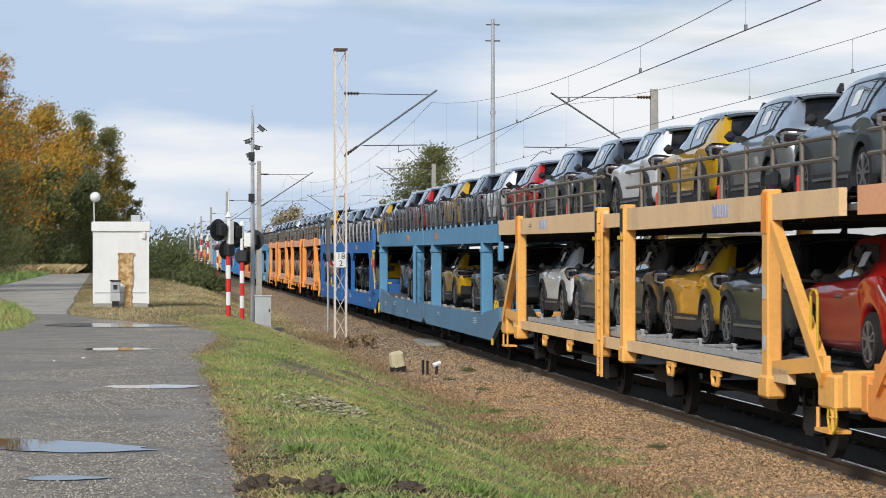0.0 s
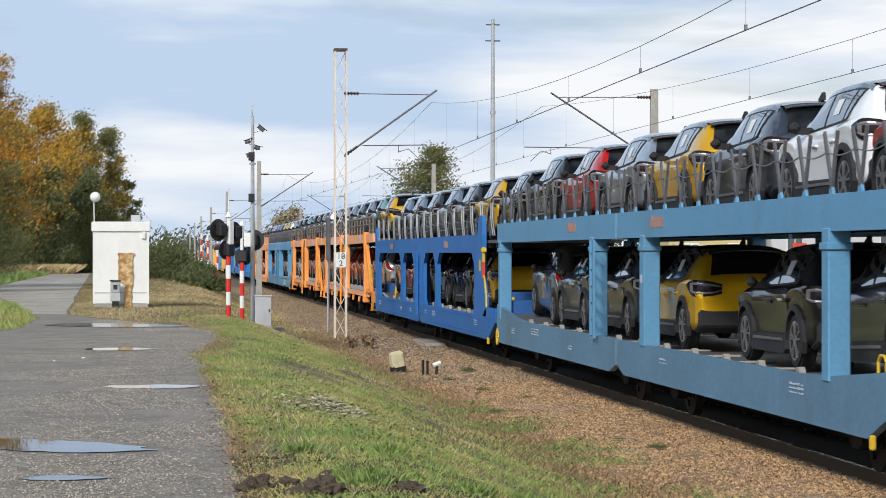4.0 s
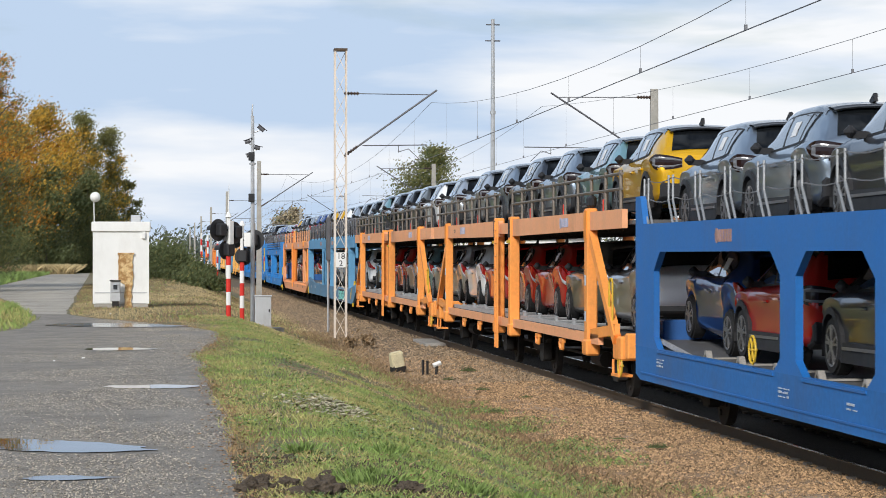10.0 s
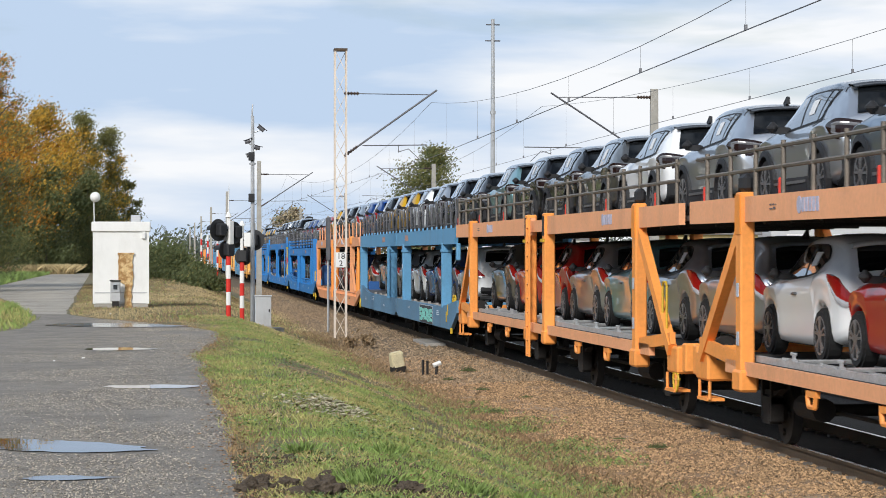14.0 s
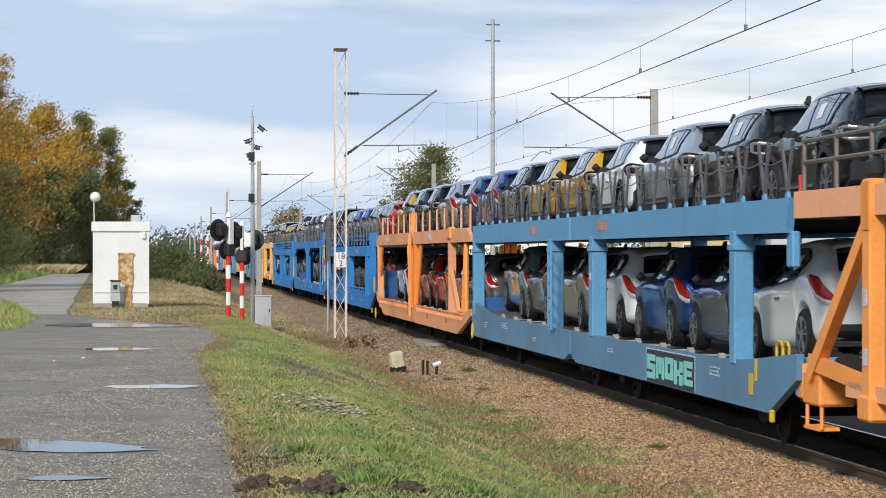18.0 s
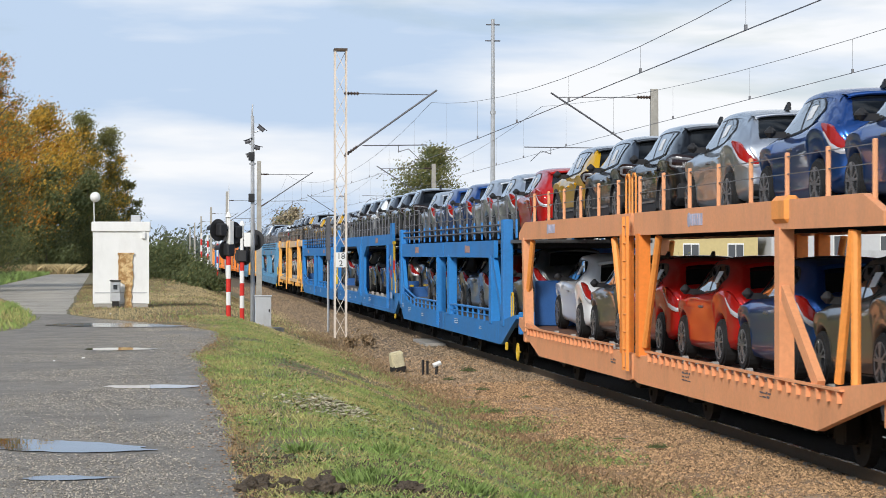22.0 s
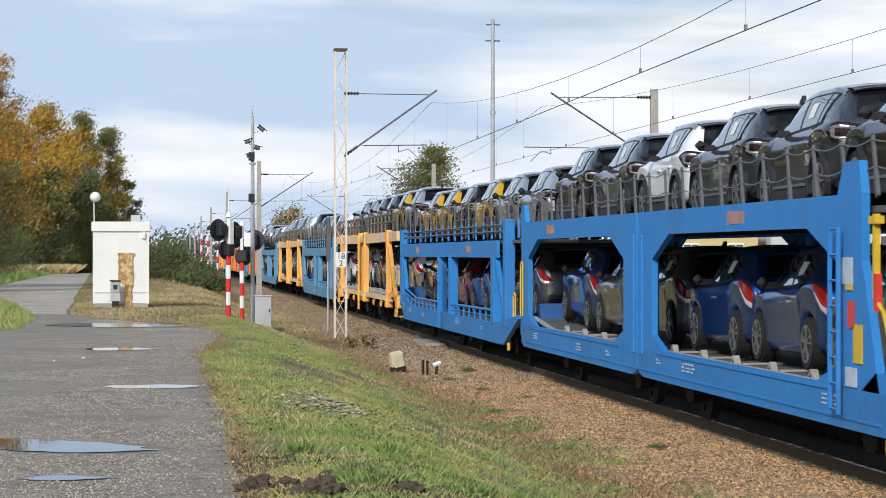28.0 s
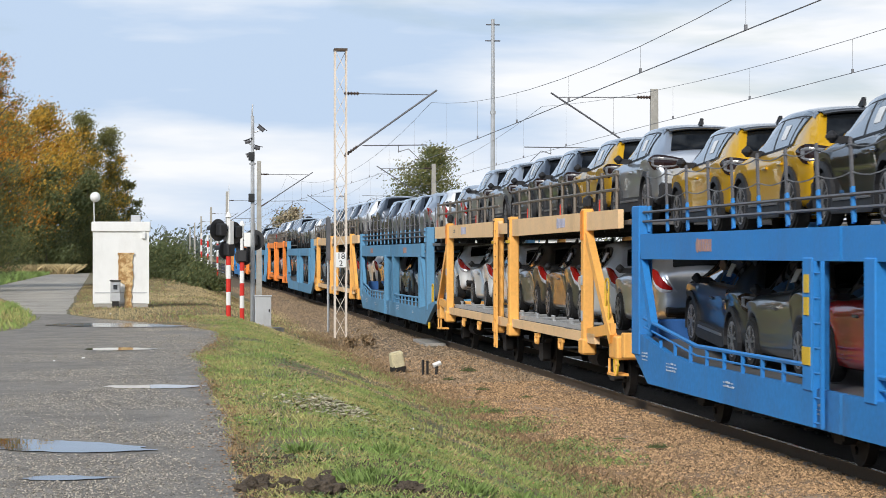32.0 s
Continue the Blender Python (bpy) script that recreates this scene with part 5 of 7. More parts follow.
# ---- type C: blue girder with chamfered openings
def wagon_framed(L, colour, name_colour, detail, opens, joint, ztop, zhi, zlo, cham, beam_top, ears, strut_mat, bottom=0.5):
    """opens: the openings (y0, y1) along the side, in order."""
    ob = thing("car_carrier_wagon", pose(0, 0, 0), name_colour + " double-deck car-carrier wagon with chamfered side openings", "wagon", "wagons of the train")
    running_gear(ob, L, (-L / 2 + 3.2, joint - 1.9, joint + 1.9, L / 2 - 3.2), detail)
    decks(ob, L, 0.93, beam_top - 0.13, M["deck"], rise=0.22)
    end_frame(ob, L, 0.75, 1.2, colour)
    worn = (colour[0], colour[1] * 0.93, colour[2] * 0.9)

    def side(s):
        x0, x1 = xs(s, 1.36, 1.45)
        halves = ((-L / 2 + 0.2, joint - 0.1), (joint + 0.1, L / 2 - 0.15))
        for h, (a, b) in enumerate(halves):
            inner = h == 0
            ends = ((1.1, 0.4, 0.0), (0.35, 0.06, 0)) if inner else ((0.35, 0.06, 0), (0.35, 0.08, 0.0))
            part("side_girder", prism(bmesh.new(), girder(L, a, b, bottom, zlo, ends), x0, x1), M["grimy"], ob, colour=worn)
            a0 = a + 2.0 if inner else a   # an open platform at one end
            part("upper_beam", bx(x0, x1, a0, b, zhi, beam_top), M["wagon"], ob, colour=colour)
            if inner:
                part("platform_side", prism(bmesh.new(), [(a, zlo), (a + 2.0, zlo), (a + 1.5, zlo + 0.20), (a, zlo + 0.20)], x0, x1), M["wagon"], ob, colour=colour)
            mine = [o for o in opens if a <= o[0] and o[1] <= b]
            edges = [a] + [v for o in mine for v in o] + [b]
            cy, cz = cham
            for k in range(0, len(edges), 2):
                p0, p1 = edges[k] + (2.0 if inner and k == 0 else 0.0), edges[k + 1]
                fa, fb = (0 if k == 0 else 1), (0 if k + 2 >= len(edges) else 1)
                outline = [(p0 - fa * cy * 0.7, zlo), (p1 + fb * cy * 0.7, zlo), (p1, zlo + cz * 0.6), (p1, zhi - cz), (p1 + fb * cy, zhi), (p0 - fa * cy, zhi), (p0, zhi - cz), (p0, zlo + cz * 0.6)]
                if inner and k == 0:   # the end pillar leans out towards its foot
                    outline = [(p0 - 0.62, zlo)] + outline[1:-1] + [(p0 - 0.12, zhi - 0.55)]
                part("pillar", prism(bmesh.new(), outline, x0, x1), M["wagon"], ob, colour=colour)
            if detail:
                for o0, o1 in mine:
                    part("lip", bx(*xs(s, 1.44, 1.465), o0 + 0.3, o1 - 0.3, zlo - 0.05, zlo - 0.015), M["wagon"], ob, colour=colour)
        if detail:
            part("end_ear", prism(bmesh.new(), [(L / 2 - 0.75, beam_top), (L / 2 - 0.15, beam_top), (L / 2 - 0.15, ears), (L / 2 - 0.5, ears)], x0, x1), M["wagon"], ob, colour=colour)
            part("end_ear", prism(bmesh.new(), [(-L / 2 + 2.2, beam_top), (-L / 2 + 3.1, beam_top), (-L / 2 + 2.85, ears), (-L / 2 + 2.3, ears)], x0, x1), M["wagon"], ob, colour=colour)
            q0, q1 = xs(s, 1.2, 1.47)
            for y in (joint - 0.32, joint + 0.32):
                part("joint_post", bx(q0, q1, y - 0.10, y + 0.10, zlo - 0.1, zhi, 0.01), M["wagon"], ob, colour=colour)
            part("hem", bx(*xs(s, 1.45, 1.462), -L / 2 + 1.5, L / 2 - 0.6, bottom + 0.10, bottom + 0.125), M["wagon"], ob, colour=colour)
    both(side)
    if detail:
        side_marks(ob, [(-L / 2 + 3.4, 0.86, 0.6, 3), (joint - 3.6, 0.86, 0.8, 3), (joint - 1.6, 0.84, 0.3, 2), (joint + 2.4, 0.8, 0.4, 2), (joint + 5.2, 0.82, 0.5, 3), (L / 2 - 2.0, 0.85, 0.5, 3), (-L / 2 + 1.0, 1.5, 0.4, 2)], M["letter"])
        logo(ob, joint + 8.2, (zhi + beam_top) / 2, M["logo"])
        logo(ob, joint - 6.4, (zhi + beam_top) / 2, M["logo"])
        ladder(ob, joint - 0.05 if ears < 3.3 else -L / 2 + 2.95, 0.7, zhi, colour)
        if strut_mat == "galv":
            leaning_struts(ob, L, beam_top - 0.04, 0.72, M["tubes"], step=1.75, lean=0.4, wires=(0.55, 0.95), pair=True, flat=False, r=0.017)
        else:
            leaning_struts(ob, L, beam_top - 0.04, 0.62, M["strut"], step=1.15, lean=0.25, wires=(0.5, 0.95), pair=False)
        end_rail(ob, -L / 2 + (1.8 if ears > 3.3 else 2.2), zlo + 0.2, zhi)
        if ears > 3.3:
            hand_loop(ob, NEAR - 0.03, L / 2 - 0.4, 1.15, 2.22, M["yellow"])
        part("yellow_label", bx(NEAR - 0.012, NEAR - 0.004, -L / 2 + 2.5, -L / 2 + 2.75, 2.0, 2.25), M["yellow"], ob, "yellow notice plate")
        a, b = -1.345, -1.285   # pale worn edge of the floor
        part("floor_edge", prism(bmesh.new(), [(-L / 2 + 0.5, 1.15), (-L / 2 + 3.4, 0.93), (L / 2 - 3.4, 0.93), (L / 2 - 0.5, 1.15), (L / 2 - 0.5, 1.20), (L / 2 - 3.4, 0.985), (-L / 2 + 3.4, 0.985), (-L / 2 + 0.5, 1.20)], a, b), M["track"], ob)
        part("platform_ramp", bx(-1.2, 1.2, -L / 2 + 0.75, -L / 2 + 0.95, 1.12, 1.55, 0.02), M["bluebin"], ob, "blue folded end ramp")
        part("yellow_label", bx(-1.06, -0.94, -L / 2 + 0.735, -L / 2 + 0.747, 1.36, 1.44), M["yellow"], ob, "yellow notice plate")
        if ears > 3.3:
            for y, z, w, h, m, word in ((0.95, 1.45, 0.16, 0.2, "yellow", "yellow notice plate"), (1.2, 1.75, 0.12, 0.14, "red", "red notice plate"), (1.35, 2.2, 0.2, 0.14, "letter", "white notice plate"), (1.2, 1.1, 0.2, 0.10, "letter", "white notice plate")):
                part("notice_plate", bx(NEAR - 0.014, NEAR - 0.004, -L / 2 + 1.35 + y - w, -L / 2 + 1.35 + y + w, z - h, z + h), M[m], ob, word)
        else:
            hand_wheel(ob, NEAR - 0.03, opens[-1][0] + 1.2, 1.22)
        part("shunting_hook", bx(NEAR - 0.03, NEAR + 0.03, -L / 2 + 1.2, -L / 2 + 1.28, 0.40, 0.55, 0.015), M["yellow"], ob, "yellow lashing hook")
        chocks(ob, L, 0.93)
        end_ramp(ob, L)
    return ob


# ---- type D: salmon girder with slim struts and bare stanchions
def wagon_slim(L, colour, detail):
    ob = thing("car_carrier_wagon", pose(0, 0, 0), "salmon-orange double-deck car-carrier wagon with slim struts", "wagon", "wagons of the train")
    running_gear(ob, L, (-L / 2 + 3.2, -1.7, 2.2, L / 2 - 3.2), detail)
    decks(ob, L, 0.80, 2.86, M["floorboard"], rise=0.15)
    end_frame(ob, L, 0.62, 0.92, colour)
    j = 0.6

    def side(s):
        x0, x1 = xs(s, 1.36, 1.45)
        for a, b, ends in ((-L / 2 + 0.15, j - 0.08, ((2.6, 0.5, 0.25), (0.3, 0.04, 0))), (j + 0.08, L / 2 - 0.1, ((0.3, 0.04, 0), (2.6, 0.5, 0.25)))):
            g = part("side_girder", prism(bmesh.new(), girder(L, a, b, 0.44, 0.86, ends), x0, x1), M["wagon"], ob, colour=colour)
            if detail:
                bm = bmesh.new()
                y = a + 1.6
                while y < b - 1.2:
                    prism(bm, [(y, 0.80), (y + 0.05, 0.80), (y + 0.05, 0.92), (y, 0.92)], *xs(s, 1.44, 1.50))
                    y += 0.42
                box(bm, *xs(s, 1.44, 1.505), a + 1.5, b - 1.1, 0.93, 0.955)
                part("edge_rail", bm, M["wagon"], ob, colour=colour)
            near, far = (0.75 if a < -1 else 0.0), (0.75 if b > 1 else 0.0)   # the outer ends are cut away
            part("upper_beam", prism(bmesh.new(), [(a + 0.1, 2.66), (b, 2.66), (b, 3.0 - 0.2 * (far > 0)), (b - far, 3.0), (a + 0.1 + near, 3.0), (a + 0.1, 3.0 - 0.2 * (near > 0))], x0, x1), M["wagon"], ob, colour=colour)
        for y0, y1, w in ((j - 0.42, j - 0.42, 0.20), (j + 0.85, j + 0.85, 0.20), (L / 2 - 0.95, L / 2 - 0.7, 0.16), (-L / 2 + 4.4, -L / 2 + 4.4, 0.17)):
            bm = bmesh.new()
            bar(bm, (s * 1.38, y0, 0.84), (s * 1.38, y1, 2.68), w * 1.3, 0.18)
            part("post", bm, M["wagon"], ob, colour=DEEP_ORANGE if w > 0.18 else colour)
        for y0, y1 in ((j + 1.0, j + 1.9), (j - 0.6, j - 1.6), (L / 2 - 0.5, L / 2 - 1.5), (-L / 2 + 2.1, -L / 2 + 1.55), (-L / 2 + 1.45, -L / 2 + 1.45)):
            part("strut", tube(bmesh.new(), (s * 1.38, y0, 1.0), (s * 1.38, y1, 2.62), 0.055, 8), M["wagon"], ob, colour=ORANGE)
        bm = bmesh.new()
        bar(bm, (s * 1.405, -L / 2 + 4.3, 1.95), (s * 1.405, -L / 2 + 2.75, 0.92), 0.17, 0.09)
        part("diagonal_brace", bm, M["wagon"], ob, colour=colour)
        y = -L / 2 + 0.8
        while y < L / 2 - 0.6:
            part("stanchion", bx(*xs(s, 1.345, 1.395), y - 0.028, y + 0.028, 2.86, 3.55, 0.01), M["wagon"], ob, colour=SALMON)
            y += 1.75
        for z in (3.3, 3.5):
            part("wire_rope", tube(bmesh.new(), (s * 1.375, -L / 2 + 0.8, z), (s * 1.375, L / 2 - 0.7, z), 0.008, 4), M["wire"], ob)
        part("bracket", bx(*xs(s, 1.3, 1.5), -L / 2 + 3.9, -L / 2 + 4.6, 2.72, 3.05, 0.06), M["wagon"], ob, colour=ORANGE)
    both(side)
    if detail:
        ladder(ob, j + 0.2, 0.6, 2.95, ORANGE)
        for y in (j + 0.1, j + 0.6):
            hand_loop(ob, NEAR + 0.04, y, 2.95, 3.6, M["wagon"], ORANGE)
        logo(ob, L / 2 - 4.2, 2.84, M["logo_blue"])
        logo(ob, -3.8, 2.84, M["logo_blue"])
        side_marks(ob, [(-3.2, 0.74, 0.5, 3), (2.2, 0.7, 0.4, 2), (-L / 2 + 5, 0.72, 0.5, 2)], M["strut"])
        chocks(ob, L, 0.80)
        hand_wheel(ob, NEAR - 0.03, L / 2 - 0.15, 0.42)
        part("end_ramp", bx(-1.2, 1.2, L / 2 - 0.62, L / 2 - 0.5, 0.95, 1.85, 0.02), M["bluebin"], ob, "blue folded end ramp")
    return ob


# ---- type E: azure frame with low inner railing
def wagon_railed(L, colour, name_colour, detail):
    ob = thing("car_carrier_wagon", pose(0, 0, 0), name_colour + " double-deck car-carrier wagon with railed openings", "wagon", "wagons of the train")
    running_gear(ob, L, (-L / 2 + 3.2, -1.5, 2.2, L / 2 - 3.2), detail)
    decks(ob, L, 0.86, 2.67, M["deck"], rise=0.30)
    end_frame(ob, L, 0.75, 1.2, colour)
    worn = (colour[0], colour[1] * 0.93, colour[2] * 0.9)
    j = 0.7

    def side(s):
        x0, x1 = xs(s, 1.36, 1.45)
        part("side_girder", prism(bmesh.new(), girder(L, -L / 2 + 0.3, j - 0.06, 0.47, 0.90, ((2.2, 0.6, 0.25), (0.2, 0.0, 0))), x0, x1), M["grimy"], ob, colour=worn)
        part("side_girder", prism(bmesh.new(), girder(L, j + 0.06, L / 2 - 0.2, 0.47, 0.90, ((0.2, 0.0, 0), (1.2, 0.45, 0.35))), x0, x1), M["grimy"], ob, colour=worn)
        part("upper_beam", bx(x0, x1, -L / 2 + 3.6, j - 0.06, 2.30, 2.67), M["wagon"], ob, colour=colour)
        part("upper_beam", bx(x0, x1, j + 0.06, L / 2 - 0.4, 2.30, 2.67), M["wagon"], ob, colour=colour)
        for y, w, top in ((L / 2 - 0.55, 0.28, 3.1), (j + 1.3, 0.2, 2.34), (j - 1.1, 0.2, 2.34), (-L / 2 + 4.1, 0.22, 2.34), (-L / 2 + 2.2, 0.2, 3.1)):
            part("post", bx(*xs(s, 1.26, 1.47), y - w, y + w, 0.86, top, 0.015), M["wagon"], ob, colour=colour)
        for (y0, z0), (y1, z1) in (((-L / 2 + 3.9, 2.3), (-L / 2 + 2.3, 0.95)), ((L / 2 - 0.8, 2.3), (L / 2 - 1.6, 1.3))):
            bm = bmesh.new()
            bar(bm, (s * 1.40, y0, z0), (s * 1.40, y1, z1), 0.2, 0.1)
            part("diagonal_brace", bm, M["wagon"], ob, colour=colour)
        if detail:
            for a, b in ((j + 1.5, L / 2 - 1.0), (-L / 2 + 4.4, j - 1.3)):
                bm = bmesh.new()
                pts = [(s * 1.42, a, 1.14), (s * 1.42, b - 3.6, 1.14), (s * 1.42, b, 1.42)] if a > 0 else [(s * 1.42, a, 1.16), (s * 1.42, b, 1.14)]
                pipe(bm, pts, 0.03)
                pipe(bm, [(x, y, z - 0.13) for x, y, z in pts], 0.016)
                y = a
                while y < b:
                    box(bm, *xs(s, 1.40, 1.44), y - 0.03, y + 0.03, 0.88, 1.13)
                    y += 1.0
                part("inner_railing", bm, M["wagon"], ob, colour=colour)
            bm = bmesh.new()
            for z in (2.86, 3.0):
                tube(bm, (s * 1.40, -L / 2 + 2.4, z), (s * 1.40, L / 2 - 0.8, z), 0.02, 5)
            part("deck_rail", bm, M["strut"], ob)
    both(side)
    if detail:
        ladder(ob, j + 0.6, 0.5, 2.3, colour)
        leaning_struts(ob, L, 2.70, 0.90, M["strut"], step=1.35, lean=0.22, wires=(0.60, 0.93), pair=False, foot=colour)
        side_marks(ob, [(L / 2 - 3.1, 0.82, 0.7, 3), (L / 2 - 6.6, 0.74, 0.6, 2), (L / 2 - 1.2, 0.9, 0.4, 3), (1.6, 0.72, 0.3, 3), (-2.0, 0.8, 0.7, 3), (-6.5, 0.75, 0.4, 2)], M["letter"])
        logo(ob, L / 2 - 5.2, 2.49, M["logo"])
        logo(ob, -4.2, 2.49, M["logo"])
        for z, w in ((2.05, 0.1), (1.8, 0.1), (1.25, 0.16)):
            part("yellow_label", bx(NEAR - 0.034, NEAR - 0.022, j + 1.3 - w, j + 1.3 + w, z - 0.1, z + 0.1), M["yellow"], ob, "yellow warning plate")
        hand_loop(ob, NEAR + 0.02, -L / 2 + 0.95, 1.05, 1.58, M["yellow"])
        part("shunting_hook", bx(NEAR - 0.03, NEAR + 0.03, -L / 2 + 1.6, -L / 2 + 1.68, 0.38, 0.55, 0.015), M["yellow"], ob, "yellow lashing hook")
        end_ramp(ob, L)
    return ob


def seat(ob, p, L):
    WAGONS.append((ob, p))


C2_OPENS = ((-11.2, -3.7), (-3.1, -0.4), (2.3, 5.4), (6.1, 13.4))
C8_OPENS = ((-9.9, -0.1), (2.1, 12.0))
TRAIN = [  # type, front end, back end (metres along the train)
    ("A", -2.7, 24.2, SALMON, "pale orange"), ("A", 24.2, 51.1, AMBER, "pale amber"), ("B", 51.1, 80.2, GREY_BLUE, "grey-blue"), ("C", 80.2, 110.0, ROYAL, "royal blue"),
    ("A", 110.0, 137.0, SALMON, "salmon orange"), ("A", 137.0, 163.4, SALMON, "salmon orange"), ("G", 163.4, 192.6, SKY_BLUE, "faded sky-blue"), ("D", 192.6, 217.8, (0.82, 0.355, 0.165), "salmon"),
    ("E", 217.8, 242.5, AZURE, "azure blue"), ("H", 242.5, 268.6, AZURE, "azure blue"), ("E", 268.6, 293.4, AZURE, "azure blue"), ("A", 293.4, 319.9, AMBER, "pale amber"),
    ("E", 319.9, 344.6, GREY_BLUE, "grey-blue"), ("A", 344.6, 371.2, AMBER, "pale amber"), ("E", 371.2, 396.0, GREY_BLUE, "grey-blue"), ("A", 396.0, 422.7, DEEP_ORANGE, "bright orange"),
    ("E", 422.7, 447.5, GREY_BLUE, "grey-blue"), ("A", 447.5, 474.2, DEEP_ORANGE, "bright orange"), ("E", 474.2, 499.0, AZURE, "azure blue"), ("A", 499.0, 525.7, ORANGE, "orange")]
for kind, a, b, colour, word in TRAIN:
    L, fine = b - a, 0 < a < 325
    post = {SALMON: ORANGE, AMBER: (0.92, 0.46, 0.11)}.get(colour, colour)
    if kind == "A":
        w = wagon_open(word, L, colour, fine, post)
    elif kind in "BG":
        w = wagon_deep(L, colour, word, fine, (-11.4, -1.25, 3.1, 14.1) if kind == "G" else (-11.6, -1.5, 2.8, 13.9), kind == "G")
    elif kind == "C":
        w = wagon_framed(L, colour, word, fine, C2_OPENS, 0.7, 0, 2.41, 1.0, (0.45, 0.28), 2.82, 3.24, "galv")
    elif kind == "H":
        w = wagon_framed(L, colour, word, fine, C8_OPENS, 1.0, 0, 2.66, 0.98, (1.2, 0.36), 3.0, 3.34, "dark", 0.55)
    elif kind == "D":
        w = wagon_slim(L, colour, fine)
    else:
        w = wagon_railed(L, colour, word, fine)
    seat(w, (a + b) / 2 + (0.6 if kind == "A" else 0.0), L)


# ---------------------------------------------------------------- the cars, deck by deck: (place along the train, paint); capitals are hatchbacks
UPPER = ("-1.4g 2.7s 6.8g 10.9w 14.9g 18.9s 23.3g 27.5l 31.65s 35.65y 39.72w 43.68g 47.94l 52.62r 56.69w 60.93g 65.18y 69.34s 73.63r 77.87b 82.26b 86.73y 91.04g 94.98l 99.46g 103.76l "
         "107.74l 113.21y 117t 121.56l 125.77g 129.81l 134.1s 139.09s 143.86w 148.03o 152b 156.37b 160.73t 165.66b 169.88b 174.17s 178.48w 182.39y 186.46y 190.43b 194.76U 198.76U 203.29S 207.66b 211.66g 215.34y "
         "220.86R 224.63S 228.36S 232.38U 236.51U 240.53S 245.66b 249.75g 253.86g 257.8w 261.94g 266.18b 271.15s 275.26s 279.21y 283.26b 287.31y 291.37y 296.35s 300.36y 304.57g 308.46g 312.26s 316.36s 320.92S 325.06W "
         "328.86S 332.86g 336.96s 340.96g 345.06g 349.26w 353.36s 357.46g 361.56s 365.66g 369.76s 373.86g 377.96s 382.06w 386.26g 390.46s 394.66g 398.66s")
LOWER = ("2.45g 6.75s 10.95g 15.35R 20.15W 27.25R 31.5g 35.36y 39.48g 43.6l 47.83w 54.66g 58.85b 65.33y 69.64g 73.85g 77.45O 87.1y 91.25b 95.43b 99.8g 104.2r 107.55U 114.16S 118.3O 122.15R 126R 130.07R "
         "134W 137.8S 141.59S 145.39T 148.99S 152.48R 156.28R 160.1O 166.7W 170.31U 174.45U 178.57W 182.48S 186.49O 189.93T 196.1O 199.95U 203.77R 207.9R 211.3O 215.3W 221.08O 225.17R 229.26S 233.04O 237.03T 240.92O 246.6O "
         "250.25U 254U 258.2O 261.8O 265.5U 271.65O 275.49O 279.42U 283.2R 286.85O 290.4g 296.2S 300W 303.8O 307.8O 311.8W 315.8W 321.4W 325.4S 329.4W 333.8g 338.3s 342.3g 346.8W 350.8O 355S 359.1W 363.2g "
         "367.3W 372.8S 377g 381.2W 385.3S 389.5g 393.4W 397.8g 401.8g")
FLOORS = {"A": (1.09, 2.91), "B": (0.97, 2.85), "G": (0.97, 2.85), "C": (0.97, 2.69), "D": (0.82, 2.86), "E": (0.88, 2.67), "H": (0.97, 2.87)}


RISES = {"A": 0.0, "B": 0.22, "G": 0.22, "C": 0.22, "D": 0.15, "E": 0.30, "H": 0.22}


def floor_at(p, k):
    """Height of the deck surface at p; the ends of the lower decks rise."""
    for kind, a, b, *_ in TRAIN:
        if a <= p < b:
            ends = min(max((3.4 - min(p - a, b - p)) / 2.9, 0.0), 1.0) if k == 0 else 0.0
            return FLOORS[kind][k] + RISES[kind] * ends
    return FLOORS["A"][k]


def seat_car(p, k):
    """Height and pitch of a car standing with both axles on its deck."""
    kind, a, b = next(((w[0], w[1], w[2]) for w in TRAIN if w[1] <= p < w[2]), ("A", p - 9, p + 9))
    back, front = floor_at(max(a, p - 1.2), k), floor_at(min(b - 0.01, p + 1.2), k)
    return (back + front) / 2, math.degrees(math.atan2(front - back, 2.4))


for k, row in enumerate((LOWER, UPPER)):
    entries = [(float(e[:-1]), e[-1]) for e in row.split()]
    rnd = random.Random(7 + k)
    q = entries[-1][0] + 4.2
    while q < 523:
        entries.append((q, rnd.choice("gsgslgwsbgGSW")))
        q += 4.2
    for p, code in entries:
        if k == 0 and p > 450:
            continue
        z, pitch = seat_car(p, k)
        car = place_car("hatch" if code.isupper() else "suv", code.lower(), TRACK_X, p, RAIL_Z + z, 23 < p < 322, pitch)

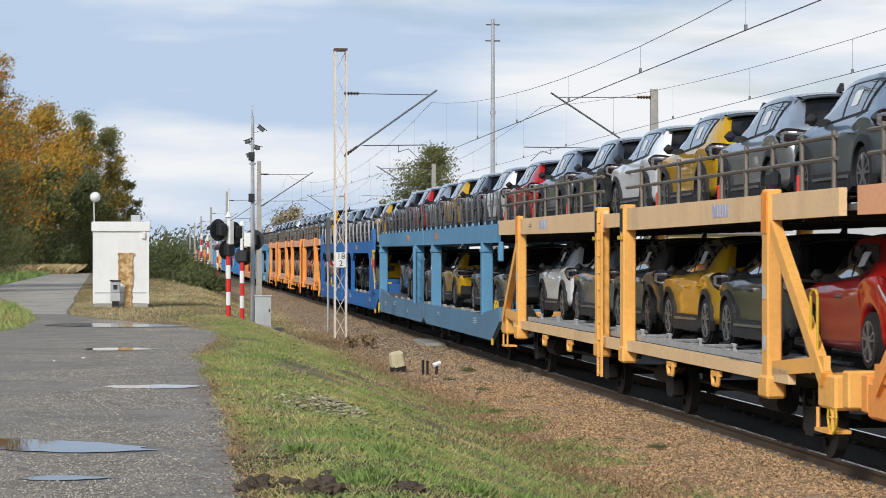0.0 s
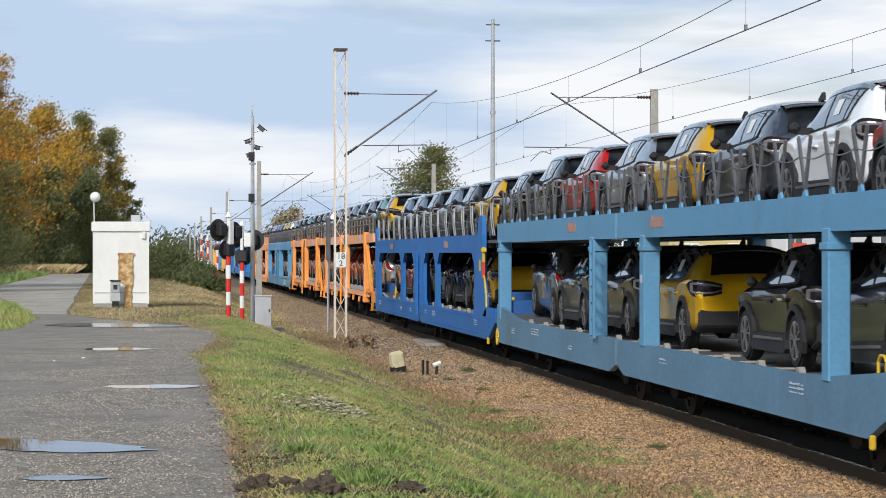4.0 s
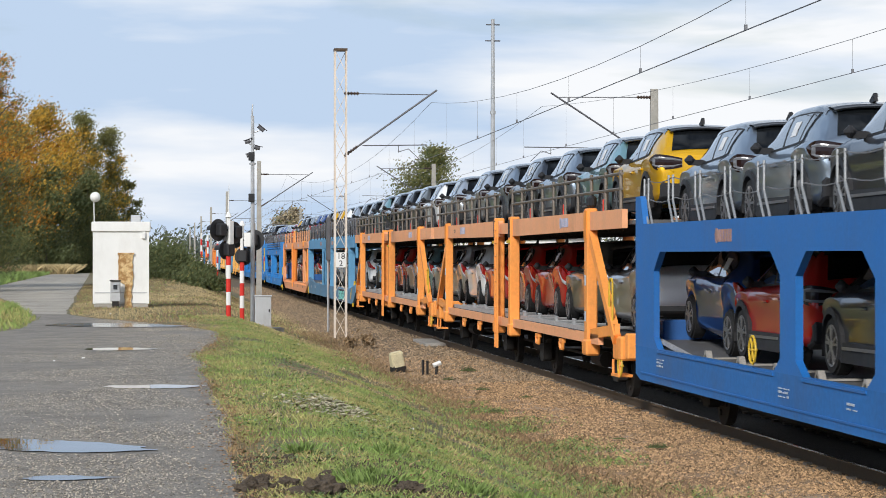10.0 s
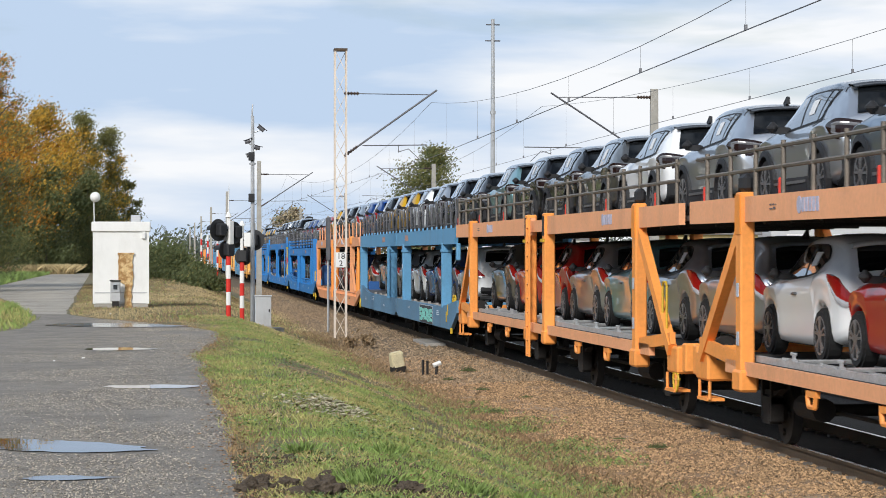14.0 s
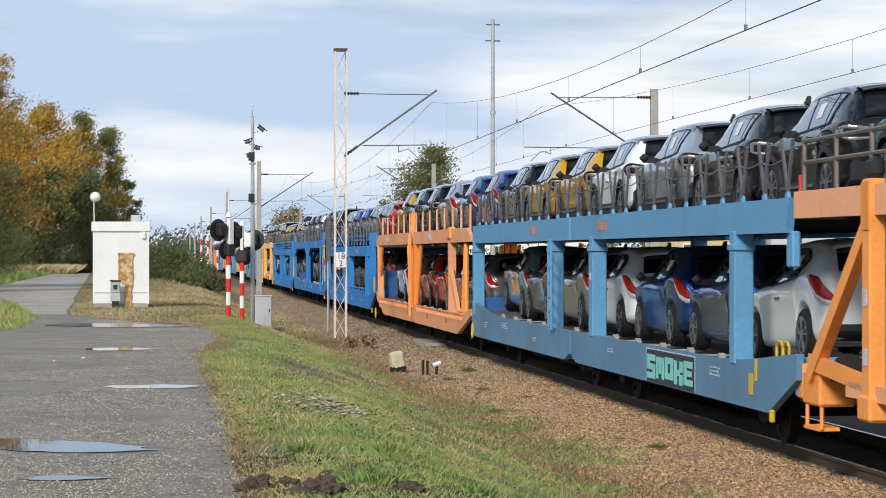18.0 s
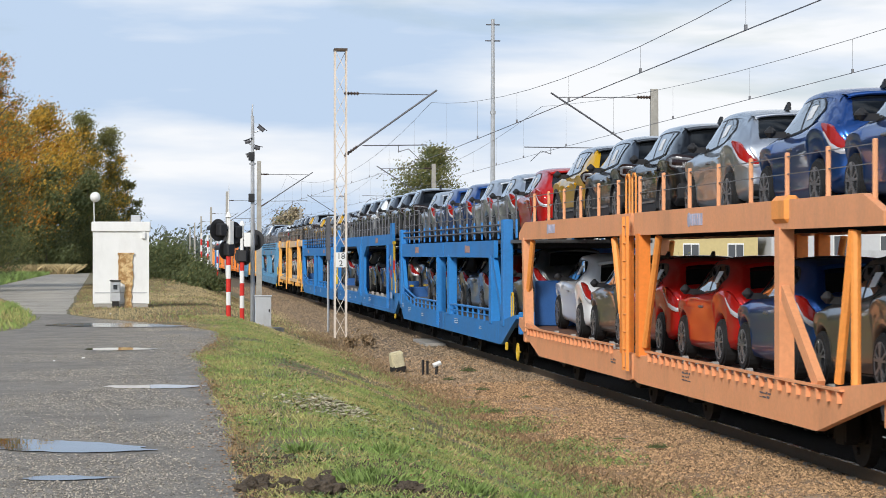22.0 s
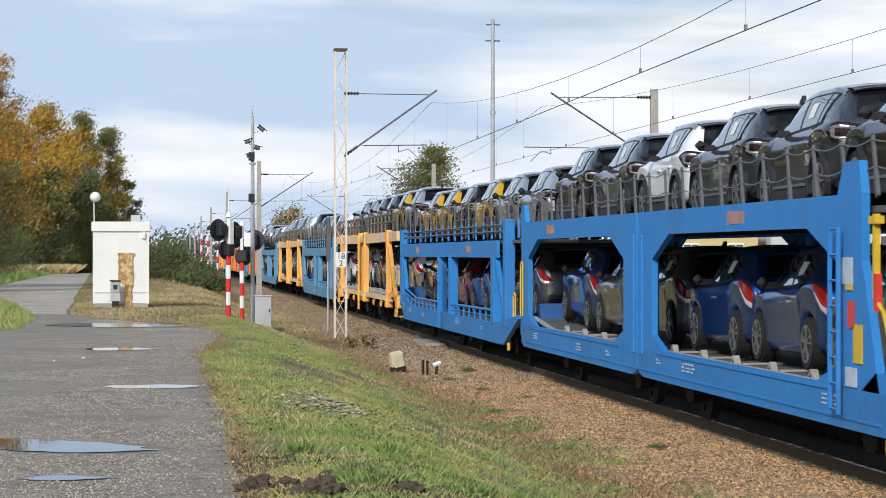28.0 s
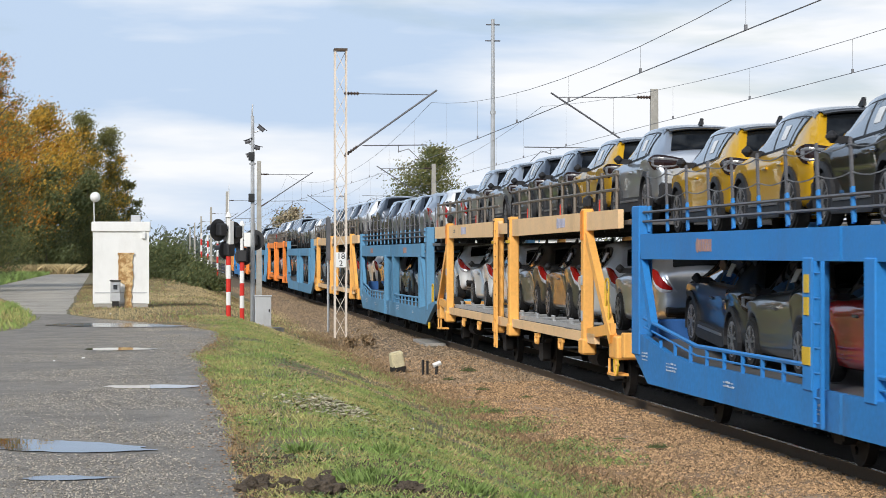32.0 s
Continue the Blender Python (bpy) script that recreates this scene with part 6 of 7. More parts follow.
# ---------------------------------------------------------------- things beside the road
def hut():
    ob = thing("relay_hut", pose(-1.22, 75.1, 0), "white trackside relay hut with a splintered brown board", "hut")
    w, d, h = 0.83, 0.8, 2.42
    bm = bmesh.new()
    box(bm, -w, w, -d, d, 0.12, h, 0.015)
    part("wall", bm, M["white"], ob)
    part("plinth", bx(-w + 0.02, w - 0.02, -d + 0.02, d - 0.02, -0.05, 0.12), M["concrete"], ob)
    part("roof", bx(-w - 0.05, w + 0.05, -d - 0.06, d + 0.06, h - 0.12, h + 0.18, 0.02), M["white"], ob)
    for s in (-1, 1):
        part("corner_strip", bx(*xs(s, w - 0.05, w + 0.012), -d - 0.012, -d + 0.05, 0.12, h - 0.12), M["white"], ob)
    part("band", bx(-w - 0.004, w + 0.004, -d - 0.010, -d, 0.44, 0.47), M["grey_box"], ob)
    bm = bmesh.new()
    rnd = random.Random(3)
    left, right = [], []
    for k in range(15):
        z = 0.0 + k * 1.62 / 14
        left.append((-0.05 + (0.0 if z < 0.78 else -0.0) + rnd.uniform(-0.015, 0.015) + (0.19 if z < 0.74 else 0.0) - 0.03, z))
        right.append((0.36 + rnd.uniform(-0.02, 0.02) + (-0.04 if z < 0.6 else 0), z))
    pts = left + right[::-1]
    a = [bm.verts.new((x, -d - 0.05, z)) for x, z in pts]
    b = [bm.verts.new((x, -d - 0.02, z)) for x, z in pts]
    for i in range(len(pts)):
        bm.faces.new((a[i], a[(i + 1) % len(pts)], b[(i + 1) % len(pts)], b[i]))
    bm.faces.new(a), bm.faces.new(b[::-1])
    part("board", bm, M["osb"], ob, "splintered brown chipboard panel")
    part("board_rail", bx(-0.10, 0.40, -d - 0.07, -d - 0.03, 1.60, 1.66), M["osb"], ob)
    part("wall_lamp", bx(0.62, 0.74, -d - 0.08, -d, 2.08, 2.30, 0.02), M["white"], ob)
    part("vent", bx(0.28, 0.58, 0.3, 0.6, h + 0.18, h + 0.40, 0.02), M["grey_box"], ob, "grey roof vent")
    # round white disc on its bracket
    bm = bmesh.new()
    tube(bm, (-w + 0.03, -d + 0.02, h + 0.1), (-w + 0.02, -d + 0.02, h + 0.78), 0.018, 6)
    part("bracket", bm, M["white"], ob)
    bm = bmesh.new()
    bmesh.ops.create_icosphere(bm, subdivisions=3, radius=0.155)
    g = part("globe", bm, M["white"], ob, "white globe", smooth=True)
    g.location = (-w + 0.06, -d + 0.0, h + 0.92)
    # electric meter cabinet
    c = thing("meter_cabinet", pose(-1.38, 74.0, 0), "small grey meter cabinet beside the hut", "cabinet")
    part("stand", bx(-0.10, 0.10, -0.03, 0.05, -0.05, 0.20), M["steel"], c)
    part("case", bx(-0.15, 0.15, -0.06, 0.06, 0.20, 0.80, 0.012), M["grey_box"], c)
    part("cover", bx(-0.13, 0.13, -0.075, -0.06, 0.46, 0.77, 0.01), M["galv"], c)
    part("meter_window", bx(-0.06, 0.06, -0.085, -0.075, 0.56, 0.70), M["glass"], c)
    part("hood", bx(-0.17, 0.17, -0.09, 0.06, 0.80, 0.84, 0.01), M["steel"], c)


hut()


def striped_post(ob, x, y, z0, r, n, step, first_red=True):
    for k in range(n):
        bm = bmesh.new()
        tube(bm, (x, y, z0 + k * step), (x, y, z0 + (k + 1) * step), r, 10)
        part("band", bm, M["signal_red"] if (k % 2 == 0) == first_red else M["white"], ob)


M["signal_red"] = mat("signal_red_paint", (0.62, 0.03, 0.02), 0.45, vary=0.12)


def crossing_light(x, y, scale, turn, mast):
    ob = thing("crossing_signal", pose(x, y, ground_z(x, y) - 0.03, 0, 0, turn), "level crossing warning light on a red and white post", "crossing signal", "crossing signals")
    striped_post(ob, 0, 0, 0, 0.062 * scale, 5, 0.335 * scale)
    part("mast", tube(bmesh.new(), (0, 0, 1.6 * scale), (0, 0, 2.55 * scale), 0.05 * scale, 8), M["white"], ob)
    part("cap", tube(bmesh.new(), (0, 0, 2.55 * scale), (0, 0, 2.68 * scale), 0.09 * scale, 8, 0.03), M["white"], ob)
    if mast:
        part("spike", tube(bmesh.new(), (0, 0, 2.6), (0.02, 0, 3.45), 0.018, 8, 0.008), M["white"], ob, "white tapered spike")
    for k, (dx, z) in enumerate(((-0.25, 2.22), (0.30, 2.16), (0.02, 1.72))):
        head = part("lamp_head", bx(dx - 0.13, dx + 0.13, -0.10, 0.10, z * scale - 0.15, z * scale + 0.17, 0.03), M["black"], ob)
        part("backboard", disc(bmesh.new(), (dx, 0.12, z * scale), 0.285 if k < 2 else 0.24, 0.02, "y", 24), M["black"], head)
        bm = bmesh.new()
        prev = None
        for i in range(9):
            a = math.pi * (0.0 + i / 8)
            pair = [bm.verts.new((dx + rr * math.cos(a), yy, z * scale + rr * math.sin(a))) for rr, yy in ((0.13, 0.13), (0.13, 0.42), (0.12, 0.42), (0.12, 0.13))]
            if prev:
                for j in range(4):
                    bm.faces.new((prev[j], prev[(j + 1) % 4], pair[(j + 1) % 4], pair[j]))
            prev = pair
        part("hood", bm, M["black"], head)
        part("bracket", bx(min(0, dx), max(0, dx), -0.03, 0.03, z * scale - 0.03, z * scale + 0.03), M["black"], ob)
    part("white_box", bx(0.08, 0.30, -0.16, -0.04, 1.98 * scale, 2.36 * scale, 0.01) if not mast else bx(-0.07, 0.07, -0.13, -0.05, 1.9, 2.5, 0.01), M["white"], ob)
    return ob


crossing_light(1.70, 62.7, 1.02, 42, True)
crossing_light(2.14, 65.6, 1.0, -12, False)


def camera_pole():
    x, y = 2.36, 63.9
    ob = thing("camera_pole", pose(x, y, ground_z(x, y) - 0.03), "slim grey steel pole with surveillance cameras on top", "pole")
    part("pole", tube(bmesh.new(), (0, 0, 0), (0, 0, 5.45), 0.062, 10, 0.045), M["galv"], ob)
    part("aerial", tube(bmesh.new(), (-0.02, 0, 5.4), (0.0, 0, 5.75), 0.02, 6), M["galv"], ob)
    for dx, z, ang, ln in ((0.22, 5.12, -40, 0.2), (-0.13, 4.78, 20, 0.15), (0.12, 4.62, -15, 0.15), (-0.08, 4.42, 10, 0.16)):
        bm = bmesh.new()
        tube(bm, (-ln / 2, 0, 0), (ln / 2, 0, 0), 0.05, 8)
        box(bm, -ln / 2 - 0.03, ln / 2 + 0.06, -0.06, 0.06, 0.045, 0.06)
        c = part("camera_housing", bm, M["strut"], ob)
        c.matrix_basis = pose(dx, -0.03, z, 0, -ang, 0)
        part("arm", tube(bmesh.new(), (0, 0, z - 0.12), (dx, 0, z - 0.03), 0.015, 5), M["galv"], ob)
    for z in (4.28, 3.2):
        part("junction_box", bx(-0.11, 0.05, -0.12, -0.04, z, z + 0.22, 0.01), M["black"], ob)
    part("collar", disc(bmesh.new(), (0, 0, 4.2), 0.085, 0.05, "z", 10), M["galv"], ob)
    c = thing("control_cabinet", pose(2.62, 63.6, ground_z(2.62, 63.6) - 0.02), "light grey trackside control cabinet", "cabinet")
    part("case", bx(-0.21, 0.21, -0.13, 0.13, 0.04, 0.80, 0.012), M["grey_box"], c)
    part("lid", bx(-0.23, 0.23, -0.15, 0.15, 0.80, 0.84, 0.01), M["grey_box"], c)
    part("base", bx(-0.22, 0.22, -0.14, 0.14, -0.06, 0.04), M["concrete"], c)
    part("lock", bx(0.14, 0.17, -0.14, -0.13, 0.40, 0.48), M["steel"], c)
    p = solid("concrete_slab", bx(-0.16, 0.16, -0.3, 0.3, 0, 0.12, 0.01), M["concrete"], "small pale concrete slab in the grass", "slab", pose(2.98, 64.4, ground_z(2.98, 64.4) - 0.01, 0, 0, 12))


camera_pole()

st = thing("sign_post", pose(5.43, 80.0, -0.98), "thin grey steel post with a dark plate seen edge-on", "post")
part("post", tube(bmesh.new(), (0, 0, 0), (0, 0, 3.85), 0.04, 8), M["galv"], st)
part("plate", bx(-0.06, 0.06, -0.25, 0.25, 2.4, 3.8, 0.005), M["strut"], st)

tp = thing("lamp_mast", pose(20.4, 150, ground_z(20.4, 150) - 0.1), "tall grey tubular mast with two crossbars", "mast")
part("pole", tube(bmesh.new(), (0, 0, 0), (0, 0, 17.0), 0.17, 12, 0.11), M["galv"], tp)
for z, wd in ((16.65, 0.85), (15.65, 0.95)):
    part("crossbar", tube(bmesh.new(), (-wd / 2, 0, z), (wd / 2, 0, z), 0.04, 6), M["strut"], tp)
part("collar", disc(bmesh.new(), (0, 0, 11.2), 0.18, 0.16, "z", 12), M["galv"], tp)

sg = thing("rail_signal", pose(15.3, 255, ground_z(15.3, 255) - 0.1), "railway signal with a dark round head on a post", "signal")
part("post", tube(bmesh.new(), (0, 0, 0), (0, 0, 5.4), 0.08, 8), M["galv"], sg)
part("head", disc(bmesh.new(), (0, 0, 6.1), 0.55, 0.25, "y", 18), M["black"], sg)

for bx_, by_ in ((3.85, 170), (3.3, 176), (2.9, 180)):
    bar_ob = thing("barrier_boom", pose(bx_, by_, ground_z(bx_, by_) - 0.05), "raised red and white crossing barrier boom", "barrier", "raised barriers")
    striped_post(bar_ob, 0, 0, 0.0, 0.07, 8, 0.45)

# trackside fittings on the edge of the gravel
mk = thing("trackside_marker", pose(5.08, 52.6, -0.93, 0, 0, 15), "dirty white plastic lamp cover lying tilted on the gravel", "marker")
bm = bmesh.new()
prism(bm, [(-0.13, 0.0), (0.13, 0.0), (0.11, 0.30), (0.05, 0.36), (-0.08, 0.34)], -0.14, 0.14)
bmesh.ops.bevel(bm, geom=list(bm.edges), offset=0.03, segments=2, affect="EDGES")
cov = part("cover", bm, mat("yellowed_plastic", (0.62, 0.55, 0.36), 0.5, vary=0.25, scale=8), mk)
cov.matrix_basis = pose(0, 0, 0.10, 8, -12, 0)
part("stand", bx(-0.14, 0.16, -0.12, 0.12, -0.04, 0.13, 0.02), M["steel"], mk)
jb = thing("track_connection_box", pose(5.52, 51.6, -0.95), "black cable stub posts with a pale connector", "connector")
part("stub", tube(bmesh.new(), (0, 0, 0), (0, 0, 0.32), 0.03, 8), M["steel"], jb)
part("stub", tube(bmesh.new(), (0.10, 0.05, 0), (0.10, 0.05, 0.30), 0.025, 8), M["steel"], jb)
part("connector", tube(bmesh.new(), (0.22, 0, 0.20), (0.38, 0.02, 0.26), 0.05, 8), M["white"], jb)
part("connector_leg", tube(bmesh.new(), (0.28, 0, 0), (0.30, 0, 0.22), 0.03, 6), M["steel"], jb)
for k in range(2):
    solid("crossing_slab", bx(-0.28, 0.28, -0.9, 0.9, 0, 0.09, 0.01), M["chock"], "weathered concrete crossing slab beside the rail", "slab", pose(7.42 + 0.05 * k, 67.0 + 2.0 * k, -0.90), "crossing slabs")


def building(x, y, w, d, h, wall, label, windows, turn=0):
    ob = thing("building", pose(x, y, ground_z(x, y) - 0.05, 0, 0, turn), label, "building")
    part("wall", bx(-w / 2, w / 2, -d / 2, d / 2, 0, h), wall, ob)
    part("roof", bx(-w / 2 - 0.3, w / 2 + 0.3, -d / 2 - 0.3, d / 2 + 0.3, h, h + 0.28, 0.03), M["roof"], ob)
    for k in range(windows):
        xx = -w / 2 + (k + 0.5) * w / windows
        win = part("window", bx(xx - 0.7, xx + 0.7, -d / 2 - 0.04, -d / 2 + 0.02, h * 0.42, h * 0.82), M["white"], ob)
        for s in (-1, 1):
            part("pane", bx(*xs(1, xx + (-0.63 if s < 0 else 0.04), xx + (-0.04 if s < 0 else 0.63)), -d / 2 - 0.06, -d / 2 - 0.04, h * 0.45, h * 0.79), M["glass"], win)
    return ob


building(45.8, 205, 7.6, 10, 3.9, M["plaster"], "low yellow plastered building with white windows", 2)
hall = building(62.5, 205, 24, 12, 4.8, mat("pale_grey_cladding", (0.50, 0.51, 0.52), 0.6, vary=0.08), "long white industrial building with dark windows and a roller door", 6)
for x, w, z0, z1, m, word in ((-3.0, 1.7, 0.0, 2.6, "grey_box", "grey roller door"), (7.0, 1.7, 0.0, 2.6, "grey_box", "grey roller door"), (-9.6, 0.6, 0.0, 3.2, "red", "red sign panel"), (2.2, 0.25, 0.0, 4.6, "grey_box", "grey downpipe casing")):
    part("facade_panel", bx(x - w, x + w, -6.09, -6.02, z0, z1), M[m], hall, word)
building(45, 330, 26, 10, 4.2, M["white"], "far white industrial hall", 5)


# ---------------------------------------------------------------- plants
def leaf_mesh(name, centres, n, size, material, rnd, flat=1.0):
    """Leaf sprays scattered round clump centres (x, y, z, radius)."""
    verts, faces = [], []
    for _ in range(n):
        cx, cy, cz, cr = rnd.choice(centres)
        p = Vector((cx + rnd.gauss(0, 0.55) * cr, cy + rnd.gauss(0, 0.55) * cr, max(0.05, cz + rnd.gauss(0, 0.55) * cr * flat)))
        u = Vector((rnd.gauss(0, 1), rnd.gauss(0, 1), rnd.gauss(0, 0.8))).normalized()
        v = u.orthogonal().normalized()
        w = u.cross(v)
        k, l = size * rnd.uniform(0.5, 1.2), size * rnd.uniform(0.25, 0.6)
        i = len(verts)
        verts += [tuple(p - v * k), tuple(p + w * l * 0.8), tuple(p + v * k), tuple(p - w * l * 0.8 + u * l * 0.4)]
        faces.append((i, i + 1, i + 2, i + 3))
    return cloud_mesh(name, verts, faces, material)


def tree(x, y, h, spread, mixes, label, seed, leaf=0.16, bark="bark", low=0.12, clumps=40, dome=0.75):
    """mixes: leaf colour, number of leaves, and the part of the height (from, to) that they take."""
    leaf *= 1.3 if y > 190 else 1.0
    rnd = random.Random(seed)
    ob = thing("tree", pose(x, y, ground_z(x, y) - 0.1), label, "tree", "trees")
    bm = bmesh.new()
    pts = [Vector((0, 0, 0))]
    for k in range(1, 8):
        pts.append(Vector((rnd.uniform(-0.12, 0.12) * k * 0.4, rnd.uniform(-0.1, 0.1) * k * 0.4, h * 0.92 * k / 7)))
    for k in range(7):
        tube(bm, pts[k], pts[k + 1], h * 0.013 * (1 - k / 8), 7, h * 0.013 * (1 - (k + 1) / 8))
    part("trunk", bm, M[bark], ob)
    centres = []
    for k in range(clumps):
        q = low + (0.98 - low) * (k + rnd.random()) / clumps
        prof = max(0.12, math.sin(math.pi * min(1, (q - low) / (1.0 - low) * 0.80 + 0.20)) ** dome)
        rad = spread * prof * math.sqrt(rnd.random())
        a = rnd.uniform(0, math.tau)
        base = pts[min(6, int(q * 7.2))]
        c = Vector((base.x + rad * math.cos(a), base.y + rad * math.sin(a), h * q))
        centres.append((c.x, c.y, c.z, spread * rnd.uniform(0.26, 0.5) * (0.55 + 0.45 * prof)))
        if k % 5 == 0:
            lb = bmesh.new()
            s = Vector((base.x, base.y, max(0.3, h * q - rad * 0.9)))
            m = (s + c) / 2 + Vector((0, 0, 0.2))
            tip = c + (c - s) * 0.35
            tube(lb, s, m, 0.045, 5, 0.03)
            tube(lb, m, tip, 0.03, 5, 0.008)
            part("limb", lb, M[bark], ob)
    for i, (key, n, lo, hi) in enumerate(mixes):
        pick = [c for c in centres if lo * h <= c[2] <= hi * h] or centres
        rnd.shuffle(pick)
        pick = pick[:max(3, int(len(pick) * 0.75))]
        part("crown", leaf_mesh("crown", pick, n, leaf, M[key], rnd, 0.8), None, ob)
    return ob


def bush(x, y, h, spread, mixes, label, seed, leaf=0.10, clumps=16):
    rnd = random.Random(seed)
    ob = thing("bush", pose(x, y, ground_z(x, y) - 0.08), label, "bush", "bushes")
    centres = []
    bm = bmesh.new()
    for k in range(clumps):
        a, q = rnd.uniform(0, math.tau), spread * math.sqrt(rnd.random())
        z = h * rnd.uniform(0.2, 0.85) * (1 - 0.45 * (q / spread) ** 2)
        centres.append((q * math.cos(a), q * math.sin(a), z, h * rnd.uniform(0.18, 0.34)))
        tube(bm, (0.3 * q * math.cos(a), 0.3 * q * math.sin(a), 0), (q * math.cos(a), q * math.sin(a), z), 0.03, 4, 0.01)
    part("branches", bm, M["bark"], ob)
    for key, n in mixes:
        part("foliage", leaf_mesh("foliage", centres, n, leaf, M[key], rnd), None, ob)
    return ob


M["leaf_pale"] = mat("pale_dry_leaf", (0.33, 0.27, 0.17), 0.8, vary=0.3, bump=0, island=0.4)
AUTUMN = "tall birch with yellowing autumn leaves at the wood's edge"
OAK = "oak with rust and olive autumn leaves beside the road"
tree(-7.35, 108, 10.9, 1.35, (("leaf_rust", 3600, 0.25, 1), ("leaf_yellow", 1800, 0.3, 1), ("leaf_olive", 5200, 0, 1), ("leaf_green", 4200, 0, 0.55)), OAK, 11, 0.08, clumps=60, dome=0.3)
tree(-8.6, 118, 10.0, 2.2, (("leaf_rust", 3600, 0.3, 0.9), ("leaf_olive", 6200, 0, 1), ("leaf_green", 6200, 0, 0.8)), OAK, 12, 0.085, clumps=46)
tree(-12.2, 205, 13.4, 3.0, (("leaf_rust", 5200, 0.3, 0.95), ("leaf_yellow", 6200, 0.4, 1), ("leaf_olive", 4600, 0, 1), ("leaf_green", 6800, 0, 0.5)), AUTUMN, 13, 0.13, clumps=54)
tree(-10.2, 222, 15.2, 3.2, (("leaf_yellow", 11500, 0.35, 1), ("leaf_rust", 2200, 0.35, 0.9), ("leaf_olive", 4800, 0.2, 1), ("leaf_green", 7200, 0, 0.5)), AUTUMN, 14, 0.13, clumps=60)
tree(-7.4, 232, 14.9, 2.9, (("leaf_yellow", 8800, 0.3, 0.9), ("leaf_olive", 11200, 0.1, 1), ("leaf_green", 3600, 0, 0.5)), AUTUMN, 15, 0.13, "birch", clumps=60)
tree(-4.9, 236, 13.9, 2.1, (("leaf_olive", 9800, 0, 1), ("leaf_yellow", 3000, 0.1, 0.8), ("leaf_green", 1800, 0, 0.55)), AUTUMN, 16, 0.12, "birch", clumps=54)
tree(-3.6, 240, 9.2, 1.5, (("leaf_olive", 6600, 0, 1), ("leaf_green", 1800, 0, 0.8)), AUTUMN, 22, 0.12, "birch", clumps=40)
tree(-15.2, 222, 15.6, 3.2, (("leaf_rust", 6200, 0.3, 1), ("leaf_yellow", 2600, 0.3, 1), ("leaf_olive", 8200, 0, 1)), AUTUMN, 18, 0.13, clumps=54)
tree(-6.2, 214, 8.6, 2.4, (("leaf_green", 9200, 0, 1), ("leaf_olive", 3200, 0.2, 1)), "dark green broad tree at the wood's edge", 23, 0.13, clumps=44, low=0.05)
tree(-9.6, 206, 8.8, 2.6, (("leaf_green", 9200, 0, 1), ("leaf_olive", 3600, 0.2, 1), ("leaf_yellow", 1200, 0.3, 1)), "dark green broad tree at the wood's edge", 24, 0.13, clumps=44, low=0.05)
for i, (x, y, h) in enumerate(((-13.2, 118, 13), (-17.5, 142, 14.5), (-20, 104, 13), (-25, 124, 14), (-16.8, 166, 15), (-23, 184, 15.5))):   # unseen trees beside the road, added to darken what the car doors mirror
    tree(x, y, h, 3.6, (("leaf_rust", 2400, 0.3, 1), ("leaf_olive", 4200, 0, 1), ("leaf_green", 5200, 0, 0.8)), AUTUMN, 60 + i, 0.2, clumps=24, low=0.05)
for i, (x, y, h) in enumerate(((-15, 26, 6.0), (-17.5, 36, 6.5), (-14.5, 46, 6.2), (-17, 57, 7.0), (-15, 68, 6.5), (-18.5, 78, 7.5), (-15.5, 88, 7.5), (-13.5, 99, 8.5))):   # more unseen ones towards the camera, added low so only the flanks mirror them
    tree(x, y, h, 3.9, (("leaf_rust", 900, 0.3, 1), ("leaf_olive", 2000, 0, 1), ("leaf_green", 2400, 0, 0.9)), AUTUMN, 160 + i, 0.36, clumps=26, low=0.03)
tree(22.3, 202, 11.2, 3.4, (("leaf_olive", 10500, 0, 1), ("leaf_green", 6500, 0, 1)), "bushy olive-green tree behind the railway", 19, 0.115, clumps=54, low=0.2)
tree(18.9, 206, 7.2, 1.5, (("leaf_olive", 1500, 0, 1),), "thin half-bare tree behind the railway", 20, 0.10, clumps=26, low=0.3)
tree(16.5, 305, 8.2, 2.8, (("leaf_pale", 5200, 0, 1), ("leaf_olive", 1600, 0, 1)), "pale half-bare autumn tree behind the railway", 21, 0.20, clumps=34, low=0.2)
for i, (x, y, h, s) in enumerate(((-12.5, 199, 3.6, 2.2), (-9.5, 209, 5.2, 2.6), (-6.8, 214, 4.6, 2.4), (-4.4, 218, 4.4, 2.2), (-3.2, 224, 4.0, 1.8), (-16, 208, 5, 3))):
    bush(x, y, h, s, (("leaf_green", 6400), ("leaf_olive", 2600)), "dark green shrub at the foot of the trees", 40 + i, 0.11, 30)
for i, (x, y, h, s) in enumerate(((-0.75, 128, 2.0, 0.9), (-0.15, 124, 2.1, 0.9), (0.45, 121, 1.9, 0.9), (1.05, 118, 1.6, 0.9), (1.6, 115, 1.25, 0.8), (2.1, 112, 0.95, 0.65), (0.2, 132, 2.3, 1.0))):
    bush(x, y, h, s, (("leaf_green", 4200), ("leaf_olive", 500)), "dense dark green bush on a low mound", 60 + i, 0.085, 24)
for i in range(3, 10):
    bush(27 + (i % 3) * 2.2, 88 + i * 16, 2.6 + 0.5 * (i % 2), 3.4, (("leaf_olive", 1600), ("leaf_green", 1000)), "unclipped olive-green hedge shrub behind the tracks", 80 + i, 0.17, 20)


